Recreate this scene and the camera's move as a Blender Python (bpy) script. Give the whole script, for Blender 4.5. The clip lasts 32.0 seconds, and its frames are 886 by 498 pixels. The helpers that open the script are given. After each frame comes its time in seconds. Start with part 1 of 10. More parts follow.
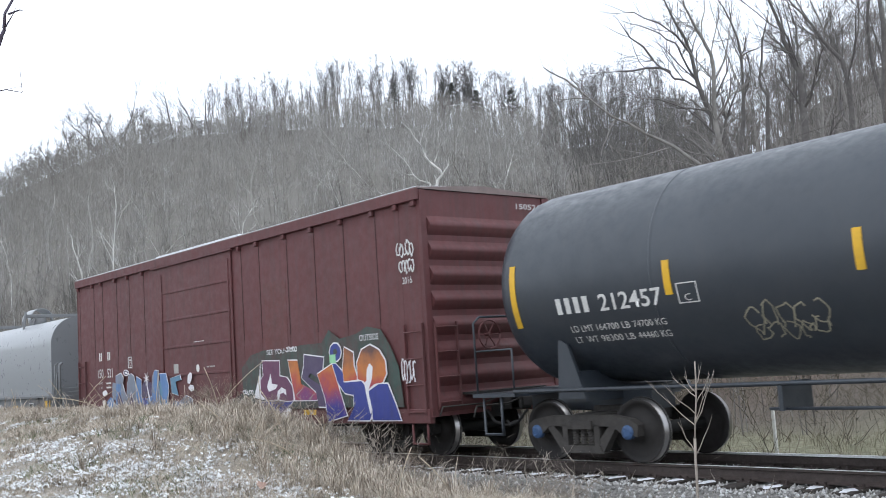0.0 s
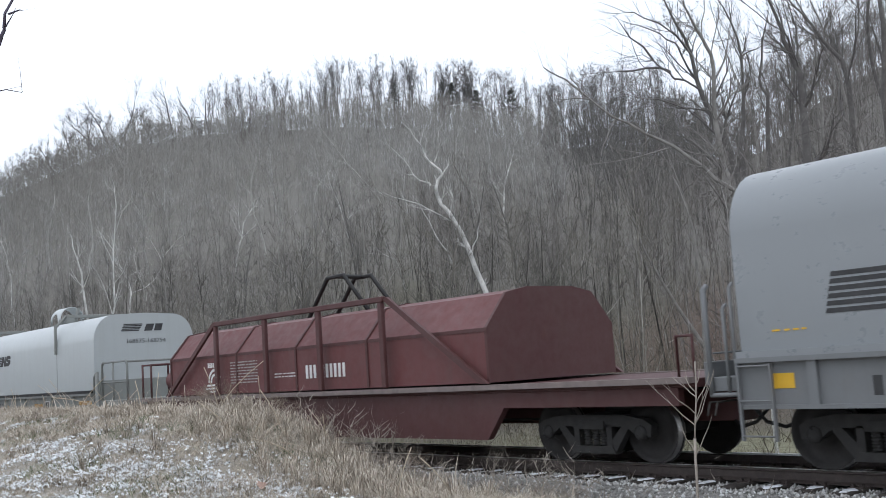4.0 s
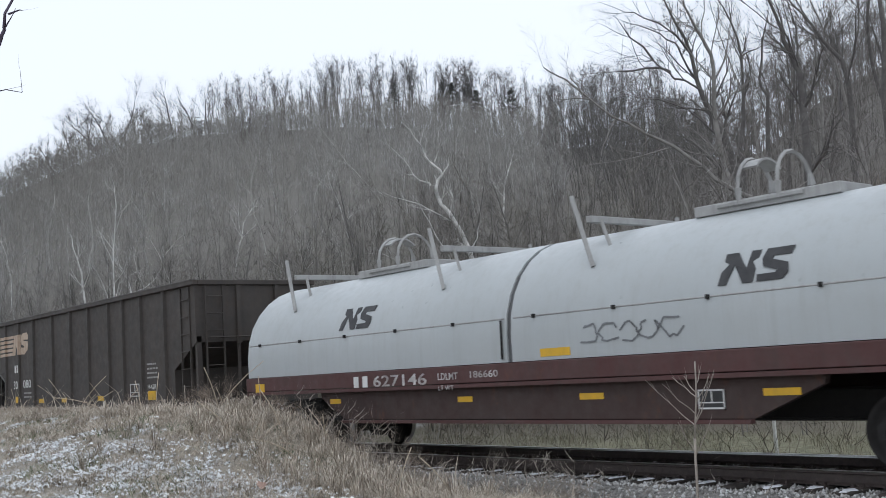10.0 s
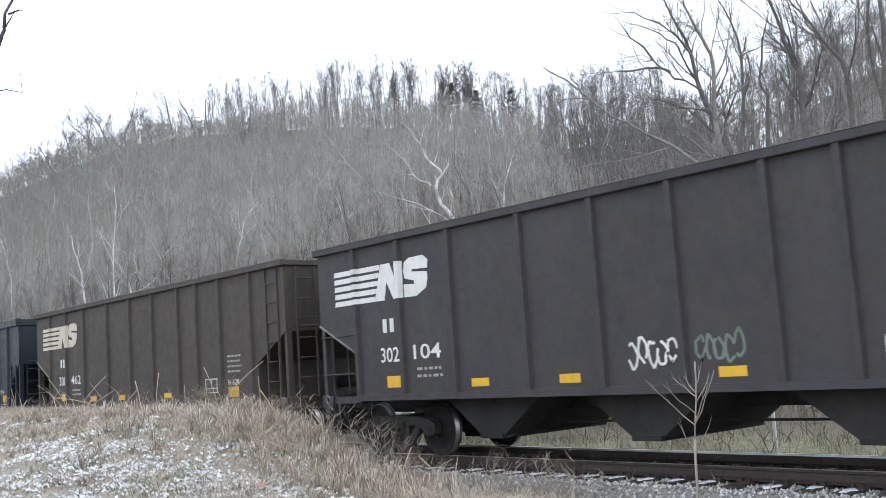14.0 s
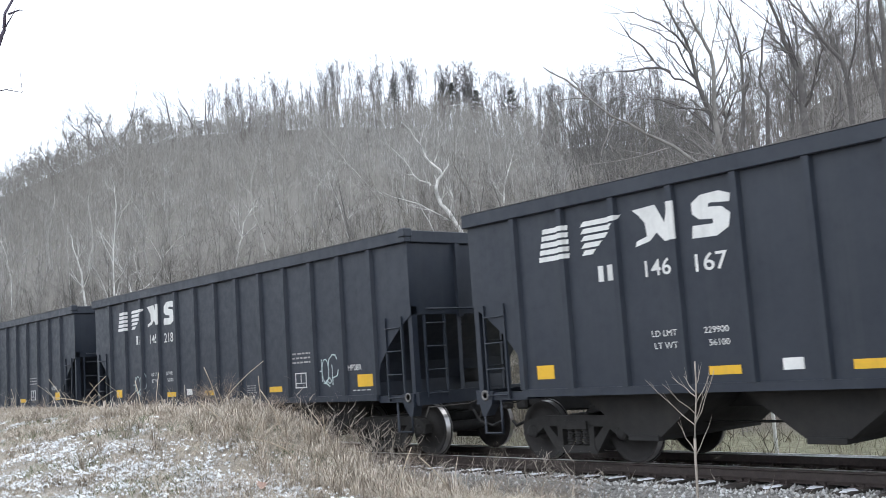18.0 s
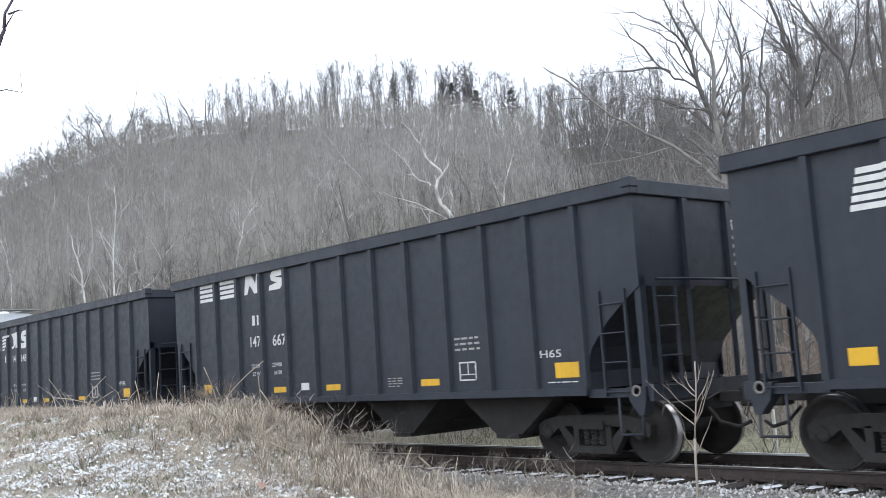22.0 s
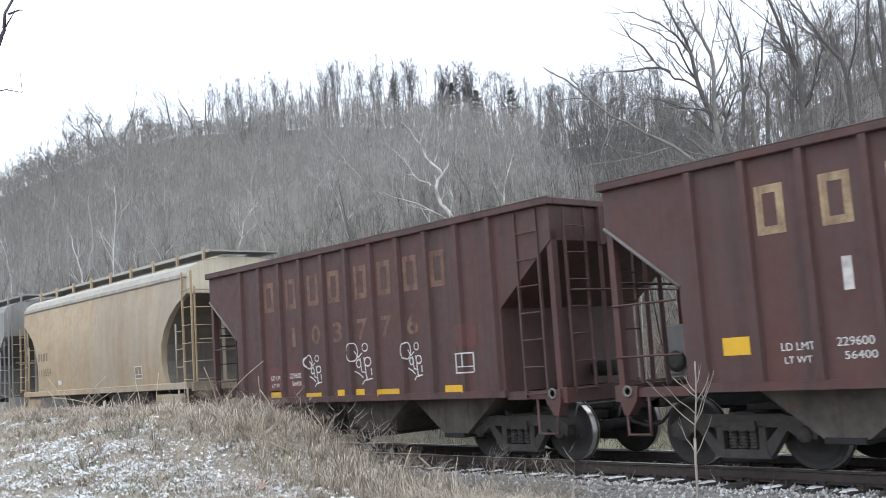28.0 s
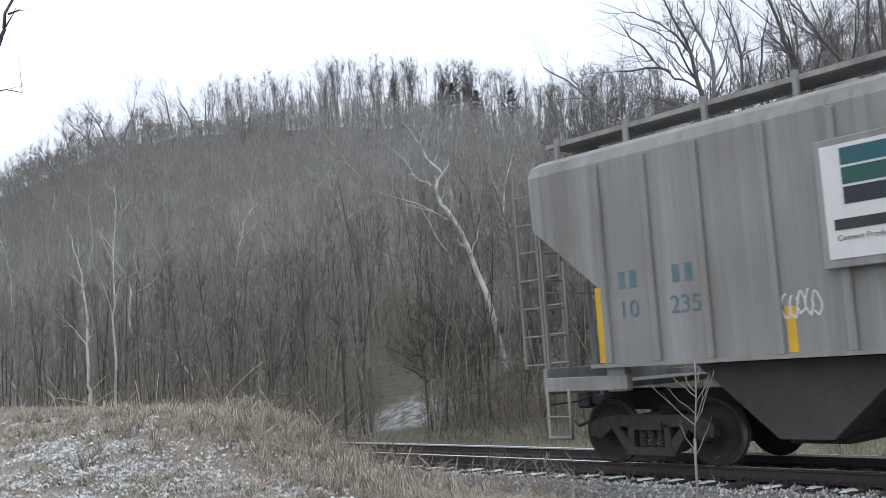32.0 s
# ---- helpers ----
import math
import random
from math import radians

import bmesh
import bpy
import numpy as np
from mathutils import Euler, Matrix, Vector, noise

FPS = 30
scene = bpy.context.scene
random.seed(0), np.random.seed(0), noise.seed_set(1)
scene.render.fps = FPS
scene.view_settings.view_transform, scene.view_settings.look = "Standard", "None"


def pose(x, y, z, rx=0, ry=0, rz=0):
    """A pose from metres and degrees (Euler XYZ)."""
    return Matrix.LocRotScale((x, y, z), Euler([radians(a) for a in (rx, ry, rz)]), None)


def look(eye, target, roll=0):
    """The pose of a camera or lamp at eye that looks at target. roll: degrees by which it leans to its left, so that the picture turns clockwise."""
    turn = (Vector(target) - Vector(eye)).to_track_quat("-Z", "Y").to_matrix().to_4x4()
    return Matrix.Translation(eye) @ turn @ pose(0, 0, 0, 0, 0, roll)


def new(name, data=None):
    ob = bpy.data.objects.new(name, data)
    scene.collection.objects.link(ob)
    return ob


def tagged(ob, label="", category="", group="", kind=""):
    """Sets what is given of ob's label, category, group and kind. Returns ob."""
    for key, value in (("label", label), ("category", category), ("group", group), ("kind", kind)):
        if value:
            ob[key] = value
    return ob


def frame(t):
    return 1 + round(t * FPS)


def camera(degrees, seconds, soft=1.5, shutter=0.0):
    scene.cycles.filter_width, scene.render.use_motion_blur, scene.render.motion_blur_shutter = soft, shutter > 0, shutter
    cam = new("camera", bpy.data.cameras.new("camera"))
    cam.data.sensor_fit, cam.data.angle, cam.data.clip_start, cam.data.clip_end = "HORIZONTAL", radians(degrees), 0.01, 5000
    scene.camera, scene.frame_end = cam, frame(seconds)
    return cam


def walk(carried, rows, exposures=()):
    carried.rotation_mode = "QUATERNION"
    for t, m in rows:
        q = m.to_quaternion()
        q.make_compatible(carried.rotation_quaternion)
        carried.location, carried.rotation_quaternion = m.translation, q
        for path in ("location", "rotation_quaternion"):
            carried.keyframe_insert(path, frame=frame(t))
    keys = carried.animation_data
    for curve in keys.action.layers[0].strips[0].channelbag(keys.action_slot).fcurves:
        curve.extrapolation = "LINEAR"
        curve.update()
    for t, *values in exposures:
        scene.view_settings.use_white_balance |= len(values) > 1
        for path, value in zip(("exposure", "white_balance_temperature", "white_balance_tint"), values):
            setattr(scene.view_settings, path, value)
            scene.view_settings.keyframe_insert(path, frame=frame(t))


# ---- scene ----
# Metres; x runs along the track the way the train rolls, y across it, z = 0 is the top of the rails.
SPEED = 8.896      # the train's speed, m/s
YC = 12.4          # centre line of the track
SECONDS = 32.0
cam = camera(47.45, SECONDS, soft=0.6, shutter=0.1)
EYE = (0.0, 0.0, 1.6)
VIEW = look(EYE, (-7.514, 6.502, 2.725), -3.81)
# the film's own exposure follows how dark the passing cars are
walk(cam, [(0.0, VIEW), (SECONDS, VIEW)], [(0.0, 0.08, 6330, 10), (1.5, 0.08, 6330, 10), (3.0, -0.29, 6330, 10), (5.5, -0.14, 6330, 10), (6.0, -0.21, 6330, 10), (7.0, -0.51, 6330, 10), (8.0, -0.48, 6330, 10), (10.0, -0.53, 6330, 10), (11.0, -0.36, 6330, 10), (12.0, 0.08, 6330, 10), (14.0, 0.21, 6330, 10), (20.0, 0.28, 6330, 10), (22.0, 0.28, 6330, 10), (24.0, 0.24, 6330, 10), (25.0, -0.15, 6330, 10), (26.5, -0.02, 6330, 10), (28.0, 0.18, 6330, 10), (29.0, 0.21, 6330, 10), (30.0, -0.19, 6330, 10), (31.0, -0.25, 6330, 10), (32.0, -0.37, 6330, 10)])

# ---- sky and light: a white winter overcast ----
world = bpy.data.worlds.new("overcast")
scene.world = world
world.use_nodes = True
wn = world.node_tree
wn.nodes.clear()
sky = wn.nodes.new("ShaderNodeTexSky")
sky.sky_type = "NISHITA"
sky.sun_disc = False
sky.sun_elevation, sky.sun_rotation = radians(61), radians(144)
sky_dim = wn.nodes.new("ShaderNodeVectorMath")
sky_dim.operation = "SCALE"
sky_dim.inputs["Scale"].default_value = 0.10
cloud = wn.nodes.new("ShaderNodeMix")
cloud.data_type = "RGBA"
cloud.inputs[0].default_value = 0.88
cloud.inputs[7].default_value = (1.0, 1.06, 1.15, 1)
back = wn.nodes.new("ShaderNodeBackground")
back.inputs["Strength"].default_value = 1.5
wout = wn.nodes.new("ShaderNodeOutputWorld")
wn.links.new(sky.outputs[0], sky_dim.inputs[0])
wn.links.new(sky_dim.outputs[0], cloud.inputs[6])
wn.links.new(cloud.outputs[2], back.inputs["Color"])
wn.links.new(back.outputs[0], wout.inputs["Surface"])
sun = new("sun", bpy.data.lights.new("sun", "SUN"))
sun.data.energy, sun.data.angle, sun.data.color = 0.6, radians(30), (1.0, 0.98, 0.95)
sun.matrix_world = look((26, -36, 80), (0, 0, 0))

# ---- materials ----
MATS = {}


def nodes_of(name, rough=0.7, metal=0.0):
    m = bpy.data.materials.new(name)
    m.use_nodes = True
    t = m.node_tree
    b = t.nodes["Principled BSDF"]
    b.inputs["Roughness"].default_value, b.inputs["Metallic"].default_value = rough, metal
    return m, t, b


def add(t, kind, **inputs):
    n = t.nodes.new(kind)
    for k, v in inputs.items():
        n.inputs[k.replace("_", " ")].default_value = v
    return n


def noise_at(t, scale, detail=4.0, rough=0.6, stretch=(1, 1, 1), space="Object"):
    co = t.nodes.new("ShaderNodeTexCoord")
    mp = t.nodes.new("ShaderNodeMapping")
    mp.inputs["Scale"].default_value = stretch
    n = add(t, "ShaderNodeTexNoise", Scale=scale, Detail=detail, Roughness=rough)
    t.links.new(co.outputs[space], mp.inputs[0])
    t.links.new(mp.outputs[0], n.inputs["Vector"])
    return n.outputs[0]


def ramp(t, fac, lo, hi, a=0.0, b=1.0):
    n = t.nodes.new("ShaderNodeMapRange")
    n.inputs[1].default_value, n.inputs[2].default_value = lo, hi
    n.inputs[3].default_value, n.inputs[4].default_value = a, b
    t.links.new(fac, n.inputs[0])
    return n.outputs[0]


def blend(t, fac, a, b, how="MIX"):
    n = t.nodes.new("ShaderNodeMix")
    n.data_type, n.blend_type = "RGBA", how
    for slot, v in ((0, fac), (6, a), (7, b)):
        if isinstance(v, (int, float)):
            n.inputs[slot].default_value = v
        elif isinstance(v, tuple):
            n.inputs[slot].default_value = (*v, 1)
        else:
            t.links.new(v, n.inputs[slot])
    return n.outputs[2]


def times(t, a, b):
    n = t.nodes.new("ShaderNodeMath")
    n.operation = "MULTIPLY"
    for slot, v in ((0, a), (1, b)):
        if isinstance(v, (int, float)):
            n.inputs[slot].default_value = v
        else:
            t.links.new(v, n.inputs[slot])
    return n.outputs[0]


def bump(t, b, height, strength=0.3, distance=0.01):
    n = add(t, "ShaderNodeBump", Strength=strength, Distance=distance)
    t.links.new(height, n.inputs["Height"])
    t.links.new(n.outputs[0], b.inputs["Normal"])


def paint(name, color, rough=0.5, dirt=(0.06, 0.05, 0.045), grime=0.5, rust=0.0, streak=0.35, fade=0.25, spill=None, gloss=0.5, stains=(), relief=0.25, wear=1.0):
    """Weathered paint on steel: faded patches, streaks that run down, a film of dirt, rust spots."""
    if name in MATS:
        return MATS[name]
    m, t, b = nodes_of(name, rough)
    pale = tuple(min(1, c * 1.3 + 0.02) for c in color)
    c = blend(t, ramp(t, noise_at(t, 0.55, 5, 0.65), 0.38, 0.68, 0, fade), color, pale)
    runs = ramp(t, noise_at(t, 1.0, 6, 0.7, (7, 7, 0.28)), 0.48, 0.75, 0, streak)
    c = blend(t, runs, c, dirt)
    film = ramp(t, noise_at(t, 2.2, 8, 0.72), 0.42, 0.75, 0, grime)
    c = blend(t, film, c, dirt)
    if spill:
        c = blend(t, ramp(t, noise_at(t, 1.3, 6, 0.75, (3.5, 3.5, 0.16)), 0.50, 0.72, 0, 0.75), c, spill)
    if stains:
        for (tone, wide, much), s in zip(stains, (0.9, 0.55, 1.7, 0.4)):
            c = blend(t, ramp(t, noise_at(t, s, 5, 0.65, (wide, wide, 0.14)), 0.50, 0.66, 0, much), c, tone)
    if rust:
        c = blend(t, ramp(t, noise_at(t, 3.1, 9, 0.75, (1, 1, 0.55)), 0.58, 0.7, 0, rust), c, (0.16, 0.06, 0.025))
    b.inputs["Specular IOR Level"].default_value = gloss
    t.links.new(c, b.inputs["Base Color"])
    t.links.new(ramp(t, noise_at(t, 5, 6, 0.7), 0.3, 0.7, rough - 0.08 * wear, min(1, rough + 0.2 * wear)), b.inputs["Roughness"])
    bump(t, b, noise_at(t, 1.6, 4, 0.55, (1, 1, 0.7)), relief, 0.02)
    MATS[name] = m
    return m


def plain(name, color, rough=0.8, metal=0.0, var=0.35, scale=9.0, relief=0.3, dist=0.01):
    """A rough material whose tone wanders at two scales."""
    if name in MATS:
        return MATS[name]
    m, t, b = nodes_of(name, rough, metal)
    dark = tuple(c * (1 - var) for c in color)
    lite = tuple(min(1, c * (1 + var)) for c in color)
    c = blend(t, ramp(t, noise_at(t, scale, 7, 0.7), 0.3, 0.7), dark, lite)
    c = blend(t, ramp(t, noise_at(t, scale * 0.13, 4), 0.35, 0.7, 0, 0.5), c, dark)
    t.links.new(c, b.inputs["Base Color"])
    bump(t, b, noise_at(t, scale * 2, 6, 0.7), relief, dist)
    MATS[name] = m
    return m


def island(name, tones, rough=0.9, broad=None):
    """A material whose tone changes from piece to piece of a joined mesh."""
    m, t, b = nodes_of(name, rough)
    g = t.nodes.new("ShaderNodeNewGeometry")
    r = t.nodes.new("ShaderNodeValToRGB")
    r.color_ramp.elements[0].color = (*tones[0], 1)
    r.color_ramp.elements[1].color = (*tones[-1], 1)
    for i, c in enumerate(tones[1:-1]):
        r.color_ramp.elements.new((i + 1) / (len(tones) - 1)).color = (*c, 1)
    t.links.new(g.outputs["Random Per Island"], r.inputs[0])
    c = blend(t, ramp(t, noise_at(t, 3.0, 4), 0.3, 0.7, 0, 0.5), r.outputs[0], tuple(x * 0.6 for x in tones[0]))
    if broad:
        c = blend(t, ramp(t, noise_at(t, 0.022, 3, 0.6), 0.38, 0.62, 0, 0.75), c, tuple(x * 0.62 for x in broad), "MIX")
    t.links.new(c, b.inputs["Base Color"])
    return m


BARK = plain("bark", (0.135, 0.126, 0.12), 0.92, 0, 0.4, 3.0, 0.6, 0.02)
BARK_PALE = plain("pale_bark", (0.25, 0.238, 0.22), 0.92, 0, 0.4, 3.0, 0.6, 0.02)
RIDGE_BARK = plain("weathered_ridge_bark", (0.13, 0.125, 0.13), 0.92, 0, 0.35, 2.0, 0.5, 0.02)
PALE_GREY = plain("ashy_bark", (0.42, 0.41, 0.38), 0.92, 0, 0.35, 2.0, 0.4, 0.02)
BARK_WHITE = plain("sycamore_bark", (0.62, 0.61, 0.58), 0.85, 0, 0.6, 1.2, 0.3, 0.01)
TWIG = plain("young_bark", (0.33, 0.29, 0.25), 0.85, 0, 0.3, 12, 0.3, 0.004)
# lifted pale: haze over the far hillside is put into this bark colour
WOODS = island("hazy_woods_bark", [(0.22, 0.212, 0.20), (0.33, 0.318, 0.30), (0.43, 0.417, 0.395), (0.68, 0.67, 0.65)], 0.9, (0.40, 0.375, 0.34))
WOODS_RIDGE = island("ridge_bark", [(0.11, 0.105, 0.108), (0.17, 0.164, 0.165), (0.27, 0.262, 0.258)])
WOODS_NEAR = island("slope_bark", [(0.10, 0.09, 0.082), (0.165, 0.15, 0.138), (0.24, 0.222, 0.205), (0.42, 0.40, 0.38)])
BRUSH = island("dry_brush", [(0.085, 0.075, 0.055), (0.15, 0.13, 0.098), (0.24, 0.205, 0.16)])
NEEDLES = island("hemlock_needles", [(0.07, 0.082, 0.07), (0.12, 0.135, 0.115)])
GRASS = island("dead_grass", [(0.27, 0.222, 0.175), (0.465, 0.395, 0.318), (0.65, 0.575, 0.475), (0.83, 0.76, 0.66)])
GRASS_DULL = island("matted_grass", [(0.20, 0.165, 0.13), (0.34, 0.29, 0.23), (0.52, 0.455, 0.37)])
CANE = plain("dead_cane", (0.50, 0.42, 0.32), 0.8, 0, 0.3, 14, 0.3, 0.003)
STONE = island("ballast_stone", [(0.20, 0.195, 0.187), (0.42, 0.41, 0.395), (0.60, 0.59, 0.57), (0.84, 0.85, 0.86)])
SNOW = plain("snow", (0.80, 0.82, 0.86), 0.7, 0, 0.08, 20, 0.6, 0.01)
TIE = plain("creosoted_tie", (0.045, 0.038, 0.033), 0.9, 0, 0.4, 14, 0.6, 0.01)
RAIL = plain("rusty_rail", (0.065, 0.050, 0.045), 0.7, 0.2, 0.4, 18, 0.3, 0.003)
SHINE = plain("polished_rail_head", (0.92, 0.92, 0.93), 0.42, 1.0, 0.1, 30, 0.05, 0.001)
TRUCK = plain("oily_cast_steel", (0.030, 0.028, 0.027), 0.72, 0.1, 0.45, 9, 0.4, 0.006)
TRUCK_DUSTY = plain("dusty_cast_steel", (0.056, 0.051, 0.047), 0.85, 0.0, 0.45, 9, 0.4, 0.006)
TREAD = plain("polished_tread", (0.40, 0.39, 0.385), 0.32, 1.0, 0.15, 25, 0.1, 0.001)
WHEEL = plain("grimy_wheel", (0.030, 0.027, 0.026), 0.75, 0.1, 0.4, 7, 0.3, 0.004)
UNDER = plain("undercarriage_black", (0.021, 0.020, 0.020), 0.8, 0.0, 0.4, 6, 0.3, 0.006)
YELLOW = paint("reflector_yellow", (0.72, 0.42, 0.02), 0.45, (0.15, 0.1, 0.05), 0.35, 0, 0.2, 0.1)
LETTER = paint("lettering_white", (0.72, 0.72, 0.70), 0.6, (0.2, 0.19, 0.18), 0.35, 0, 0.25, 0.0)
LETTER_BLACK = paint("lettering_black", (0.03, 0.03, 0.032), 0.6, (0.1, 0.1, 0.1), 0.3, 0, 0.2, 0.1)
LETTER_RUST = paint("lettering_rust_stained", (0.50, 0.40, 0.31), 0.7, (0.22, 0.10, 0.05), 0.55, 0.5, 0.5, 0.0)
LETTER_TAN = paint("lettering_faded_gold", (0.40, 0.30, 0.18), 0.7, (0.10, 0.045, 0.036), 1.0, 0.5, 0.85, 0.0)
BLUE_CAP = plain("blue_bearing_cap", (0.045, 0.10, 0.22), 0.5, 0, 0.3, 20, 0.2, 0.002)

# ---- mesh helpers ----


def part(name, bm, material, parent=None, label=""):
    """Links a bmesh as one mesh object under its thing or part."""
    if name in LOOSE:
        return [part_of(name, piece, material, parent, label) for piece in pieces(bm)][0]
    return part_of(name, bm, material, parent, label)


def part_of(name, bm, material, parent, label):
    me = bpy.data.meshes.new(name)
    bm.to_mesh(me)
    bm.free()
    return place(name, me, material, parent, label)


# parts that are built side by side but lift away one by one
LOOSE = {"side_sill", "top_chord", "sill_flange", "end_sill", "hood_rim", "deck_flange", "roof_rail", "running_board", "door_track", "end_corner", "sill_plate", "owner_bar", "emblem_stripe", "end_emblem", "stencil_bar"}


def pieces(bm):
    """The separate pieces of a bmesh, each as a bmesh."""
    todo, out = set(bm.verts), []
    bm.verts.index_update()
    while todo:
        stack = [todo.pop()]
        seen = set(stack)
        while stack:
            for e in stack.pop().link_edges:
                for v in e.verts:
                    if v not in seen:
                        seen.add(v), stack.append(v)
        todo -= seen
        one = bmesh.new()
        own = {v: one.verts.new(v.co) for v in sorted(seen, key=lambda v: v.index)}
        for f in bm.faces:
            if f.verts[0] in own:
                one.faces.new([own[v] for v in f.verts])
        out.append((min(v.index for v in seen), one))
    bm.free()
    return [o for _, o in sorted(out, key=lambda p: p[0])]


def place(name, me, material, parent=None, label="", at=None):
    if material is not None and not me.materials:
        me.materials.append(material)
    ob = new(name, me)
    ob.parent = parent
    if at is not None:
        ob.matrix_basis = at
    if label:
        tagged(ob, label)
    return ob


def from_arrays(name, verts, faces, material, smooth=False):
    """A mesh from numpy arrays: verts (n, 3), faces (m, 3 or 4)."""
    me = bpy.data.meshes.new(name)
    k = faces.shape[1]
    me.vertices.add(len(verts))
    me.vertices.foreach_set("co", np.ascontiguousarray(verts, dtype=np.float32).ravel())
    me.loops.add(faces.size)
    me.loops.foreach_set("vertex_index", np.ascontiguousarray(faces, dtype=np.int32).ravel())
    me.polygons.add(len(faces))
    me.polygons.foreach_set("loop_start", np.arange(0, faces.size, k, dtype=np.int32))
    me.polygons.foreach_set("loop_total", np.full(len(faces), k, dtype=np.int32))
    if smooth:
        me.polygons.foreach_set("use_smooth", np.ones(len(faces), dtype=bool))
    me.update(calc_edges=True)
    me.materials.append(material)
    return me


def box(bm, x0, x1, y0, y1, z0, z1, bev=0.0):
    vs = [bm.verts.new(c) for c in ((x0, y0, z0), (x1, y0, z0), (x1, y1, z0), (x0, y1, z0), (x0, y0, z1), (x1, y0, z1), (x1, y1, z1), (x0, y1, z1))]
    fs = [bm.faces.new([vs[i] for i in f]) for f in ((3, 2, 1, 0), (4, 5, 6, 7), (0, 1, 5, 4), (1, 2, 6, 5), (2, 3, 7, 6), (3, 0, 4, 7))]
    if bev:
        bmesh.ops.bevel(bm, geom=list({e for f in fs for e in f.edges}), offset=bev, segments=1, affect="EDGES")
    return bm


def boxes(*rows, bev=0.0):
    bm = bmesh.new()
    for r in rows:
        box(bm, *r, bev=bev)
    return bm


def prism(bm, pts, y0, y1, axis="y"):
    """A polygon of (x, z) points pushed from y0 to y1, or for axis 'x' one of (y, z) points pushed along x."""
    def at(p, d):
        return (p[0], d, p[1]) if axis == "y" else (d, p[0], p[1])
    a = [bm.verts.new(at(p, y0)) for p in pts]
    b = [bm.verts.new(at(p, y1)) for p in pts]
    n = len(pts)
    bm.faces.new(a), bm.faces.new(b[::-1])
    for i in range(n):
        bm.faces.new((a[i], b[i], b[(i + 1) % n], a[(i + 1) % n]))
    bmesh.ops.recalc_face_normals(bm, faces=bm.faces)
    return bm


def tube(bm, pts, r, seg=6):
    """A round bar swept along a line of points."""
    pts = [Vector(p) for p in pts]
    dirs = [(q - p).normalized() for p, q in zip(pts, pts[1:])]
    rings = []
    side = dirs[0].orthogonal().normalized()
    for i, p in enumerate(pts):
        d = dirs[0] if i == 0 else dirs[-1] if i == len(pts) - 1 else (dirs[i - 1] + dirs[i]).normalized()
        side = (side - d * side.dot(d)).normalized()
        up = d.cross(side)
        wide = 1.0 if i in (0, len(pts) - 1) else 1.0 / max(0.5, d.dot(dirs[i]))
        rings.append([bm.verts.new(p + (side * math.cos(a) + up * math.sin(a)) * r * wide) for a in (6.28319 * (k + 0.5) / seg for k in range(seg))])
    for a, b in zip(rings, rings[1:]):
        for k in range(seg):
            f = bm.faces.new((a[k], a[(k + 1) % seg], b[(k + 1) % seg], b[k]))
            f.smooth = seg > 4
    bm.faces.new(rings[0][::-1]), bm.faces.new(rings[-1])
    return bm


def lathe(profile, seg=32, axis="y"):
    """Turns (along, radius) points round an axis."""
    bm = bmesh.new()
    rings = []
    for a, r in profile:
        ring = []
        for i in range(seg):
            c, s = math.cos(2 * math.pi * i / seg), math.sin(2 * math.pi * i / seg)
            ring.append(bm.verts.new((r * c, a, r * s) if axis == "y" else ((a, r * c, r * s) if axis == "x" else (r * c, r * s, a))))
        rings.append(ring)
    for p, q in zip(rings, rings[1:]):
        for i in range(seg):
            f = bm.faces.new((p[i], p[(i + 1) % seg], q[(i + 1) % seg], q[i]))
            f.smooth = True
    bm.faces.new(rings[0]), bm.faces.new(rings[-1])
    bmesh.ops.recalc_face_normals(bm, faces=bm.faces)
    return bm


def smooth_by_angle(ob, deg=35):
    me = ob.data
    me.polygons.foreach_set("use_smooth", np.ones(len(me.polygons), dtype=bool))
    me.set_sharp_from_angle(angle=radians(deg))
    return ob


def fade(a, b, x):
    s = min(1.0, max(0.0, (x - a) / (b - a)))
    return s * s * (3 - 2 * s)


# ---- the lie of the land ----
def crest(az):
    """Rise of the skyline in degrees, its distance and the foot of the hill, by bearing from across the track towards the way the train comes from."""
    el = np.interp(az, [-180, -60, 0, 22, 24, 26.5, 29, 31, 34, 43, 48, 51, 56, 61, 66, 69.5, 73, 80, 100, 140, 180], [2, 4, 10.0, 14.6, 14.4, 13.2, 11.4, 10.6, 10.4, 12.0, 13.3, 13.7, 13.8, 13.6, 13.2, 11.9, 9.9, 8.0, 5, 2, 2])
    far = np.interp(az, [-180, -60, 10, 26, 34, 44, 60, 66, 74, 100, 180], [400, 300, 130, 140, 190, 300, 330, 280, 260, 300, 400])
    foot = np.interp(az, [-180, -60, 0, 24, 34, 44, 52, 75, 100, 180], [200, 120, 21, 23.5, 30, 40, 44, 80, 150, 200])
    return el, far, foot


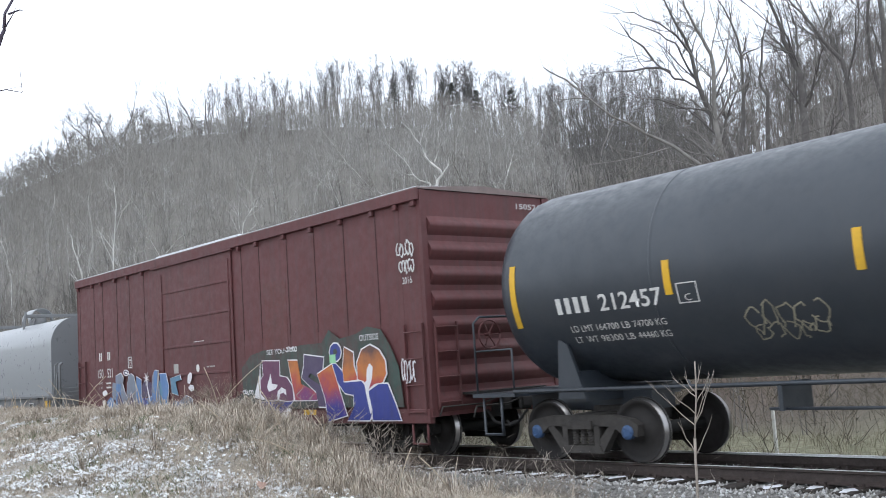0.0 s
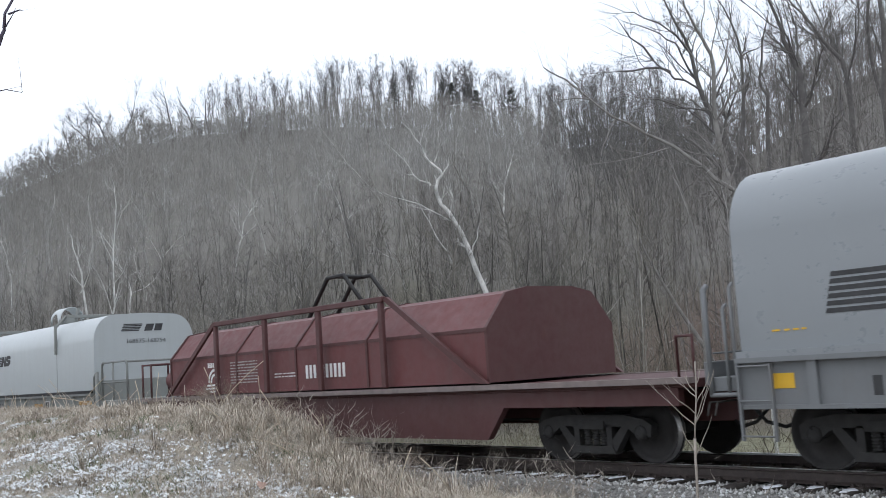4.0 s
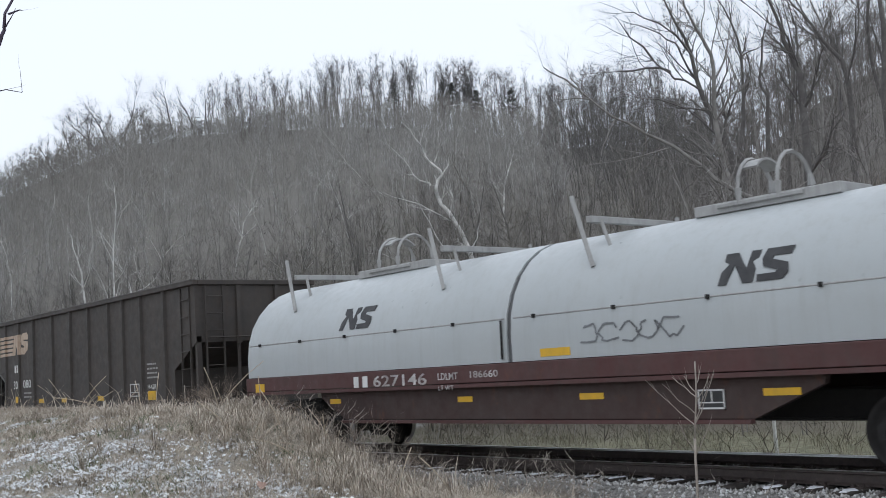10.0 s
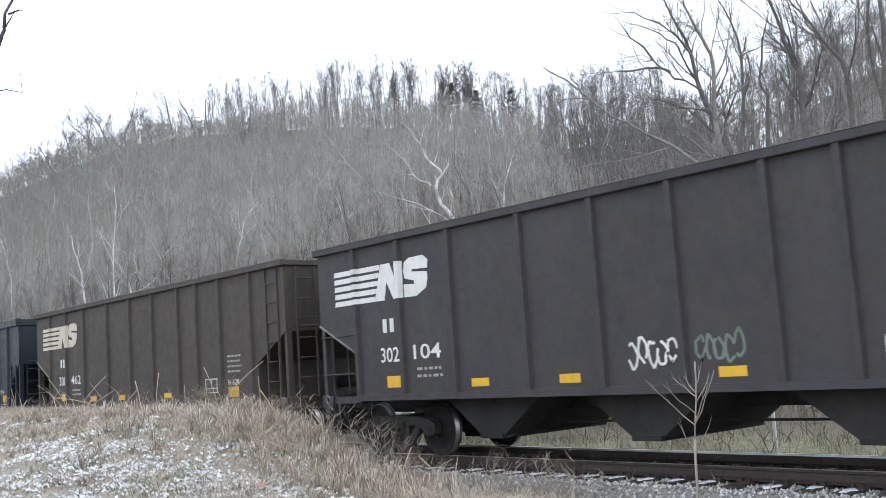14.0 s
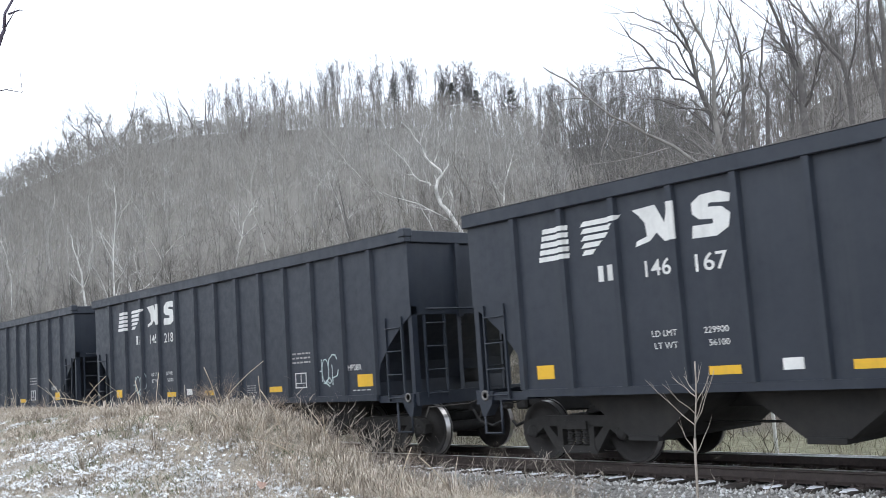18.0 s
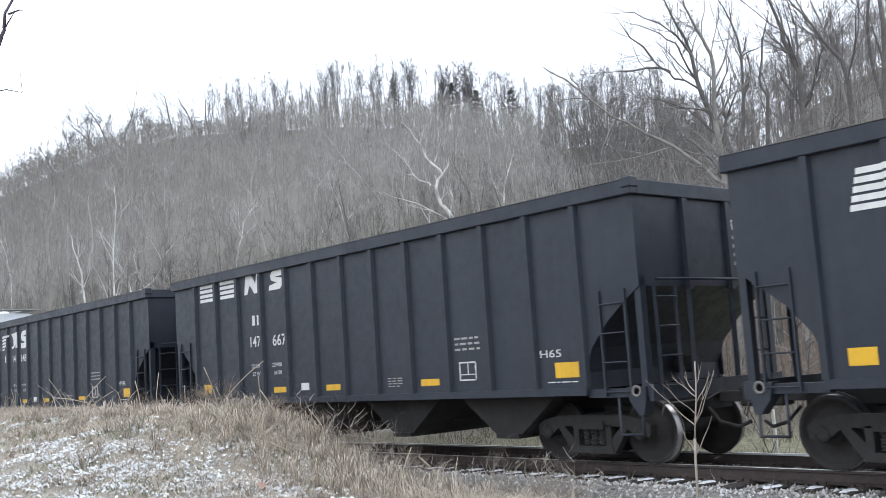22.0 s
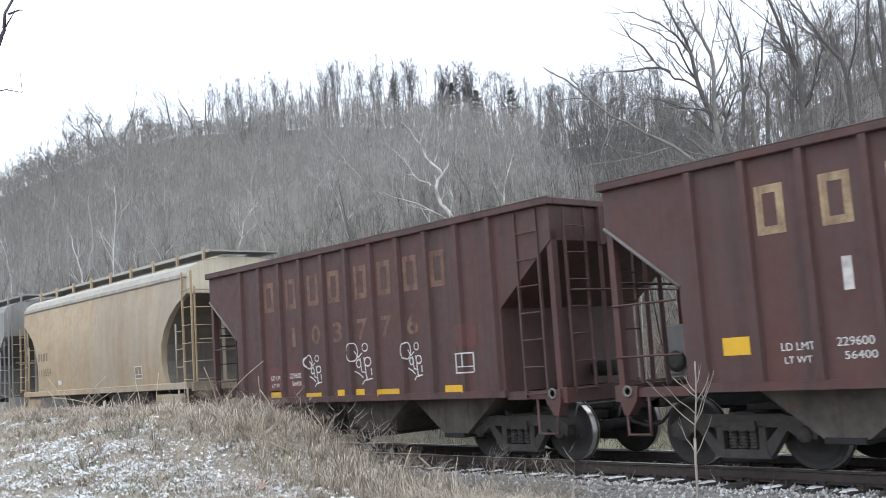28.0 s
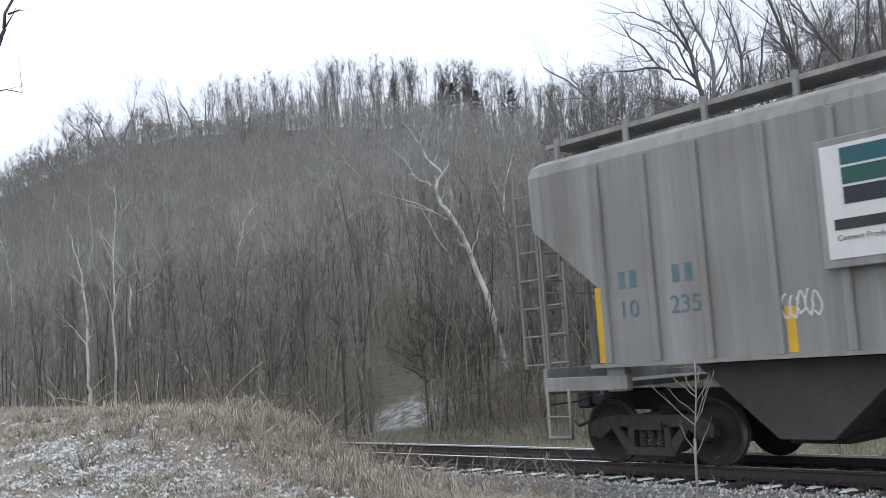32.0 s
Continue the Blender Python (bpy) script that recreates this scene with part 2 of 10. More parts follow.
def land(x, y):
    """Height of the ground."""
    r = math.hypot(x, y)
    az = math.degrees(math.atan2(-x, y))
    el, far, foot = crest(az)
    top = math.tan(math.radians(el)) * far + 1.6
    z = 0.0
    # the bank between the viewer and the track
    rise = fade(11.0, 16.5, -x) * (0.97 if -x < 22 else 0.97 - 0.05 * fade(22, 60, -x))
    z += rise * fade(2.5, 8.3, y) * (1 - fade(9.2, 11.2, y))
    z -= 0.30 * fade(6.0, 10.0, y) * (1 - fade(11.0, 16.0, -x)) * (1 - fade(10.5, 13, y))
    # the cutting of the line and the low ground behind it
    z -= 0.42 * fade(9.0, 11.0, y)
    z -= 0.25 * fade(14.0, 17.0, y) * (1 - fade(24, 40, y))
    t = (r - foot) / (far - foot)
    # the valley stays open along the line
    open_way = fade(14, 20 + 0.15 * abs(x), y) if y > 0 else fade(20, 80, -y)
    if t > 0:
        z += open_way * (top * t ** 1.12 if t < 1 else max(-10.0, top - (r - far) * 0.10 - 0.0004 * (r - far) ** 1.5))
    k = min(1.0, r / 60)
    z += noise.noise((x * 0.05, y * 0.05, 0.3)) * 2.2 * k * k * fade(18, 45, r)
    z += noise.noise((x * 0.55, y * 0.55, 1.3)) * 0.07 + noise.noise((x * 1.9, y * 1.9, 2.3)) * 0.03
    return max(z, -25.0)


def build_ground():
    az = np.concatenate([np.arange(-180, 18, 4.0), np.arange(18, 80, 0.5), np.arange(80, 180, 4.0)])
    rad = [0.0, 0.05, 1.0, 2.0, 3.0]
    while rad[-1] < 4200:
        rad.append(rad[-1] + max(0.28, rad[-1] * 0.026))
    verts = [(0, 0, land(0, 0.001))]
    for r in rad[1:]:
        for a in az:
            x, y = -r * math.sin(math.radians(a)), r * math.cos(math.radians(a))
            verts.append((x, y, land(x, y)))
    n = len(az)
    quads = []
    i = np.arange(n)
    for k in range(len(rad) - 2):
        o = 1 + k * n
        quads.append(np.stack([o + i, o + (i + 1) % n, o + n + (i + 1) % n, o + n + i], 1)[:, ::-1])
    # the middle, closed by a fan of quads round the first corner
    quads.append(np.array([(0, 1 + (k + 2) % n, 1 + k + 1, 1 + k) for k in range(0, n - 1, 2)] + [(0, 1, n, n - 1)] * (n % 2)))
    verts = np.array(verts)
    faces = np.concatenate(quads)
    m, t, b = nodes_of("leaf_litter_and_turf", 0.95)
    soil = blend(t, ramp(t, noise_at(t, 0.9, 8, 0.7), 0.35, 0.65), (0.12, 0.112, 0.10), (0.20, 0.187, 0.167))
    soil = blend(t, ramp(t, noise_at(t, 9.0, 6, 0.75), 0.35, 0.7, 0, 0.7), soil, (0.11, 0.10, 0.088))
    moss = ramp(t, noise_at(t, 0.6, 5, 0.6), 0.55, 0.72, 0, 0.55)
    soil = blend(t, moss, soil, (0.13, 0.15, 0.095))
    # thin snow left lying on the open bank and in the clearing behind the line
    co = t.nodes.new("ShaderNodeTexCoord")

    def patch(cx, cy, sx, sy):
        mp = t.nodes.new("ShaderNodeMapping")
        mp.vector_type = "TEXTURE"
        mp.inputs["Location"].default_value = (cx, cy, 0)
        mp.inputs["Scale"].default_value = (sx, sy, 60)
        g = t.nodes.new("ShaderNodeTexGradient")
        g.gradient_type = "QUADRATIC_SPHERE"
        t.links.new(co.outputs["Object"], mp.inputs[0])
        t.links.new(mp.outputs[0], g.inputs[0])
        return ramp(t, g.outputs[0], 0.0, 0.35)
    lay = times(t, ramp(t, noise_at(t, 0.9, 6, 0.75), 0.40, 0.58), ramp(t, noise_at(t, 13.0, 7, 0.8), 0.47, 0.55))
    s1 = times(t, patch(-15.0, 5.6, 13.0, 4.6), lay)
    s2 = times(t, patch(-36.5, 28.2, 4.2, 5.0), ramp(t, noise_at(t, 1.6, 7, 0.8), 0.42, 0.60))
    turf = blend(t, ramp(t, noise_at(t, 2.3, 7, 0.7), 0.36, 0.64), (0.235, 0.205, 0.160), (0.38, 0.335, 0.265))
    turf = blend(t, ramp(t, noise_at(t, 0.8, 5, 0.6), 0.54, 0.68, 0, 0.6), turf, (0.13, 0.17, 0.10))
    turf = blend(t, ramp(t, noise_at(t, 17.0, 6, 0.75), 0.40, 0.66, 0, 0.6), turf, (0.11, 0.095, 0.075))
    low = blend(t, ramp(t, noise_at(t, 3.0, 7, 0.75), 0.38, 0.62), (0.07, 0.064, 0.046), (0.135, 0.12, 0.088))
    soil = blend(t, patch(-50.0, 30.0, 62.0, 34.0), soil, low)
    verge = blend(t, ramp(t, noise_at(t, 4.0, 7, 0.75), 0.38, 0.62), (0.13, 0.13, 0.08), (0.25, 0.24, 0.16))
    soil = blend(t, patch(-9.0, 19.5, 18.0, 7.0), soil, verge)
    fallen = blend(t, ramp(t, noise_at(t, 6.0, 7, 0.8), 0.4, 0.6), (0.085, 0.055, 0.045), (0.17, 0.12, 0.095))
    soil = blend(t, patch(-17.0, 42.0, 24.0, 26.0), soil, fallen)
    soil = blend(t, patch(-14.0, 4.0, 40.0, 9.0), soil, turf)
    soil = blend(t, times(t, s1, 0.45), soil, (0.60, 0.62, 0.66))
    soil = blend(t, s2, soil, (0.42, 0.43, 0.44))
    t.links.new(soil, b.inputs["Base Color"])
    bump(t, b, noise_at(t, 7, 8, 0.75), 0.8, 0.05)
    me = from_arrays("ground", verts, faces, m, True)
    tagged(place("ground", me, None), "leaf-strewn valley floor and wooded hillside with thin snow patches", "ground", kind="structure")


build_ground()


# ---- trees ----
def ring_mesh(segs, k):
    """Tapered bars, one per row of (p, q, r at p, r at q)."""
    p, q, ra, rb = segs[:, 0:3], segs[:, 3:6], segs[:, 6], segs[:, 7]
    d = q - p
    d = d / np.maximum(np.linalg.norm(d, axis=1, keepdims=True), 1e-6)
    ref = np.where(np.abs(d[:, 2:3]) > 0.9, np.array([[1.0, 0, 0]]), np.array([[0, 0, 1.0]]))
    u = np.cross(d, ref)
    u /= np.maximum(np.linalg.norm(u, axis=1, keepdims=True), 1e-6)
    v = np.cross(d, u)
    ang = 2 * np.pi * np.arange(k) / k
    w = u[:, None, :] * np.cos(ang)[None, :, None] + v[:, None, :] * np.sin(ang)[None, :, None]
    verts = np.stack([p[:, None, :] + w * ra[:, None, None], q[:, None, :] + w * rb[:, None, None]], 1).reshape(-1, 3)
    i = np.arange(k)
    base = (np.arange(len(segs)) * 2 * k)[:, None]
    quads = np.stack([base + i, base + (i + 1) % k, base + k + (i + 1) % k, base + k + i], 2).reshape(-1, 4)
    return verts, quads


def grow(rng, p, d, length, r, depth, out, steps=4, wander=0.16, kids=(2, 3), lift=0.10, shrink=0.62, first=0.35, fork=(0.45, 0.95)):
    """A limb and what branches from it, as tapered bars."""
    p, d = np.array(p, float), np.array(d, float)
    tip = r * (0.45 if depth else 0.25)
    for s in range(steps):
        d = d + rng.normal(0, wander, 3) + np.array([0, 0, lift])
        d /= np.linalg.norm(d)
        q = p + d * length / steps
        ra, rb = r + (tip - r) * s / steps, r + (tip - r) * (s + 1) / steps
        out.append((*p, *q, ra, rb))
        p = q
        if depth > 0 and (s + 1) / steps > first:
            for _ in range(rng.integers(kids[0], kids[1] + 1) if s < steps - 1 else kids[1]):
                side = rng.normal(0, 1, 3)
                side -= d * (side @ d)
                side /= np.linalg.norm(side)
                spread = rng.uniform(*fork)
                grow(rng, p, d * math.cos(spread) + side * math.sin(spread), length * shrink * rng.uniform(0.55, 1.0), rb * rng.uniform(0.5, 0.75), depth - 1, out,
                     max(2, steps - 1), wander * 1.15, kids, lift, shrink, 0.2, fork)


def proto(seed, height, r, limbs, twigs, lean=0.05, first=0.3, reach=0.28, rise=(0.5, 1.2), twig=(0.6, 1.8), width=0.016, bend=0.05, upright=0.75):
    """One bare tree for a wood: trunk, limbs, and a haze of fine twigs. Returns its corners and faces."""
    rng = np.random.default_rng(seed)
    segs = []
    p = np.array([0, 0, -0.5])
    d = np.array([rng.normal(0, lean), rng.normal(0, lean), 1.0])
    n = 5
    line = [p]
    for s in range(n):
        d = d + rng.normal(0, bend, 3) * (1, 1, 0)
        d /= np.linalg.norm(d)
        q = p + d * (height + 0.5) / n
        segs.append((*p, *q, r * (1 - 0.85 * s / n), r * (1 - 0.85 * (s + 1) / n)))
        p = q
        line.append(p)

    def on(f):
        k = min(n - 1, int(f * n))
        return line[k] + (line[k + 1] - line[k]) * (f * n - k)
    holds = [(on(f), height * 0.04) for f in np.linspace(first, 1, 6)]
    for k in range(limbs):
        f = first + (1 - first) * rng.random() ** 0.8
        a = rng.uniform(0, 6.283)
        out = np.array([math.cos(a), math.sin(a), rng.uniform(*rise)])
        out /= np.linalg.norm(out)
        p = on(f)
        size = height * reach * rng.uniform(0.5, 1.1) * (1.2 - 0.6 * f)
        rr = r * (1 - 0.85 * f) * 0.6 + 0.008
        for s in range(3):
            out = out + rng.normal(0, 0.16, 3) + (0, 0, 0.10)
            out /= np.linalg.norm(out)
            q = p + out * size / 3
            segs.append((*p, *q, rr * (1 - 0.3 * s), rr * (1 - 0.3 * (s + 1)) + 0.003))
            holds.append((q, size))
            p = q
    v, f = ring_mesh(np.array(segs), 3)
    # twigs as thin tapering slivers
    at = rng.integers(0, len(holds), twigs)
    p0 = np.array([holds[k][0] for k in at]) + rng.normal(0, 0.08, (twigs, 3))
    dd = rng.normal(0, 0.70, (twigs, 3)) + (0, 0, upright)
    dd /= np.linalg.norm(dd, axis=1, keepdims=True)
    ln = rng.uniform(twig[0], twig[1], twigs)[:, None]
    p1 = p0 + dd * ln
    w = np.cross(dd, rng.normal(0, 1, (twigs, 3)))
    w = w / np.linalg.norm(w, axis=1, keepdims=True) * width
    tv = np.stack([p0 - w, p0 + w, p1 + w * 0.3, p1 - w * 0.3], 1).reshape(-1, 3)
    tf = np.arange(twigs * 4).reshape(-1, 4) + len(v)
    return np.concatenate([v, tv]), np.concatenate([f, tf])


def scatter(name, protos, spots, material, label, category):
    """One joined mesh of many trees."""
    vs, fs, off = [], [], 0
    for i, (x, y, z, s, a) in enumerate(spots):
        v, f = protos[i % len(protos)]
        c, n = math.cos(a), math.sin(a)
        vs.append(v @ (np.array([[c, -n, 0], [n, c, 0], [0, 0, 1]]).T * s) + (x, y, z)), fs.append(f + off)
        off += len(v)
    me = from_arrays(name, np.concatenate(vs), np.concatenate(fs), material)
    return tagged(place(name, me, None), label, category, kind="stuff")


def polar(az, r):
    a = math.radians(az)
    x, y = -r * math.sin(a), r * math.cos(a)
    return x, y, land(x, y)


def spots(seed, count, az, r, size, power=0.6, keep=None):
    rng = random.Random(seed)
    out = []
    while len(out) < count:
        a = rng.uniform(*az)
        el, far, foot = crest(a)
        lo, hi = r(a, far, foot)
        d = lo + (hi - lo) * rng.random() ** power
        x, y, z = polar(a, d)
        if y < 16.5 or (keep and not keep(a, d)):
            continue
        out.append((x, y, z, rng.uniform(*size), rng.uniform(0, 6.28)))
    return out


def build_woods():
    far = [proto(100 + i, 14, 0.10, 10, 150, 0.05, 0.2, 0.24, (0.6, 1.6), (0.5, 1.5), 0.022, upright=1.25) for i in range(14)]
    ridge = [proto(150 + i, 19, 0.15, 15, 230, 0.05, 0.46, 0.24, (0.7, 1.7), (0.6, 1.7), 0.020, upright=0.9) for i in range(12)]
    dense = [proto(160 + i, 7, 0.07, 6, 95, 0.12, 0.05, 0.35, (0.4, 1.4), (0.5, 1.6), 0.045, upright=1.0) for i in range(10)]
    mid = [proto(200 + i, 12, 0.060, 9, 190, 0.05, 0.15, 0.25, width=0.009, upright=1.0) for i in range(10)]
    pole = [proto(250 + i, 13, 0.085, 7, 120, 0.03, 0.35, 0.20, (0.7, 1.6), (0.4, 1.4), 0.008, upright=1.1) for i in range(10)]
    young = island("olive_brown_bark", [(0.11, 0.10, 0.082), (0.18, 0.166, 0.14), (0.28, 0.262, 0.225), (0.42, 0.40, 0.36)])
    thin = [proto(300 + i, 7, 0.026, 7, 64, 0.08, 0.10, 0.26, twig=(0.4, 1.2), width=0.006, upright=1.0) for i in range(10)]
    bushy = [proto(350 + i, 4.2, 0.05, 22, 620, 0.10, 0.34, 0.50, (0.05, 0.8), (0.25, 0.9), 0.007, 0.12) for i in range(6)]
    brush = [proto(400 + i, 1.9, 0.010, 6, 22, 0.25, 0.05, 0.45, twig=(0.2, 0.7), width=0.004) for i in range(8)]
    open_view = lambda a, d: not (50.9 < a < 53.4 and d < 54)
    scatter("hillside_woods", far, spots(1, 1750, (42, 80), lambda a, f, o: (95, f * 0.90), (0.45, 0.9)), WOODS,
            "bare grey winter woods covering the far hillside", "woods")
    scatter("hillside_woods", far, spots(31, 400, (42, 61), lambda a, f, o: (f * 0.82, f * 0.985), (0.5, 0.85)), WOODS_NEAR,
            "darker bare woods on the upper hillside", "woods")
    scatter("hillside_woods", far, spots(33, 900, (58, 78), lambda a, f, o: (f * 0.80, f * 1.0), (0.28, 0.5)), WOODS_NEAR,
            "low bare woods on the falling end of the ridge", "woods")
    # the fold's shade is put into this darker bark colour
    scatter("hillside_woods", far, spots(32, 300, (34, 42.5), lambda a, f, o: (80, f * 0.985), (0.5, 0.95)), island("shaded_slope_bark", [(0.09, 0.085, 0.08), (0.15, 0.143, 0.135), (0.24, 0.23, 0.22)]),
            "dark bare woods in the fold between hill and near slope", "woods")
    scatter("hillside_woods", far, spots(11, 190, (20, 36), lambda a, f, o: (70, f * 0.985), (0.5, 0.9)), WOODS_NEAR,
            "bare brown-grey woods on the nearer slope", "woods")
    scatter("crest_thicket", dense, spots(9, 800, (36, 77), lambda a, f, o: (f * 0.955, f * 1.01), (0.3, 0.75)), island("thicket_bark", [(0.11, 0.106, 0.107), (0.19, 0.183, 0.18), (0.31, 0.30, 0.295)]),
            "low bare thicket just under the ridge line", "woods")
    scatter("ridge_woods", ridge, spots(2, 95, (47, 55.5), lambda a, f, o: (f * 0.965, f * 1.02), (0.85, 1.2)), WOODS_RIDGE,
            "bare tall trees standing along the ridge line", "woods")
    scatter("ridge_woods", ridge, spots(42, 75, (55, 62), lambda a, f, o: (f * 0.965, f * 1.02), (0.6, 0.98)), WOODS_RIDGE,
            "bare trees standing closer where the ridge begins to fall", "woods")
    scatter("ridge_woods", ridge, spots(22, 150, (36, 48), lambda a, f, o: (f * 0.94, f * 1.03), (0.75, 1.15)), WOODS_RIDGE,
            "bare tall trees crowded where the ridge meets the near slope", "woods")
    scatter("slope_thicket", dense, spots(13, 180, (19, 37), lambda a, f, o: (f * 0.88, f * 1.02), (0.4, 1.1)), WOODS_NEAR,
            "low bare thicket along the top of the near slope", "woods")
    scatter("slope_woods", mid, spots(8, 130, (18, 42), lambda a, f, o: (46, f), (0.4, 0.85)), WOODS_NEAR,
            "bare trees on the near wooded slope", "woods")
    scatter("valley_woods", mid, spots(3, 300, (34, 79), lambda a, f, o: (36, 110), (0.38, 0.72), 0.7, open_view), WOODS_NEAR,
            "bare young trees on low ground behind the track", "woods")
    scatter("valley_poles", pole, spots(23, 170, (36, 79), lambda a, f, o: (34, 78), (0.38, 0.66), 0.8, open_view), island("dark_pole_bark", [(0.045, 0.042, 0.038), (0.085, 0.08, 0.07), (0.15, 0.14, 0.125)]),
            "straight dark-trunked trees crowded on low ground behind the track", "woods")
    scatter("saplings", thin, spots(4, 680, (36, 79), lambda a, f, o: (25, 85), (0.4, 1.1), 0.8, open_view), young,
            "thin bare saplings crowded behind the track", "saplings")
    scatter("saplings", thin, spots(14, 310, (22, 36), lambda a, f, o: (25, 85), (0.4, 1.1), 0.8), WOODS_NEAR,
            "thin bare saplings on the leaf-strewn slope", "saplings")
    tangle = island("dark_tangle_bark", [(0.05, 0.052, 0.04), (0.085, 0.085, 0.065), (0.13, 0.125, 0.10)])
    scatter("thorn_thicket", bushy, [(*polar(az, r), k, 1.3 * az) for az, r, k in ((50.3, 36, 1.0), (49.1, 38, 0.9), (47.9, 36, 1.05), (46.6, 40, 1.0), (45.2, 37, 0.9), (43.5, 39, 1.1), (48.6, 43, 1.2), (41.9, 37, 0.9))], tangle,
            "dense dark thorn bushes on bare stems beside the clearing", "bushes")
    scatter("brush", brush, spots(5, 1500, (20, 79), lambda a, f, o: (21, 60), (0.4, 1.1), 1.0, open_view), BRUSH,
            "dry tan brush and brambles behind the track", "brush")


build_woods()


def tree(name, az, r, height, radius, lean, seed, material, label, depth=3, steps=7, kids=(2, 3), first=0.3, wander=0.10, shrink=0.42):
    """One bare tree: a trunk and a crown of limbs and twigs."""
    rng = np.random.default_rng(seed)
    x, y, z = polar(az, r)
    d = np.array([lean[0], lean[1], 1.0])
    p, d = np.zeros(3), d / np.linalg.norm(d)
    trunk, limbs = [(0, 0, -0.5, 0, 0, 0, radius * 1.5, radius * 1.1)], []
    n = steps * 2
    for s in range(n):
        d = d + rng.normal(0, wander * 0.7, 3) * (1, 1, 0.3) + np.array([0, 0, 0.02])
        d /= np.linalg.norm(d)
        q = p + d * height / n
        f0, f1 = s / n, (s + 1) / n
        r0, r1 = radius * (1.1 - 0.98 * f0), radius * (1.1 - 0.98 * f1)
        trunk.append((*p, *q, r0, r1))
        p = q
        if f1 > first:
            for _ in range(rng.integers(kids[0] - 1, kids[1] + 1)):
                side = rng.normal(0, 1, 3)
                side -= d * (side @ d)
                side /= np.linalg.norm(side)
                sp = rng.uniform(0.4, 1.0)
                grow(rng, p, d * math.cos(sp) + side * math.sin(sp), height * shrink * rng.uniform(0.4, 1.0) * (1.15 - 0.5 * f1), r1 * rng.uniform(0.35, 0.6), depth - 1, limbs, 5, 0.13, (1, 3), 0.05, 0.6, 0.2)
    ob = new(name)
    ob.matrix_basis = pose(x, y, z)
    tagged(ob, label, "tree", "trees beside the railway")
    v, f = ring_mesh(np.array(trunk), 8)
    place("trunk", from_arrays("trunk", v, f, material, True), None, ob)
    v, f = ring_mesh(np.array(limbs), 3)
    place("crown", from_arrays("crown", v, f, material), None, ob)
    return ob


def hemlock(az, r, height, seed):
    rng = np.random.default_rng(seed)
    x, y, z = polar(az, r)
    ob = new("hemlock_tree")
    ob.matrix_basis = pose(x, y, z)
    tagged(ob, "dark green hemlock standing among bare ridge trees", "tree", "evergreens on the ridge")
    v, f = ring_mesh(np.array([(0, 0, -0.5, 0, 0, height * 0.6, 0.22, 0.14), (0, 0, height * 0.6, 0.3, 0.2, height, 0.14, 0.02)]), 6)
    place("trunk", from_arrays("trunk", v, f, BARK, True), None, ob)
    vs, fs = [], []
    for i in range(900):
        h = rng.uniform(0.35, 1.0)
        rad = (1.08 - h) * height * 0.42 * rng.uniform(0.2, 1)
        a = rng.uniform(0, 6.28)
        c = np.array([math.cos(a) * rad, math.sin(a) * rad, h * height - rad * 0.2])
        s = rng.uniform(0.12, 0.40)
        vs.append(c + rng.normal(0, 1, (4, 3)) * (s, s, s * 0.4))
        fs.append([4 * i, 4 * i + 1, 4 * i + 2, 4 * i + 3])
    place("crown", from_arrays("crown", np.concatenate(vs), np.array(fs), NEEDLES), None, ob)


def tree_along(name, trunk, radius, limbs, seed, material, label, twig=1.6, depth=2, every=1, slim=1.0):
    """A bare tree whose trunk and main limbs follow given lines; twigs grow from them."""
    rng = np.random.default_rng(seed)
    base = np.array([trunk[0][0], trunk[0][1], land(trunk[0][0], trunk[0][1])])
    lines = [([base - (0, 0, 0.4)] + [np.array(p) for p in trunk], radius, True)] + [([np.array(p) for p in l], radius * 0.30 * (slim if i else 1.0), False) for i, l in enumerate(limbs)]
    stem, out = [], []
    for pts, r, main in lines:
        n = len(pts) - 1
        for k in range(n):
            a, b = pts[k], pts[k + 1]
            mid = (a + b) / 2 + rng.normal(0, 0.05, 3)
            r0, r1 = r * (1.1 - 0.95 * k / n), r * (1.1 - 0.95 * (k + 1) / n)
            for p, q, u, v in ((a, mid, r0, (r0 + r1) / 2), (mid, b, (r0 + r1) / 2, r1)):
                (stem if main else out).append((*(p - base), *(q - base), u, v))
            if k >= (2 if main else 0):
                for _ in range(every):
                    d = (b - a) / np.linalg.norm(b - a)
                    side = rng.normal(0, 1, 3)
                    side -= d * (side @ d)
                    side /= np.linalg.norm(side)
                    sp = rng.uniform(0.4, 0.9)
                    grow(rng, b - base, d * math.cos(sp) + side * math.sin(sp), twig * rng.uniform(0.6, 1.6), r1 * 0.5, depth, out, 4, 0.13, (1, 2), 0.06, 0.6, 0.2)
    ob = new(name)
    ob.matrix_basis = Matrix.Translation(base)
    tagged(ob, label, "tree", "trees beside the railway")
    v, f = ring_mesh(np.array(stem), 8)
    place("trunk", from_arrays("trunk", v, f, material, True), None, ob)
    v, f = ring_mesh(np.array(out), 3)
    place("crown", from_arrays("crown", v, f, material), None, ob)


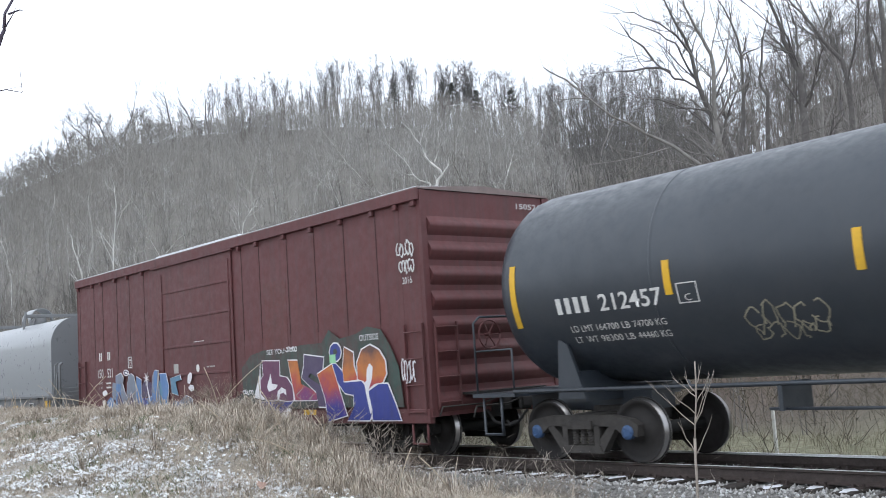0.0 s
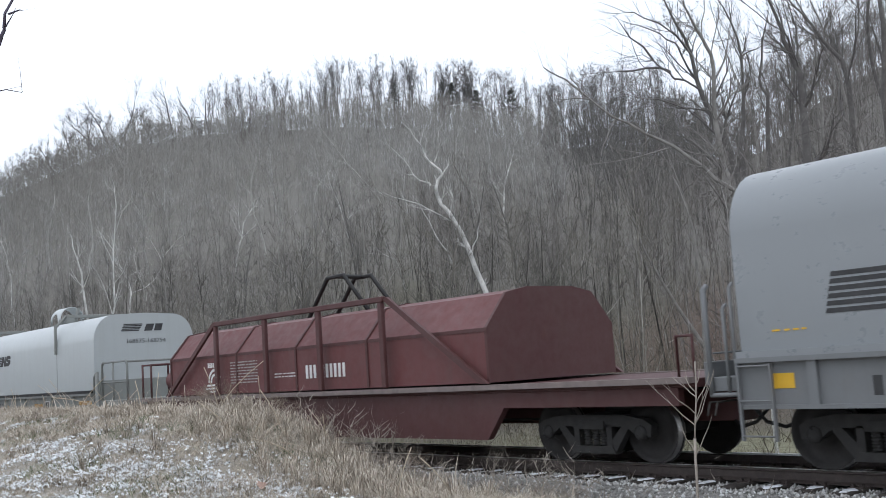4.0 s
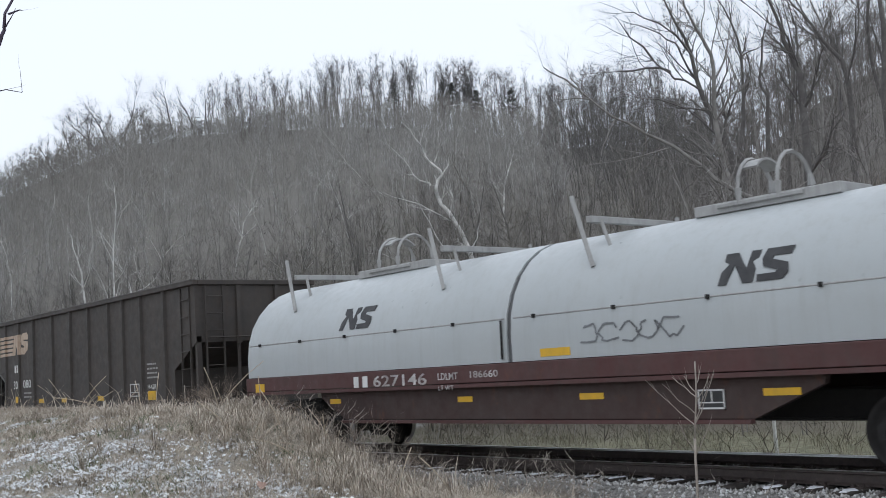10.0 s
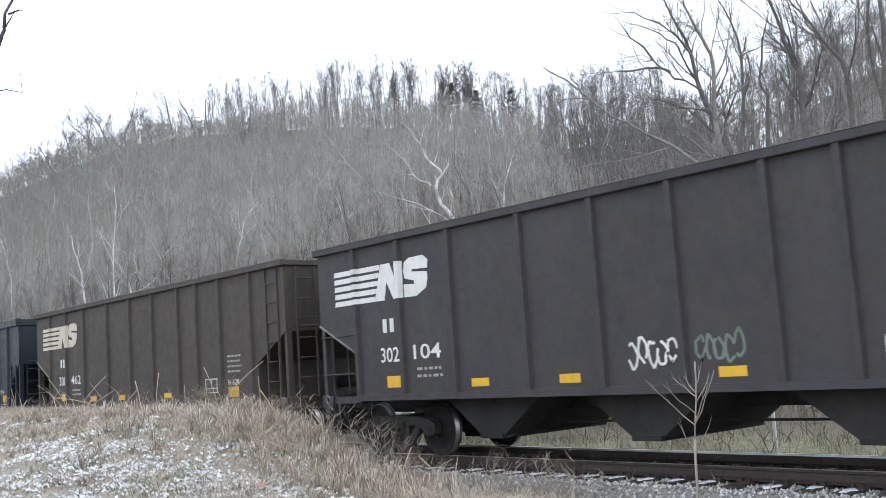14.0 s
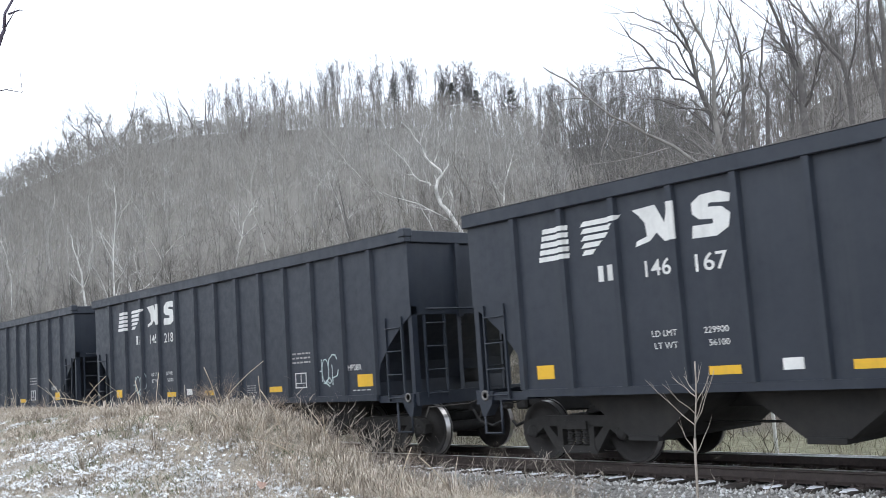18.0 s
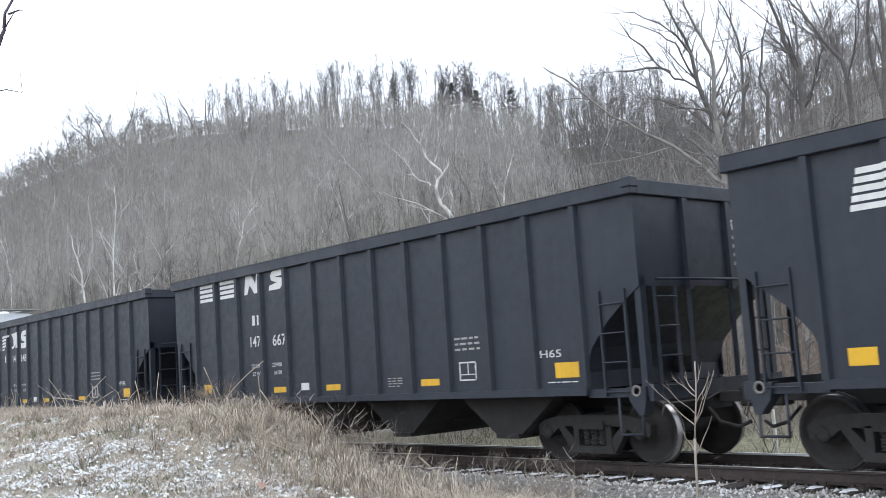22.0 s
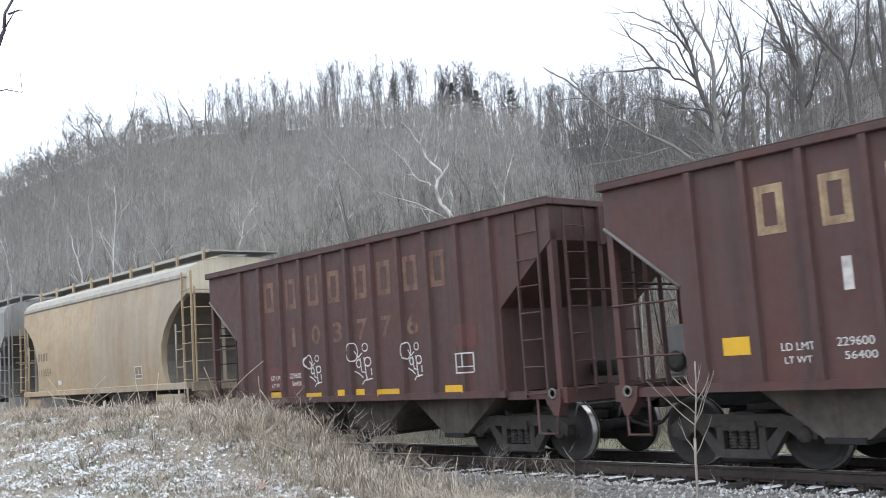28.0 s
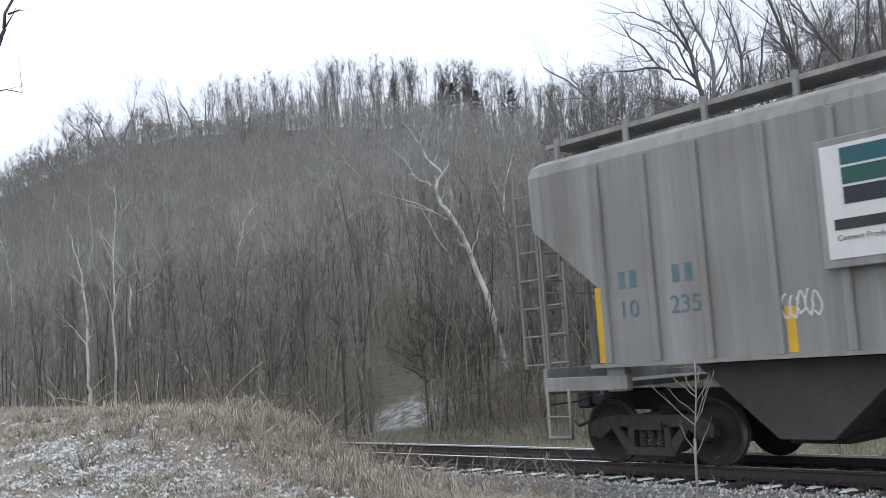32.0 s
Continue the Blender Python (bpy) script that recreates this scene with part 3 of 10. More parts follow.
def build_trees():
    tree_along("sycamore_tree", [(-36.0, 34.7, 1.5), (-36.2, 34.4, 3.4), (-36.5, 34.2, 5.0), (-37.0, 33.7, 7.2), (-37.4, 33.1, 8.8), (-37.8, 32.8, 9.5), (-37.9, 32.6, 10.3), (-37.7, 32.9, 11.0), (-37.9, 32.6, 11.5), (-38.2, 32.3, 12.0), (-38.5, 31.9, 13.0), (-38.8, 31.5, 13.7)], 0.15,
               [[(-38.1, 32.4, 10.5), (-38.3, 32.4, 10.7), (-38.9, 32.0, 11.2), (-39.3, 31.8, 12.0), (-39.9, 31.4, 12.8), (-40.8, 30.7, 13.6)], [(-37.5, 33.0, 6.5), (-37.5, 32.8, 7.0), (-37.5, 32.4, 7.4), (-37.7, 31.9, 8.5), (-37.8, 31.5, 9.2), (-37.8, 31.2, 9.8)], [(-37.4, 33.1, 8.8), (-37.7, 33.2, 8.7), (-38.4, 32.6, 9.3), (-38.9, 32.3, 9.7), (-39.6, 31.9, 10.0), (-40.4, 31.1, 10.5)], [(-37.9, 32.6, 11.7), (-37.4, 32.6, 12.4), (-37.2, 32.4, 13.1), (-36.6, 32.6, 13.7)], [(-38.2, 32.3, 12.0), (-38.7, 32.4, 12.8), (-38.9, 32.9, 13.7)], [(-36.9, 33.8, 6.8), (-36.6, 34.0, 7.7), (-36.5, 34.2, 8.6)]],
               11, BARK_WHITE, "leaning sycamore with patchy white bark, bare", 0.8, 1, 1)
    tree_along("birch_tree", [(-43.4, 18.0, 1.2), (-43.4, 18.0, 4.1), (-43.4, 18.1, 5.1), (-43.4, 18.1, 7.6), (-43.3, 18.2, 9.0), (-43.3, 18.2, 10.2), (-43.4, 18.1, 10.9)], 0.06,
               [[(-43.4, 18.0, 4.6), (-43.8, 17.9, 5.7), (-44.3, 17.7, 6.7), (-44.8, 17.3, 7.4)], [(-43.4, 18.1, 6.1), (-42.7, 18.4, 7.0), (-42.1, 18.5, 7.8)], [(-43.4, 18.1, 6.9), (-44.0, 17.9, 8.0), (-44.6, 17.8, 9.0)], [(-43.3, 18.2, 8.4), (-42.8, 18.3, 9.2), (-42.1, 18.4, 9.9)]],
               12, BARK_WHITE, "slim bare tree with pale blotched bark", 0.8, 1, 2)
    tree_along("birch_tree", [(-45.7, 17.8, 1.2), (-45.7, 17.7, 1.6), (-45.7, 17.7, 3.5), (-45.8, 17.6, 6.2), (-45.8, 17.4, 7.4), (-45.9, 17.2, 8.5)], 0.1,
               [[(-45.7, 17.7, 3.5), (-46.4, 17.3, 4.4), (-47.0, 17.1, 4.9)], [(-45.8, 17.5, 5.9), (-45.2, 17.7, 6.8), (-44.6, 17.7, 7.8)]],
               13, BARK_WHITE, "slim bare tree with pale blotched bark", 0.8, 1, 2)
    tree_along("birch_tree", [(-47.0, 22.2, 1.2), (-47.0, 22.3, 3.7), (-47.0, 22.2, 6.2), (-47.1, 22.1, 8.2), (-47.0, 22.3, 9.4)], 0.08,
               [[(-47.0, 22.2, 4.8), (-47.3, 22.9, 6.0), (-47.6, 23.3, 7.2)]],
               14, BARK_PALE, "slim bare tree with pale blotched bark", 0.8, 1, 2)
    tree_along("birch_tree", [(-33.9, 24.8, 0.7), (-33.8, 24.9, 3.8), (-33.8, 24.9, 5.9), (-33.8, 24.9, 8.0)], 0.12,
               [[(-33.9, 24.8, 2.8), (-33.9, 24.3, 3.5), (-34.0, 23.6, 3.9), (-34.1, 22.8, 4.0)], [(-33.8, 24.9, 4.2), (-34.0, 25.5, 5.2), (-34.3, 26.0, 6.4)]],
               19, BARK_PALE, "bare grey tree with one crooked limb beside the clearing", 0.6, 1, 1)
    tree_along("woodland_tree", [(-21.2, 35.1, 5.4), (-21.7, 34.8, 6.8), (-22.0, 34.6, 8.2), (-22.3, 34.4, 9.9), (-22.7, 34.2, 10.9), (-23.0, 34.0, 12.2), (-23.1, 33.9, 13.3), (-23.5, 33.6, 14.7), (-23.9, 33.3, 16.2)], 0.19,
               [[(-23.0, 34.0, 12.2), (-23.6, 34.0, 13.4), (-24.0, 34.2, 14.1), (-24.7, 34.2, 14.7), (-25.6, 34.0, 15.3), (-26.6, 33.7, 15.9)], [(-23.1, 33.9, 13.3), (-23.2, 33.3, 13.9), (-23.2, 32.8, 14.1), (-23.8, 31.9, 14.7), (-24.1, 31.2, 14.9), (-24.6, 30.3, 15.3)], [(-22.8, 34.1, 11.7), (-23.2, 33.4, 12.2), (-23.5, 32.9, 12.5), (-23.8, 32.3, 13.0), (-23.9, 31.8, 13.2), (-24.4, 31.1, 13.1)], [(-23.8, 33.4, 12.7), (-24.0, 32.0, 12.7), (-24.1, 30.6, 12.4), (-24.7, 28.9, 12.2)], [(-24.3, 33.0, 13.3), (-25.3, 32.9, 14.5), (-26.0, 33.0, 15.6)], [(-22.3, 34.4, 9.7), (-22.3, 33.7, 9.9), (-22.7, 32.7, 10.8), (-23.2, 31.6, 11.2), (-23.6, 30.5, 11.3), (-24.1, 29.3, 11.5)]],
               16, BARK, "tall forked bare grey-barked tree on the slope", 1.5, 2, 2)
    tree_along("woodland_tree", [(-20.8, 31.8, 2.6), (-20.8, 31.8, 3.3), (-20.7, 31.9, 6.2), (-20.7, 31.9, 7.7), (-20.8, 31.8, 8.6), (-20.9, 31.8, 9.8), (-20.8, 31.8, 11.3), (-20.8, 31.8, 12.3), (-21.1, 31.6, 13.2), (-21.5, 31.4, 14.4), (-21.6, 31.3, 15.2)], 0.16,
               [[(-20.8, 31.8, 11.3), (-20.6, 32.3, 12.1), (-20.6, 32.8, 13.2), (-20.5, 33.2, 14.4)], [(-20.8, 31.8, 12.3), (-21.4, 32.2, 13.4), (-21.6, 32.9, 14.5), (-22.0, 33.4, 15.6)], [(-20.9, 31.8, 9.8), (-20.2, 31.8, 10.6), (-19.8, 31.6, 11.3), (-19.1, 31.7, 11.6)]],
               17, BARK_PALE, "tall forked bare grey-barked tree on the slope", 1.5, 2, 2)
    tree_along("woodland_tree", [(-18.7, 34.2, 3.8), (-18.8, 34.2, 5.6), (-18.8, 34.2, 7.5), (-18.7, 34.2, 10.0), (-18.7, 34.2, 11.5), (-18.9, 34.1, 12.2), (-19.1, 34.0, 13.1), (-19.4, 33.8, 14.4), (-19.5, 33.8, 15.1)], 0.19,
               [[(-18.7, 34.2, 11.8), (-18.8, 34.5, 12.5), (-18.9, 34.7, 13.3), (-19.2, 34.8, 14.5), (-19.3, 35.0, 15.2)], [(-18.7, 34.2, 10.0), (-18.0, 33.9, 10.9), (-17.4, 33.4, 11.6), (-16.7, 33.0, 12.1)], [(-18.9, 34.1, 12.2), (-19.5, 34.5, 12.8), (-20.2, 34.9, 13.5), (-21.0, 35.2, 14.2)]],
               18, BARK, "tall forked bare grey-barked tree on the slope", 1.6, 2, 2)
    tree_along("woodland_tree", [(-19.6, 39.4, 7.6), (-19.5, 39.5, 10.8), (-19.6, 39.4, 12.9), (-20.2, 39.1, 13.9), (-20.8, 38.8, 15.2), (-21.3, 38.5, 16.1)], 0.15,
               [[(-19.6, 39.4, 12.9), (-19.7, 39.9, 14.2), (-20.0, 40.3, 15.6)], [(-19.5, 39.4, 11.9), (-18.9, 39.0, 12.9), (-18.4, 38.5, 14.4), (-17.9, 38.0, 15.2)]],
               22, BARK, "tall forked bare grey-barked tree on the slope", 1.6, 2, 2)
    tree_along("woodland_tree", [(-24.9, 39.9, 6.3), (-25.0, 39.8, 8.6), (-25.0, 39.8, 10.4), (-24.7, 40.0, 12.7), (-24.6, 40.0, 14.6), (-24.9, 39.9, 16.3), (-25.4, 39.5, 17.7)], 0.15,
               [[(-24.7, 40.0, 12.7), (-24.5, 40.5, 14.1), (-24.8, 40.7, 15.3), (-24.8, 41.1, 16.1)], [(-24.6, 40.0, 14.6), (-23.8, 40.0, 14.7), (-23.1, 39.8, 14.9)], [(-24.6, 40.0, 14.3), (-25.4, 40.8, 15.4), (-25.6, 41.8, 16.4)]],
               23, BARK, "tall forked bare grey-barked tree on the slope", 1.1, 2, 3)
    tree_along("woodland_tree", [(-25.6, 43.0, 6.5), (-25.5, 43.0, 11.0), (-25.3, 43.1, 13.3), (-25.6, 43.0, 14.2), (-25.3, 43.1, 16.0), (-24.9, 43.3, 17.4)], 0.13,
               [[(-25.3, 43.1, 13.3), (-24.8, 44.0, 14.5), (-24.6, 44.6, 15.6)], [(-25.4, 43.1, 11.9), (-25.5, 42.4, 13.8), (-25.5, 41.8, 14.6)]],
               24, BARK, "tall forked bare grey-barked tree on the slope", 1.3, 2, 2)
    tree_along("woodland_tree", [(-17.9, 39.1, 9.1), (-17.7, 39.2, 12.8), (-17.7, 39.2, 14.8), (-17.8, 39.2, 15.6)], 0.2,
               [[(-17.8, 39.2, 12.1), (-18.2, 39.5, 13.7), (-18.6, 39.9, 15.3)]],
               25, BARK, "tall forked bare grey-barked tree on the slope", 1.5, 2, 2)
    tree_along("woodland_tree", [(-18.4, 35.5, 4.0), (-18.5, 35.5, 6.0), (-18.7, 35.4, 7.8), (-18.7, 35.4, 9.2), (-18.6, 35.4, 11.1), (-18.6, 35.4, 13.1)], 0.13,
               [[(-18.7, 35.4, 9.2), (-18.4, 36.1, 10.7), (-18.5, 36.6, 12.1)]],
               26, BARK_PALE, "tall forked bare grey-barked tree on the slope", 1.2, 2, 2)
    tree_along("woodland_tree", [(-14.4, 29.7, 2.1), (-14.4, 29.7, 2.8), (-14.5, 29.6, 4.4), (-14.6, 29.6, 5.6), (-14.5, 29.6, 6.4), (-14.8, 29.5, 7.3), (-14.9, 29.4, 7.9)], 0.07,
               [[(-14.5, 29.6, 6.3), (-14.6, 30.0, 6.7), (-14.3, 30.5, 7.6), (-14.3, 30.9, 8.5)]],
               27, BARK_PALE, "slim pale bare tree on the leaf-strewn slope", 0.8, 2, 1)
    tree_along("woodland_tree", [(-19.5, 27.9, 2.8), (-19.5, 27.9, 3.2), (-19.5, 27.8, 5.3), (-19.8, 27.6, 6.9), (-20.0, 27.5, 7.9)], 0.075,
               [[(-19.5, 27.9, 3.7), (-19.9, 28.2, 5.0), (-20.5, 28.4, 5.9)]],
               28, BARK_PALE, "slim pale bare tree on the leaf-strewn slope", 0.9, 2, 1)
    tree_along("arching_tree", [(-17.8, 31.3, 2.6), (-18.1, 31.3, 3.9), (-18.6, 31.1, 5.0), (-18.8, 31.1, 5.8), (-19.2, 31.0, 6.6), (-19.9, 30.7, 7.1), (-20.6, 30.4, 7.9), (-21.5, 30.0, 8.8), (-22.3, 29.5, 9.4), (-23.3, 28.9, 10.2), (-24.2, 28.3, 11.3), (-24.7, 28.0, 11.9), (-25.4, 27.6, 12.5)], 0.12,
               [[(-22.6, 28.1, 9.9), (-22.5, 27.5, 9.2), (-22.4, 26.9, 8.3)], [(-21.1, 29.1, 8.6), (-21.6, 28.4, 8.4), (-22.2, 27.4, 8.2), (-23.2, 26.2, 8.0)], [(-23.2, 27.5, 10.7), (-24.2, 27.3, 10.9), (-25.1, 27.2, 10.8)], [(-23.4, 27.4, 10.9), (-24.0, 27.5, 11.7), (-24.4, 27.8, 12.3)]],
               15, BARK_PALE, "bare tree arching low over the slope", 0.9, 2, 1)
    rows = [(31.4, 58, 16, 0.10, (-0.16, 0.0)), (26.2, 55, 19, 0.13, (-0.10, 0.03)), (30.1, 62, 16, 0.11, (-0.10, 0.05)), (34.6, 60, 12, 0.08, (-0.16, 0.0)), (36.3, 66, 12, 0.09, (0.10, 0.02)),
            (38.5, 66, 12, 0.09, (0.12, 0.0)), (41.5, 72, 12, 0.09, (-0.12, 0.0)), (24.6, 64, 20, 0.13, (-0.1, 0.0)), (27.9, 66, 17, 0.11, (0.08, 0.0)), (25.4, 50, 15, 0.10, (-0.14, 0.0)),
            (33.1, 70, 13, 0.09, (0.05, 0.0)), (28.8, 74, 15, 0.10, (0.02, 0.0))]
    for i, (az, r, h, rad, lean) in enumerate(rows):
        tree("woodland_tree", az, r, h, rad, lean, 30 + i, BARK if i % 3 else BARK_PALE, "tall bare grey-barked tree on the wooded slope", 3, 7, (1, 2), 0.3, 0.12, shrink=0.32)
    # old spreading trees where the ridge falls away
    spur = [(66.8, 17, 0.18), (67.8, 14, -0.75), (67.3, 15, -0.45), (69.3, 11, -0.5), (70.2, 9, -0.85), (63.9, 16, -0.25), (62.0, 14, -0.2), (71.3, 7, -0.4), (66.0, 13, -0.12), (62.8, 13.5, -0.18), (60.8, 15, 0.05), (59.8, 12, 0.12), (65.1, 12, -0.3), (68.5, 12, -0.2)]
    for i, (az, h, lean) in enumerate(spur):
        side = math.radians(az)
        tree("ridge_tree", az, crest(az)[1] * 0.985, h, 0.26, (lean * math.cos(side), lean * math.sin(side)), 320 + i, RIDGE_BARK, "wide-limbed bare tree standing against the sky on the ridge", 3, 6, (1, 3), 0.22, 0.12, shrink=0.5)
    for i, (az, r, h, rad, lean) in enumerate([(63.5, 52, 9, 0.10, 0.05), (61.2, 58, 10, 0.12, -0.06), (58.4, 50, 8.5, 0.10, 0.04), (56.6, 62, 10, 0.13, 0.0), (55.2, 48, 8, 0.09, -0.08), (54.1, 66, 11, 0.12, 0.05),
                                               (49.6, 50, 9, 0.11, 0.07), (48.3, 56, 10, 0.12, -0.04), (46.8, 46, 8, 0.09, 0.10), (45.2, 60, 10, 0.12, 0.0), (65.2, 64, 9, 0.10, 0.0), (70.6, 60, 8, 0.09, 0.06), (72.3, 66, 8, 0.10, -0.05), (59.7, 44, 7, 0.08, 0.1)]):
        tree("valley_tree", az, r, h, rad, (lean, 0.0), 220 + i, BARK if i % 4 else BARK_PALE, "slim bare dark-trunked tree on low ground behind the track", 3, 7, (1, 2), 0.3, 0.10, shrink=0.34)
    rh = random.Random(61)
    for i in range(30):
        az, r = 45 + 30 * (i + rh.random()) / 30, rh.uniform(62, 150)
        h = r * rh.uniform(0.07, 0.115)
        tree("hillside_tree", az, r, h, 0.011 * h, (rh.uniform(-0.35, 0.35), rh.uniform(-0.2, 0.2)), 120 + i, BARK_WHITE if i % 3 == 0 else PALE_GREY, "pale crooked bare tree standing out on the hillside", 2, 5, (1, 3), 0.3, 0.22, shrink=0.5)
    tree("leaning_tree", 34.4, 38, 8, 0.09, (-0.30, -0.1), 62, BARK_PALE, "bare thin tree leaning on the slope", 3, 7, (1, 2), 0.45, 0.08)
    for i, (az, r, h) in enumerate([(51.4, 318, 17), (48.6, 312, 16), (48.0, 308, 15), (44.6, 296, 16), (46.6, 298, 14)]):
        hemlock(az, r, h, 80 + i)


build_trees()


# ---- the railway track ----
def build_track():
    x0, x1 = -420.0, 330.0
    bm = bmesh.new()
    prism(bm, [(9.75, -0.75), (10.85, -0.22), (13.95, -0.22), (15.2, -0.85)], x0, x1, "x")
    bed = part("ballast_bed", bm, plain("ballast", (0.34, 0.33, 0.315), 0.95, 0, 0.6, 22, 1.0, 0.05))
    tagged(bed, "grey crushed stone ballast under the track", "ballast", kind="structure")
    for yc in (YC - 0.755, YC + 0.755):
        bm = bmesh.new()
        prism(bm, [(yc - 0.07, -0.172), (yc + 0.07, -0.172), (yc + 0.07, -0.160), (yc + 0.012, -0.135), (yc + 0.009, -0.045), (yc + 0.036, -0.034), (yc + 0.036, -0.006),
                   (yc - 0.036, -0.006), (yc - 0.036, -0.034), (yc - 0.009, -0.045), (yc - 0.012, -0.135), (yc - 0.07, -0.160)], x0, x1, "x")
        rail = tagged(part("rail", bm, RAIL), "rust-brown steel rail with a polished head", "rail", "rails of the track", kind="structure")
        if yc > YC:
            part("gauge_face", boxes((x0, x1, yc - 0.0405, yc - 0.0362, -0.028, -0.005)), SHINE, rail, "bright rail flank worn by wheel flanges")
        part("running_surface", prism(bmesh.new(), [(yc - 0.030, -0.004), (yc + 0.030, -0.004), (yc + 0.026, 0.0), (yc - 0.026, 0.0)], x0, x1, "x"), SHINE, rail, "bright polished rail head")
    rng = random.Random(5)
    me = bpy.data.meshes.new("tie")
    bm = boxes((-0.115, 0.115, -1.3, 1.3, -0.36, -0.185), bev=0.012)
    bm.to_mesh(me), bm.free()
    plate = bpy.data.meshes.new("tie_plate")
    bm = boxes((-0.09, 0.09, -0.19, 0.19, -0.186, -0.170), (-0.075, -0.045, -0.15, -0.10, -0.17, -0.140), (0.045, 0.075, -0.15, -0.10, -0.17, -0.140))
    bm.to_mesh(plate), bm.free()
    caps = []
    for k in range(4):
        bm = bmesh.new()
        n = 14
        pts = [(math.cos(i * 6.283 / n) * 0.098 * rng.uniform(0.3, 1.1), math.sin(i * 6.283 / n) * 0.20 * rng.uniform(0.35, 1.15)) for i in range(n)]
        low = [bm.verts.new((*p, 0)) for p in pts]
        high = [bm.verts.new((p[0] * 0.8, p[1] * 0.85, 0.012)) for p in pts]
        bm.faces.new(high)
        for i in range(n):
            bm.faces.new((low[i], low[(i + 1) % n], high[(i + 1) % n], high[i]))
        cap = bpy.data.meshes.new("snow_cap")
        bm.to_mesh(cap), bm.free()
        caps.append(cap)
    x = -46.0
    while x < 8.0:
        tie = place("tie", me, TIE, None, at=pose(x + rng.uniform(-0.02, 0.02), YC + rng.uniform(-0.04, 0.04), rng.uniform(-0.006, 0.006), 0, 0, rng.uniform(-1, 1)))
        tagged(tie, "dark creosoted wooden tie half sunk in ballast", "railway tie", "ties under the rails", "structure")
        for y in (-0.755, 0.755):
            place("tie_plate", plate, RAIL, tie, at=pose(0, y, 0))
        if rng.random() < 0.95:
            place("snow_cap", rng.choice(caps), SNOW, tie, "thin snow lying on the tie", pose(rng.uniform(-0.01, 0.01), -1.06 + rng.uniform(-0.08, 0.05), -0.186))
        x += 0.505
    vs, fs = [], []
    cube = np.array([(a, b, c) for c in (-0.36, -0.185) for a, b in ((-0.115, -1.3), (0.115, -1.3), (0.115, 1.3), (-0.115, 1.3))])
    quad = np.array([(3, 2, 1, 0), (4, 5, 6, 7), (0, 1, 5, 4), (1, 2, 6, 5), (2, 3, 7, 6), (3, 0, 4, 7)])
    for i, xx in enumerate([*np.arange(x0, -46.3, 0.505), *np.arange(8.2, x1, 0.505)]):
        vs.append(cube + (xx, YC, 0)), fs.append(quad + 8 * i)
    tagged(place("far_ties", from_arrays("far_ties", np.concatenate(vs), np.concatenate(fs), TIE), None), "dark wooden ties farther along the track", "railway ties", kind="stuff")
    # loose stones
    ico = bmesh.new()
    for c in ((1, 0, 0), (-1, 0, 0), (0, 1, 0), (0, -1, 0), (0, 0, 1), (0, 0, -1)):
        ico.verts.new(c)
    ico.verts.ensure_lookup_table()
    for f in ((0, 2, 4), (2, 1, 4), (1, 3, 4), (3, 0, 4), (2, 0, 5), (1, 2, 5), (3, 1, 5), (0, 3, 5)):
        ico.faces.new([ico.verts[k] for k in f])
    ico.verts.index_update()
    bv = np.array([v.co for v in ico.verts])
    bf = np.array([[v.index for v in f.verts] for f in ico.faces])
    ico.free()
    rs = np.random.default_rng(8)
    n = 32000
    px = -4.0 - rs.random(n) ** 1.0 * 19
    py = 9.55 + rs.random(n) * 4.6
    # the ties stay bare
    off_tie = np.abs((px + 46.0 + 0.2525) % 0.505 - 0.2525) > 0.14
    keep = (np.abs(np.abs(py - YC) - 0.755) > 0.10) & (off_tie | (py < YC - 1.33) | (rs.random(n) < 0.08))
    px, py = px[keep], py[keep]
    top = np.where(py > 10.85, -0.22, -0.22 - (10.85 - py) * 0.48)
    s = rs.uniform(0.012, 0.031, len(px))
    shape = bv[None] * (1 + rs.normal(0, 0.22, (len(px), len(bv), 1))) * (s[:, None] * rs.uniform(0.7, 1.3, (len(px), 3)))[:, None, :]
    verts = shape + np.stack([px, py, top + s * 0.5], 1)[:, None, :]
    faces = bf[None] + (np.arange(len(px)) * len(bv))[:, None, None]
    tagged(place("ballast_stones", from_arrays("ballast_stones", verts.reshape(-1, 3), faces.reshape(-1, 3), STONE), None), "loose grey crushed stones beside the rails", "gravel", kind="stuff")


build_track()


# ---- the grassy bank ----
def blades(name, spots_, rng, lo, hi, width, material, label, category, bend=0.5):
    """Many single blades or stems joined in one mesh."""
    n = len(spots_)
    base = np.array(spots_)
    h = rng.uniform(lo, hi, n) * base[:, 3]
    a = rng.uniform(0, 6.283, n)
    lean = rng.normal(0, bend, (n, 2)) * h[:, None]
    w = np.stack([np.cos(a), np.sin(a), np.zeros(n)], 1) * (width * rng.uniform(0.6, 1.4, n))[:, None]
    p0 = base[:, 0:3]
    p1 = p0 + np.concatenate([lean * 0.35, (h * 0.6)[:, None]], 1)
    p2 = p0 + np.concatenate([lean, (h * rng.uniform(0.75, 1.0, n))[:, None]], 1)
    verts = np.stack([p0 - w, p0 + w, p1 - w * 0.8, p1 + w * 0.8, p2 - w * 0.2, p2 + w * 0.2], 1).reshape(-1, 3)
    k = (np.arange(n) * 6)[:, None]
    quads = np.concatenate([k + np.array([[0, 1, 3, 2]]), k + np.array([[2, 3, 5, 4]])], 1).reshape(-1, 4)
    return tagged(place(name, from_arrays(name, verts, quads, material), None), label, category, kind="stuff")


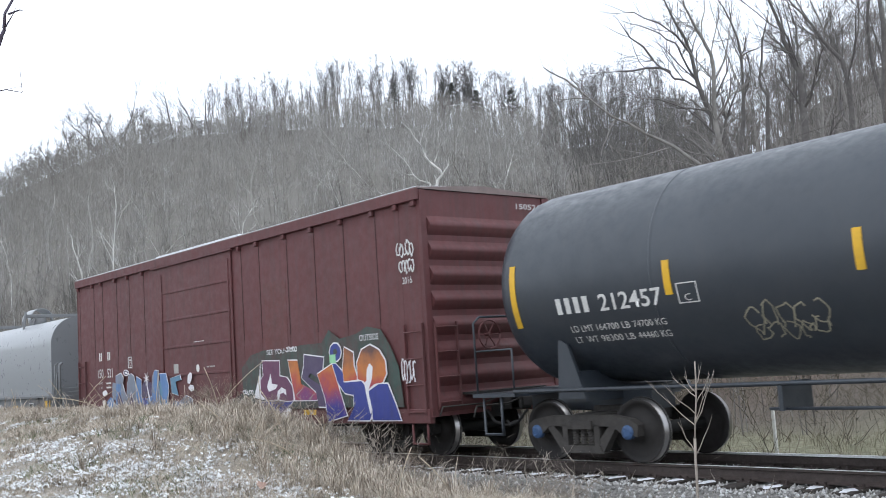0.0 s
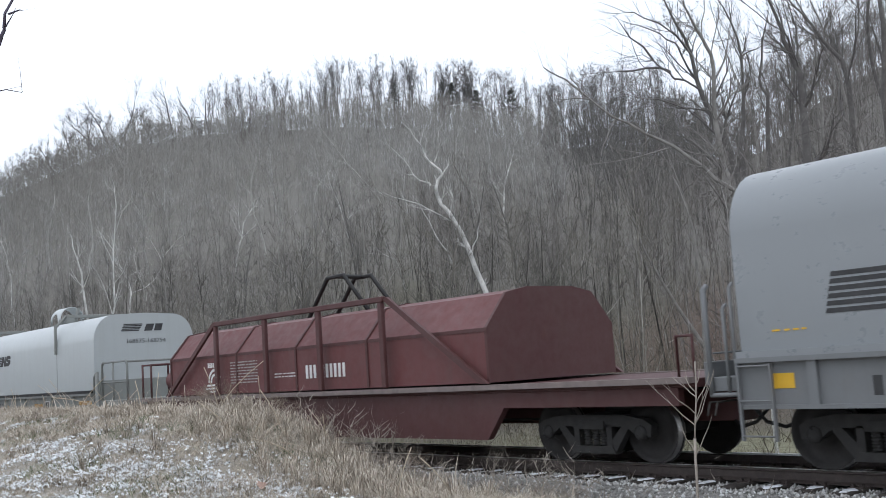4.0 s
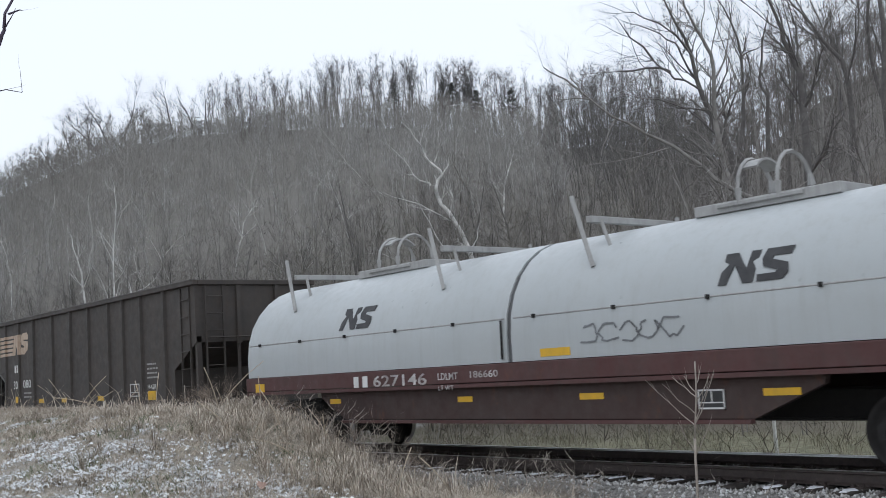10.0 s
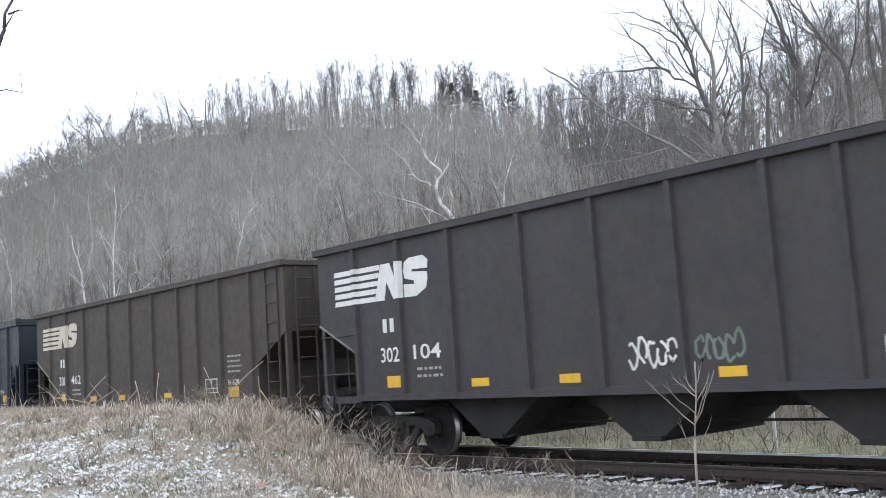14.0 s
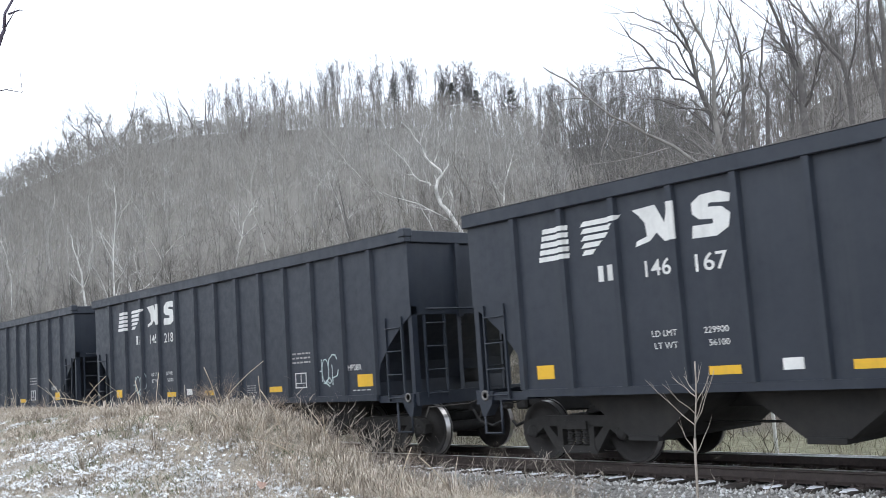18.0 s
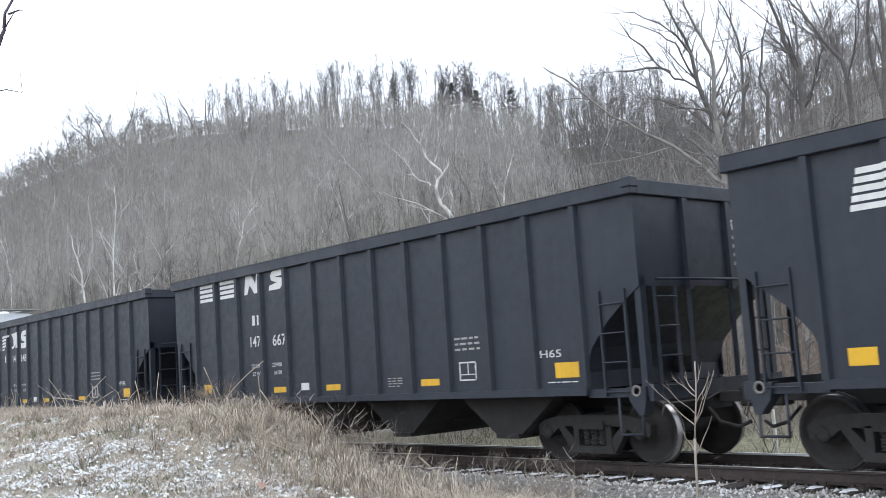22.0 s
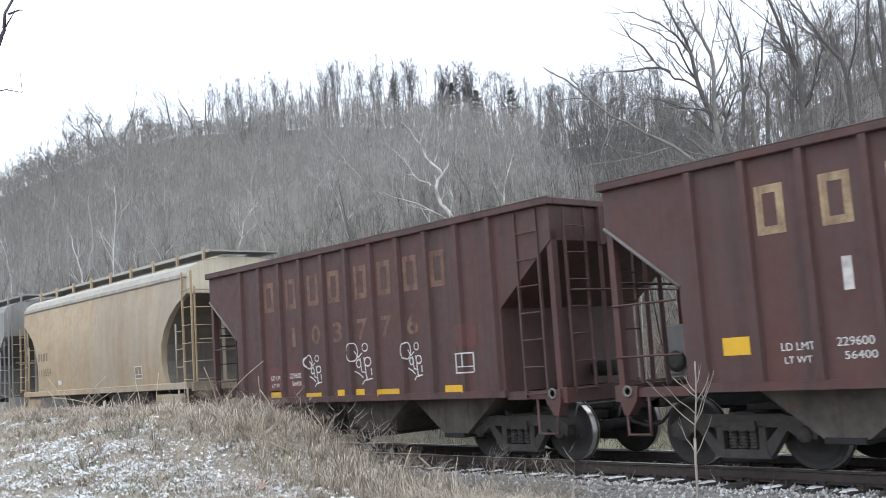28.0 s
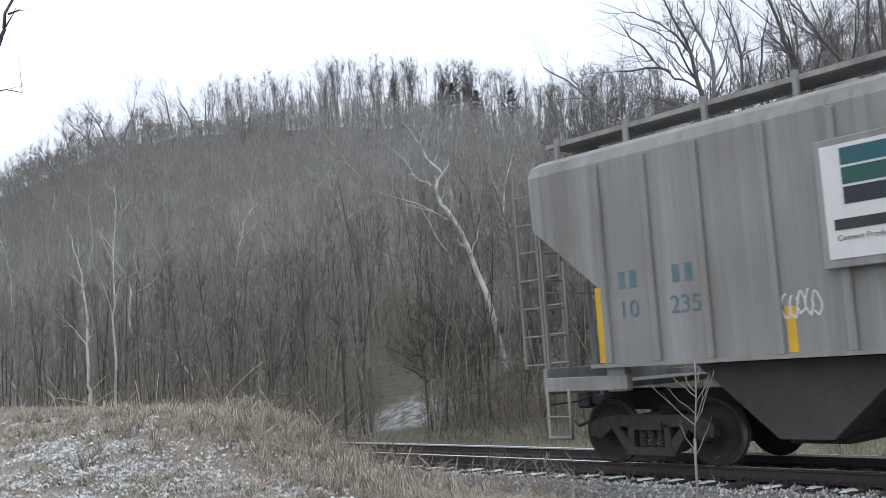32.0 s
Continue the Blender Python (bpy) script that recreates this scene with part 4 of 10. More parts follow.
OLD_SNOW = island("old_snow", [(0.50, 0.51, 0.51), (0.70, 0.71, 0.72), (0.86, 0.88, 0.89)], 1.0)


def tussocks(name, spots_, rng, count, lo, hi, width, material, label):
    """Clumps of long blades that rise from one foot and droop outwards."""
    base = np.repeat(np.array(spots_), count, 0)
    n = len(base)
    a = rng.uniform(0, 6.283, n)
    out = np.stack([np.cos(a), np.sin(a), np.zeros(n)], 1)
    h = rng.uniform(lo, hi, n)[:, None] * base[:, 3:4]
    reach = np.abs(rng.normal(0.45, 0.3, n))[:, None] * h
    foot = base[:, 0:3] + out * rng.uniform(0, 0.09, n)[:, None]
    w = np.stack([-out[:, 1], out[:, 0], np.zeros(n)], 1) * (width * rng.uniform(0.6, 1.4, n))[:, None]
    up = np.array([0, 0, 1.0])
    line = [(foot, 1.0), (foot + out * reach * 0.25 + up * h * 0.6, 0.9), (foot + out * reach * 0.7 + up * h * 0.92, 0.65), (foot + out * reach * 1.35 + up * h * rng.uniform(0.45, 0.9, n)[:, None], 0.15)]
    verts = np.stack([q for p, k in line for q in (p - w * k, p + w * k)], 1).reshape(-1, 3)
    k = (np.arange(n) * 8)[:, None]
    quads = np.concatenate([k + np.array([[0, 1, 3, 2]]), k + np.array([[2, 3, 5, 4]]), k + np.array([[4, 5, 7, 6]])], 1).reshape(-1, 4)
    return tagged(place(name, from_arrays(name, verts, quads, material), None), label, "grass", kind="stuff")


def build_bank_top():
    """Tussocks, dead canes and low brown bushes along the rim of the bank."""
    rng = np.random.default_rng(71)
    feet = []
    while len(feet) < 330:
        x = -(9.0 + 17 * rng.random() ** 1.3)
        y = rng.uniform(6.6, 10.4)
        if y > 7.6 - 0.5 * noise.noise((x * 0.6, y * 0.6, 81.0)) and -x > 9.2 + (10.4 - y) * 0.9:
            feet.append((x, y, land(x, y) - 0.02, rng.uniform(0.6, 1.25) * (0.7 if -x > 20 else 1.0)))
    tussocks("straw_tussocks", feet, rng, 40, 0.12, 0.34, 0.0044, GRASS, "pale straw tussocks drooping over the edge of the bank")
    feet = []
    while len(feet) < 260:
        x, y = -rng.uniform(8.5, 24.0), rng.uniform(3.0, 8.2)
        if noise.noise((x * 0.5, y * 0.5, 91.0)) > 0.02:
            feet.append((x, y, land(x, y) - 0.02, rng.uniform(0.4, 0.8)))
    tussocks("matted_tussocks", feet, rng, 34, 0.14, 0.30, 0.004, GRASS_DULL, "low brown matted grass clumps among the snow flecks")
    for k in range(34):
        x, y = -(9.6 + 17 * rng.random()), rng.uniform(8.0, 10.2)
        tall, side = rng.uniform(0.35, 0.95), rng.normal(0, 0.30, 2)
        droop = 0.35 if k % 4 == 0 else 0.0
        pts = [(side[0] * tall * f * (1 + f), side[1] * tall * f * (1 + f), tall * (f - droop * f * f) - 0.05) for f in (0, 0.25, 0.5, 0.75, 1.0)]
        cane = part("dead_cane", tube(bmesh.new(), pts, rng.uniform(0.005, 0.009), 5), CANE)
        cane.matrix_basis = pose(x, y, land(x, y))
        tagged(cane, "dry pale weed cane leaning on the bank rim", "weed", "dead canes on the bank")
    bush = [proto(760 + i, 0.62, 0.006, 16, 150, 0.35, 0.02, 0.75, (0.1, 0.9), (0.08, 0.26), 0.0022) for i in range(5)]
    sp = []
    for cx, cy, n, size in ((-17.2, 9.0, 9, 1.0), (-15.6, 9.3, 7, 0.9), (-13.4, 9.7, 9, 0.9), (-19.5, 8.7, 5, 0.8), (-11.8, 10.0, 8, 0.85), (-22.5, 8.4, 4, 0.8), (-10.4, 10.3, 8, 0.8), (-9.3, 10.45, 7, 0.75)):
        for _ in range(n):
            x, y = cx + rng.normal(0, 0.45), cy + rng.normal(0, 0.22)
            sp.append((x, y, land(x, y), size * rng.uniform(0.5, 0.9), rng.uniform(0, 6.28)))
    scatter("brown_brambles", bush, sp, island("bramble_bark", [(0.18, 0.14, 0.115), (0.30, 0.24, 0.19), (0.44, 0.36, 0.29)]), "tangled leafless brown brambles on the rim of the bank", "brambles")


def build_bank():
    rng = np.random.default_rng(21)
    short, tall, stems = [], [], []
    while len(short) < 85000:
        x, y = -(7.0 + 23.0 * rng.random() ** 1.4), rng.uniform(2.0, 10.6)
        if math.degrees(math.atan2(-x, y)) < 42 or math.degrees(math.atan2(-x, y)) > 77:
            continue
        clump = noise.noise((x * 0.7, y * 0.7, 5.0)) + 0.6 * noise.noise((x * 2.6, y * 2.6, 7.0))
        edge = fade(7.0, 8.6, y)
        if rng.random() < 0.75 + 0.6 * clump + 0.3 * edge:
            short.append((x, y, land(x, y) - 0.01, max(0.55, 0.70 + 0.35 * edge + 0.6 * clump)))
    while len(tall) < 9000:
        x, y = -rng.uniform(8.6, 38.0), rng.uniform(7.0, 10.5)
        clump = noise.noise((x * 0.9, y * 0.9, 15.0)) + 0.4 * noise.noise((x * 3.1, y * 3.1, 3.0))
        if rng.random() < 0.35 + 1.3 * clump and -x > 8.9 + (10.5 - y) * 0.6:
            tall.append((x, y, land(x, y) - 0.01, max(0.35, 0.65 + 0.9 * clump) * (0.55 + 0.45 * fade(10, 14, -x))))
    for _ in range(170):
        x, y = -rng.uniform(8.8, 30.0), rng.uniform(8.0, 10.3)
        stems.append((x, y, land(x, y), 1.0))
    # flecks of thin snow lying on the turf
    vs, fs, k = [], [], 0
    while k < 14000:
        x, y = -rng.uniform(7.5, 30.0), rng.uniform(2.0, 9.3)
        az = math.degrees(math.atan2(-x, y))
        if not 46 < az < 77:
            continue
        want = 0.9 * math.exp(-((x + 12.6) / 3.2) ** 2 - ((y - 5.8) / 1.7) ** 2) - 0.25 + 0.6 * noise.noise((x * 0.45, y * 0.45, 31.0)) + 0.9 * noise.noise((x * 1.6, y * 1.6, 33.0)) + 0.6 * noise.noise((x * 5.1, y * 5.1, 35.0)) - 0.4 * fade(7.8, 9.0, y)
        if rng.random() > 0.10 + 0.85 * want:
            continue
        r, z = 0.006 + 0.036 * rng.random() ** 2.2, land(x, y)
        n = 4
        ang = np.arange(n) * 6.283 / n + rng.random()
        rr = r * rng.uniform(0.35, 1.3, n)
        ring = np.stack([x + np.cos(ang) * rr * 1.3, y + np.sin(ang) * rr, z + rng.uniform(0.02, 0.055, n)], 1)
        vs.append(np.concatenate([ring, [[x, y, z + 0.046 + r * rng.uniform(0.1, 0.6)]]]))
        fs.append(np.array([(5 * k + i, 5 * k + (i + 1) % n, 5 * k + n) for i in range(n)]))
        k += 1
    tagged(place("snow_flecks", from_arrays("snow_flecks", np.concatenate(vs), np.concatenate(fs), OLD_SNOW), None), "flecks of thin old snow lying in the grass", "snow", kind="stuff")
    far_side = []
    while len(far_side) < 15000:
        x, y = -rng.uniform(2.0, 34.0), 14.9 + rng.random() * 7.0
        if rng.random() < 0.5 + 1.1 * noise.noise((x * 0.5, y * 0.5, 25.0)):
            far_side.append((x, y, land(x, y), 0.8 + 0.5 * noise.noise((x, y, 9.0))))
    blades("verge_grass", far_side, rng, 0.08, 0.34, 0.0045, island("verge_straw", [(0.19, 0.182, 0.12), (0.26, 0.248, 0.175), (0.35, 0.325, 0.24)]), "dull dry grass on the far side of the track", "grass", 0.5)
    blades("dead_grass", short, rng, 0.06, 0.18, 0.0042, GRASS, "short matted tan dead grass on the bank", "grass", 1.0)
    green = []
    while len(green) < 9000:
        x, y = -rng.uniform(8.0, 26.0), rng.uniform(2.0, 9.0)
        if noise.noise((x * 0.8, y * 0.8, 44.0)) + 0.5 * noise.noise((x * 2.9, y * 2.9, 46.0)) > 0.18:
            green.append((x, y, land(x, y) - 0.01, 1.0))
    blades("winter_grass", green, rng, 0.05, 0.14, 0.004, island("winter_green", [(0.07, 0.105, 0.045), (0.13, 0.17, 0.085), (0.20, 0.23, 0.13)]), "short green grass showing through the dead turf", "grass", 0.8)
    blades("tall_dead_grass", tall, rng, 0.08, 0.26, 0.0045, GRASS, "tall dry straw-coloured grass along the bank top", "grass", 0.75)
    blades("dry_stems", stems, rng, 0.30, 0.75, 0.008, GRASS, "single dry weed stalks standing above the grass", "weeds", 0.5)
    weed = [proto(700 + i, 0.75, 0.006, 7, 16, 0.30, 0.1, 0.5, twig=(0.08, 0.25), width=0.002) for i in range(6)]
    r2 = random.Random(9)
    sp = []
    for _ in range(150):
        x, y = -r2.uniform(9.0, 15.5), r2.uniform(9.5, 10.5)
        sp.append((x, y, land(x, y), r2.uniform(0.45, 1.1), r2.uniform(0, 6.28)))
    scatter("dry_weeds", weed, sp, TWIG, "leafless brown weeds at the edge of the ballast", "weeds")
    sp = []
    for _ in range(16):
        x, y = -r2.uniform(5.0, 9.5), r2.uniform(9.6, 10.3)
        sp.append((x, y, -0.45, r2.uniform(0.4, 0.8), r2.uniform(0, 6.28)))
    scatter("ballast_weeds", weed, sp, TWIG, "few leafless weeds growing out of the ballast", "weeds")


build_bank()
build_bank_top()


def build_sapling():
    """One straight stem with forked branches that rise steeply from it."""
    rng = np.random.default_rng(4)
    ob = new("sapling")
    ob.matrix_basis = pose(-7.17, 9.75, -0.45)
    tagged(ob, "leafless pale sapling growing at the foot of the ballast", "sapling")
    side, deep = np.array([0.65, 0.75, 0.0]), np.array([-0.75, 0.65, 0.0])
    tall = 1.88

    def stem_at(h):
        return side * (0.15 * h / tall + 0.012 * math.sin(h * 5)) + np.array([0, 0, h])

    hs = np.linspace(-0.1, tall, 10)
    part("stem", tube(bmesh.new(), [stem_at(h) for h in hs[:6]], 0.017, 6), TWIG, ob)
    part("leader", tube(bmesh.new(), [stem_at(h) for h in hs[5:]], 0.010, 6), TWIG, ob)
    for h, reach, rise in ((1.15, -0.50, 0.55), (1.28, -0.38, 0.37), (1.47, -0.22, 0.24), (1.17, 0.30, 0.60), (1.40, 0.19, 0.32), (1.19, 0.20, 0.50), (0.84, -0.16, 0.36), (0.80, 0.21, 0.44), (1.62, 0.08, 0.16), (1.52, -0.10, 0.20)):
        out, away = [], rng.uniform(-0.2, 0.2)
        a = stem_at(h)
        for k in range(4):
            f = (k + 1) / 4
            b = stem_at(h) + side * (reach * f + rng.normal(0, 0.008)) + deep * away * f + np.array([0, 0, rise * f * (0.85 + 0.15 * f)])
            r = 0.0078 - 0.0014 * k
            out.append((*a, *b, r, r - 0.0012))
            if k in (1, 2):
                grow(rng, b, (b - a) / np.linalg.norm(b - a) + np.array([0, 0, 0.3]), 0.16, 0.0028, 0, out, 3, 0.08, (0, 1), 0.08, 0.5, 0.3)
            a = b
        v, f = ring_mesh(np.array(out), 5)
        place("branch", from_arrays("branch", v, f, TWIG), None, ob)


build_sapling()


def build_small_things():
    tagged(part("marker_post", boxes((-11.35, -11.29, 18.2, 18.26, -1.0, 0.25), bev=0.008), paint("post_white", (0.6, 0.6, 0.57), 0.7, grime=0.6)),
                  "slim white marker post in the grass behind the track", "post")
    leaf = bmesh.new()
    n = 12
    pts = [(0.065 * math.cos(i * 6.283 / n) * (1 + 0.25 * (i % 2)), 0.045 * math.sin(i * 6.283 / n) * (1 + 0.25 * (i % 2))) for i in range(n)]
    ring = [leaf.verts.new((x, y, 0.02 + 0.05 * x * x / 0.005 + 0.02 * math.sin(9 * y))) for x, y in pts]
    mid = leaf.verts.new((0, 0, 0.0))
    for i in range(n):
        leaf.faces.new((ring[i], ring[(i + 1) % n], mid))
    ob = tagged(part("fallen_leaf", leaf, plain("leaf_brown", (0.45, 0.31, 0.25), 0.7, 0, 0.4, 30, 0.3, 0.002)), "curled reddish-brown fallen leaf lying on the grass", "leaf")
    ob.matrix_basis = pose(-11.9, 6.9, land(-11.9, 6.9) + 0.08, 40, 10, 30)
    # a bare tree beside the viewer, one limb of which hangs into the view
    tree_along("roadside_tree", [(-9.6, 1.0, 1.5), (-9.4, 1.4, 2.6), (-9.0, 1.9, 3.3)], 0.11,
               [[(-9.0, 1.9, 3.3), (-8.67, 2.40, 3.92), (-8.62, 2.59, 4.36), (-8.59, 2.69, 4.66), (-8.56, 2.78, 4.97), (-8.5, 2.9, 5.5)], [(-8.67, 2.40, 3.92), (-8.63, 2.57, 4.09), (-8.59, 2.69, 4.13), (-8.55, 2.80, 4.29)], [(-8.58, 2.72, 4.79), (-8.54, 2.83, 4.83)]],
               77, plain("dark_purple_bark", (0.085, 0.07, 0.10), 0.8, 0, 0.3, 6), "bare dark-barked tree with a limb hanging over the bank", 0.16, 0, 1, 0.32)


build_small_things()


# ---- the train ----
TRAIN, WHEELSETS, SHARED, ON_RIBS = [], [], {}, []
SIDE = -1.6        # the near side of a car, across its own centre line


def car(name, left, right, label, category):
    """A car's empty at the middle of its length, on the rails. Its parts use lengths along the train at the clip's start."""
    ob = new(name)
    mid = (left + right) / 2
    ob.matrix_basis = pose(mid, YC, 0)
    tagged(ob, label, category, "cars of the freight train")
    TRAIN.append((ob, mid))
    return ob, left - mid, right - mid


def once(name, make):
    """A mesh that alike parts share."""
    if name not in SHARED:
        bm = make()
        me = bpy.data.meshes.new(name)
        bm.to_mesh(me), bm.free()
        SHARED[name] = me
    return SHARED[name]


def wheel_mesh():
    r = 0.457
    bm = lathe([(-0.075, 0.05), (-0.09, 0.13), (-0.06, 0.15), (-0.015, 0.20), (0.0, 0.30), (-0.02, 0.375), (-0.055, 0.395), (-0.062, 0.44), (-0.060, r - 0.004),
                (0.035, r + 0.004), (0.045, r + 0.026), (0.062, r + 0.026), (0.070, r), (0.070, 0.395), (0.04, 0.375), (0.03, 0.20), (0.075, 0.14), (0.075, 0.05)], 28)
    me = bpy.data.meshes.new("wheel")
    bm.to_mesh(me), bm.free()
    me.materials.append(WHEEL), me.materials.append(TREAD)
    for p in me.polygons:
        c = p.center
        rad = math.hypot(c.x, c.z)
        if rad > 0.448 and abs(p.normal.y) < 0.9:
            p.material_index = 1
    return me


def side_frame_mesh(y0, y1):
    bm = bmesh.new()
    prism(bm, [(-1.08, 0.56), (-0.95, 0.64), (-0.60, 0.70), (0.60, 0.70), (0.95, 0.64), (1.08, 0.56), (1.06, 0.40), (0.80, 0.42), (0.62, 0.54), (-0.62, 0.54), (-0.80, 0.42), (-1.06, 0.40)], y0, y1)
    prism(bm, [(-0.70, 0.56), (-0.56, 0.56), (-0.26, 0.26), (-0.40, 0.16)], y0 + 0.01, y1 - 0.01)
    prism(bm, [(0.70, 0.56), (0.56, 0.56), (0.26, 0.26), (0.40, 0.16)], y0 + 0.01, y1 - 0.01)
    prism(bm, [(-0.42, 0.15), (0.42, 0.15), (0.36, 0.26), (-0.36, 0.26)], y0 - 0.01, y1 + 0.01)
    prism(bm, [(-0.36, 0.24), (-0.26, 0.24), (-0.26, 0.56), (-0.36, 0.56)], y0, y1)
    prism(bm, [(0.36, 0.24), (0.26, 0.24), (0.26, 0.56), (0.36, 0.56)], y0, y1)
    box(bm, -0.24, 0.24, y0 - 0.03, y1 + 0.03, 0.50, 0.62)
    return bm


def bolster_mesh():
    bm = boxes((-0.20, 0.20, -1.0, 1.0, 0.50, 0.72), (-0.32, 0.32, -0.40, 0.40, 0.66, 0.80), bev=0.02)
    tube(bm, [(-0.45, -0.74, 0.36), (-0.45, 0.74, 0.36)], 0.05), tube(bm, [(0.45, -0.74, 0.36), (0.45, 0.74, 0.36)], 0.05)
    return bm


def spring_mesh():
    prof = []
    for i in range(6):
        z = 0.265 + i * 0.040
        prof += [(z, 0.045), (z + 0.010, 0.062), (z + 0.026, 0.062), (z + 0.036, 0.045)]
    return lathe(prof, 12, "z")


def cap_mesh():
    bm = lathe([(-0.12, 0.105), (-0.19, 0.105), (-0.205, 0.09), (-0.215, 0.05)], 16)
    for i in range(3):
        a = i * 2.094
        tube(bm, [(0.06 * math.cos(a), -0.20, 0.06 * math.sin(a)), (0.06 * math.cos(a), -0.225, 0.06 * math.sin(a))], 0.014, 6)
    return bm


def trucks(ob, xs, dusty=False, base=1.78, caps=None):
    """Two four-wheel trucks, with springs, bearings and turning wheelsets."""
    mat = TRUCK_DUSTY if dusty else TRUCK
    tone = "dusty" if dusty else "oily"
    if "wheel" not in SHARED:
        SHARED["wheel"] = wheel_mesh()

    def coated(name, make, m):
        me = once(name, make)
        key = name + "_" + m.name
        if key not in SHARED:
            SHARED[key] = me.copy()
            SHARED[key].materials.append(m)
        return SHARED[key]
    for x in xs:
        place("truck_bolster", coated("bolster", bolster_mesh, mat), None, ob, at=pose(x, 0, 0))
        for name, y0, y1 in (("near", -1.08, -0.93), ("far", 0.93, 1.08)):
            frame_ = place("side_frame", coated("side_frame_" + name, lambda: side_frame_mesh(y0, y1), mat), None, ob, tone + " cast steel truck side frame", pose(x, 0, 0))
            for sx in (-0.15, 0.0, 0.15):
                place("spring", coated("spring", spring_mesh, mat), None, frame_, at=pose(sx, (y0 + y1) / 2, 0))
        for sx in (-base / 2, base / 2):
            ax = place("wheelset", coated("axle", lambda: lathe([(-1.05, 0.06), (-0.85, 0.075), (-0.80, 0.09), (0.80, 0.09), (0.85, 0.075), (1.05, 0.06)], 12), UNDER), None, ob, "axle with two steel wheels", pose(x + sx, 0, 0.457))
            for y, turn in ((-0.765, 0), (0.765, 180)):
                place("wheel", SHARED["wheel"], None, ax, at=pose(0, y, 0, 0, 0, turn))
                place("bearing_cap", coated("bearing_cap", cap_mesh, caps or mat), None, ax, at=pose(0, -0.90 if y < 0 else 0.90, 0, 0, 0, turn))
            WHEELSETS.append((ax, x + sx))


def coupler(ob, x, way):
    """Draft box, shank and knuckle at one end; way is +1 at the front."""
    bm = boxes((x - way * 0.9, x + way * 0.05, -0.22, 0.22, 0.72, 1.02), bev=0.0) if way > 0 else boxes((x + way * 0.05, x - way * 0.9, -0.22, 0.22, 0.72, 1.02))
    part("draft_box", bm, UNDER, ob)
    bm = bmesh.new()
    a, b = sorted((x, x + way * 0.50))
    box(bm, a, b, -0.08, 0.08, 0.80, 0.95, 0.01)
    a, b = sorted((x + way * 0.42, x + way * 0.68))
    box(bm, a, b, -0.15, 0.06 if way > 0 else 0.15, 0.74, 1.02, 0.03)
    part("coupler", bm, TRUCK, ob, "dark cast steel knuckle coupler")
    hose = bmesh.new()
    tube(hose, [(x + way * 0.05, -0.35, 0.75), (x + way * 0.25, -0.38, 0.55), (x + way * 0.50, -0.33, 0.48), (x + way * 0.66, -0.25, 0.55)], 0.025)
    part("air_hose", hose, UNDER, ob)
    rod = bmesh.new()
    tube(rod, [(x + way * 0.12, -1.5, 0.72), (x + way * 0.12, -1.42, 0.88), (x + way * 0.22, -0.6, 0.88), (x + way * 0.22, -0.2, 0.98)], 0.013)
    part("uncoupling_lever", rod, TRUCK_DUSTY, ob, "bent steel uncoupling rod")


def hand_wheel(ob, x, y, z, mat, r=0.28):
    """An open rim with spokes and a hub, turned towards the car's end."""
    bm = bmesh.new()
    tube(bm, [(0, r * math.cos(k * math.pi / 12), r * math.sin(k * math.pi / 12)) for k in range(25)], 0.017, 6)
    for k in range(3):
        t = k * math.pi / 3
        tube(bm, [(0, r * math.cos(t), r * math.sin(t)), (-0.03, 0, 0), (0, -r * math.cos(t), -r * math.sin(t))], 0.011, 5)
    tube(bm, [(-0.10, 0, 0), (0.03, 0, 0)], 0.035, 8)
    part("brake_wheel", bm, mat, ob, "open spoked hand-brake wheel").matrix_basis = pose(x, y, z)


def ladder(ob, mat, at, width, z0, z1, step=0.38, stile=0.03, label=""):
    """Two stiles with rungs; at places it, its width runs along its own x."""
    lad = part("ladder", boxes((-width / 2 - stile, -width / 2, -0.012, 0.035, z0, z1)), mat, ob, label)
    lad.matrix_basis = at
    part("stile", boxes((width / 2, width / 2 + stile, -0.012, 0.035, z0, z1)), mat, lad)
    key = "rung_%.2f_%s" % (width, mat.name)
    if key not in SHARED:
        me = bpy.data.meshes.new("rung")
        b = tube(bmesh.new(), [(-width / 2, -0.02, 0), (width / 2, -0.02, 0)], 0.012, 6)
        b.to_mesh(me), b.free()
        me.materials.append(mat)
        SHARED[key] = me
    z = z0 + 0.06
    while z < z1 - 0.02:
        place("rung", SHARED[key], None, lad, at=pose(0, 0, z))
        z += step
    return lad


def bars_of(ob, name, pts, r, mat, label="", seg=6):
    """A bent round bar, such as a grab iron or a railing."""
    return part(name, tube(bmesh.new(), pts, r, seg), mat, ob, label)


def flat(me_bm, surf):
    """Lays what is drawn flat (x, 0, z) on the near side, or on a curved one, and over the ribs."""
    if ON_RIBS and surf == SIDE:
        lo, hi = min(v.co.x for v in me_bm.verts), max(v.co.x for v in me_bm.verts)
        for x in [r for r in ON_RIBS if lo < r + 0.07 and hi > r - 0.07]:
            for d in (-0.075, -0.047, 0.047, 0.075):
                bmesh.ops.bisect_plane(me_bm, geom=me_bm.verts[:] + me_bm.edges[:] + me_bm.faces[:], plane_co=(x + d, 0, 0), plane_no=(1, 0, 0), dist=0.0005)
            for v in me_bm.verts:
                if abs(v.co.x - x) < 0.0749:
                    v.co.y -= 0.067 * min(1.0, (0.075 - abs(v.co.x - x)) / 0.027)
    for v in me_bm.verts:
        v.co.y += surf(v.co.z) if callable(surf) else surf
    return me_bm


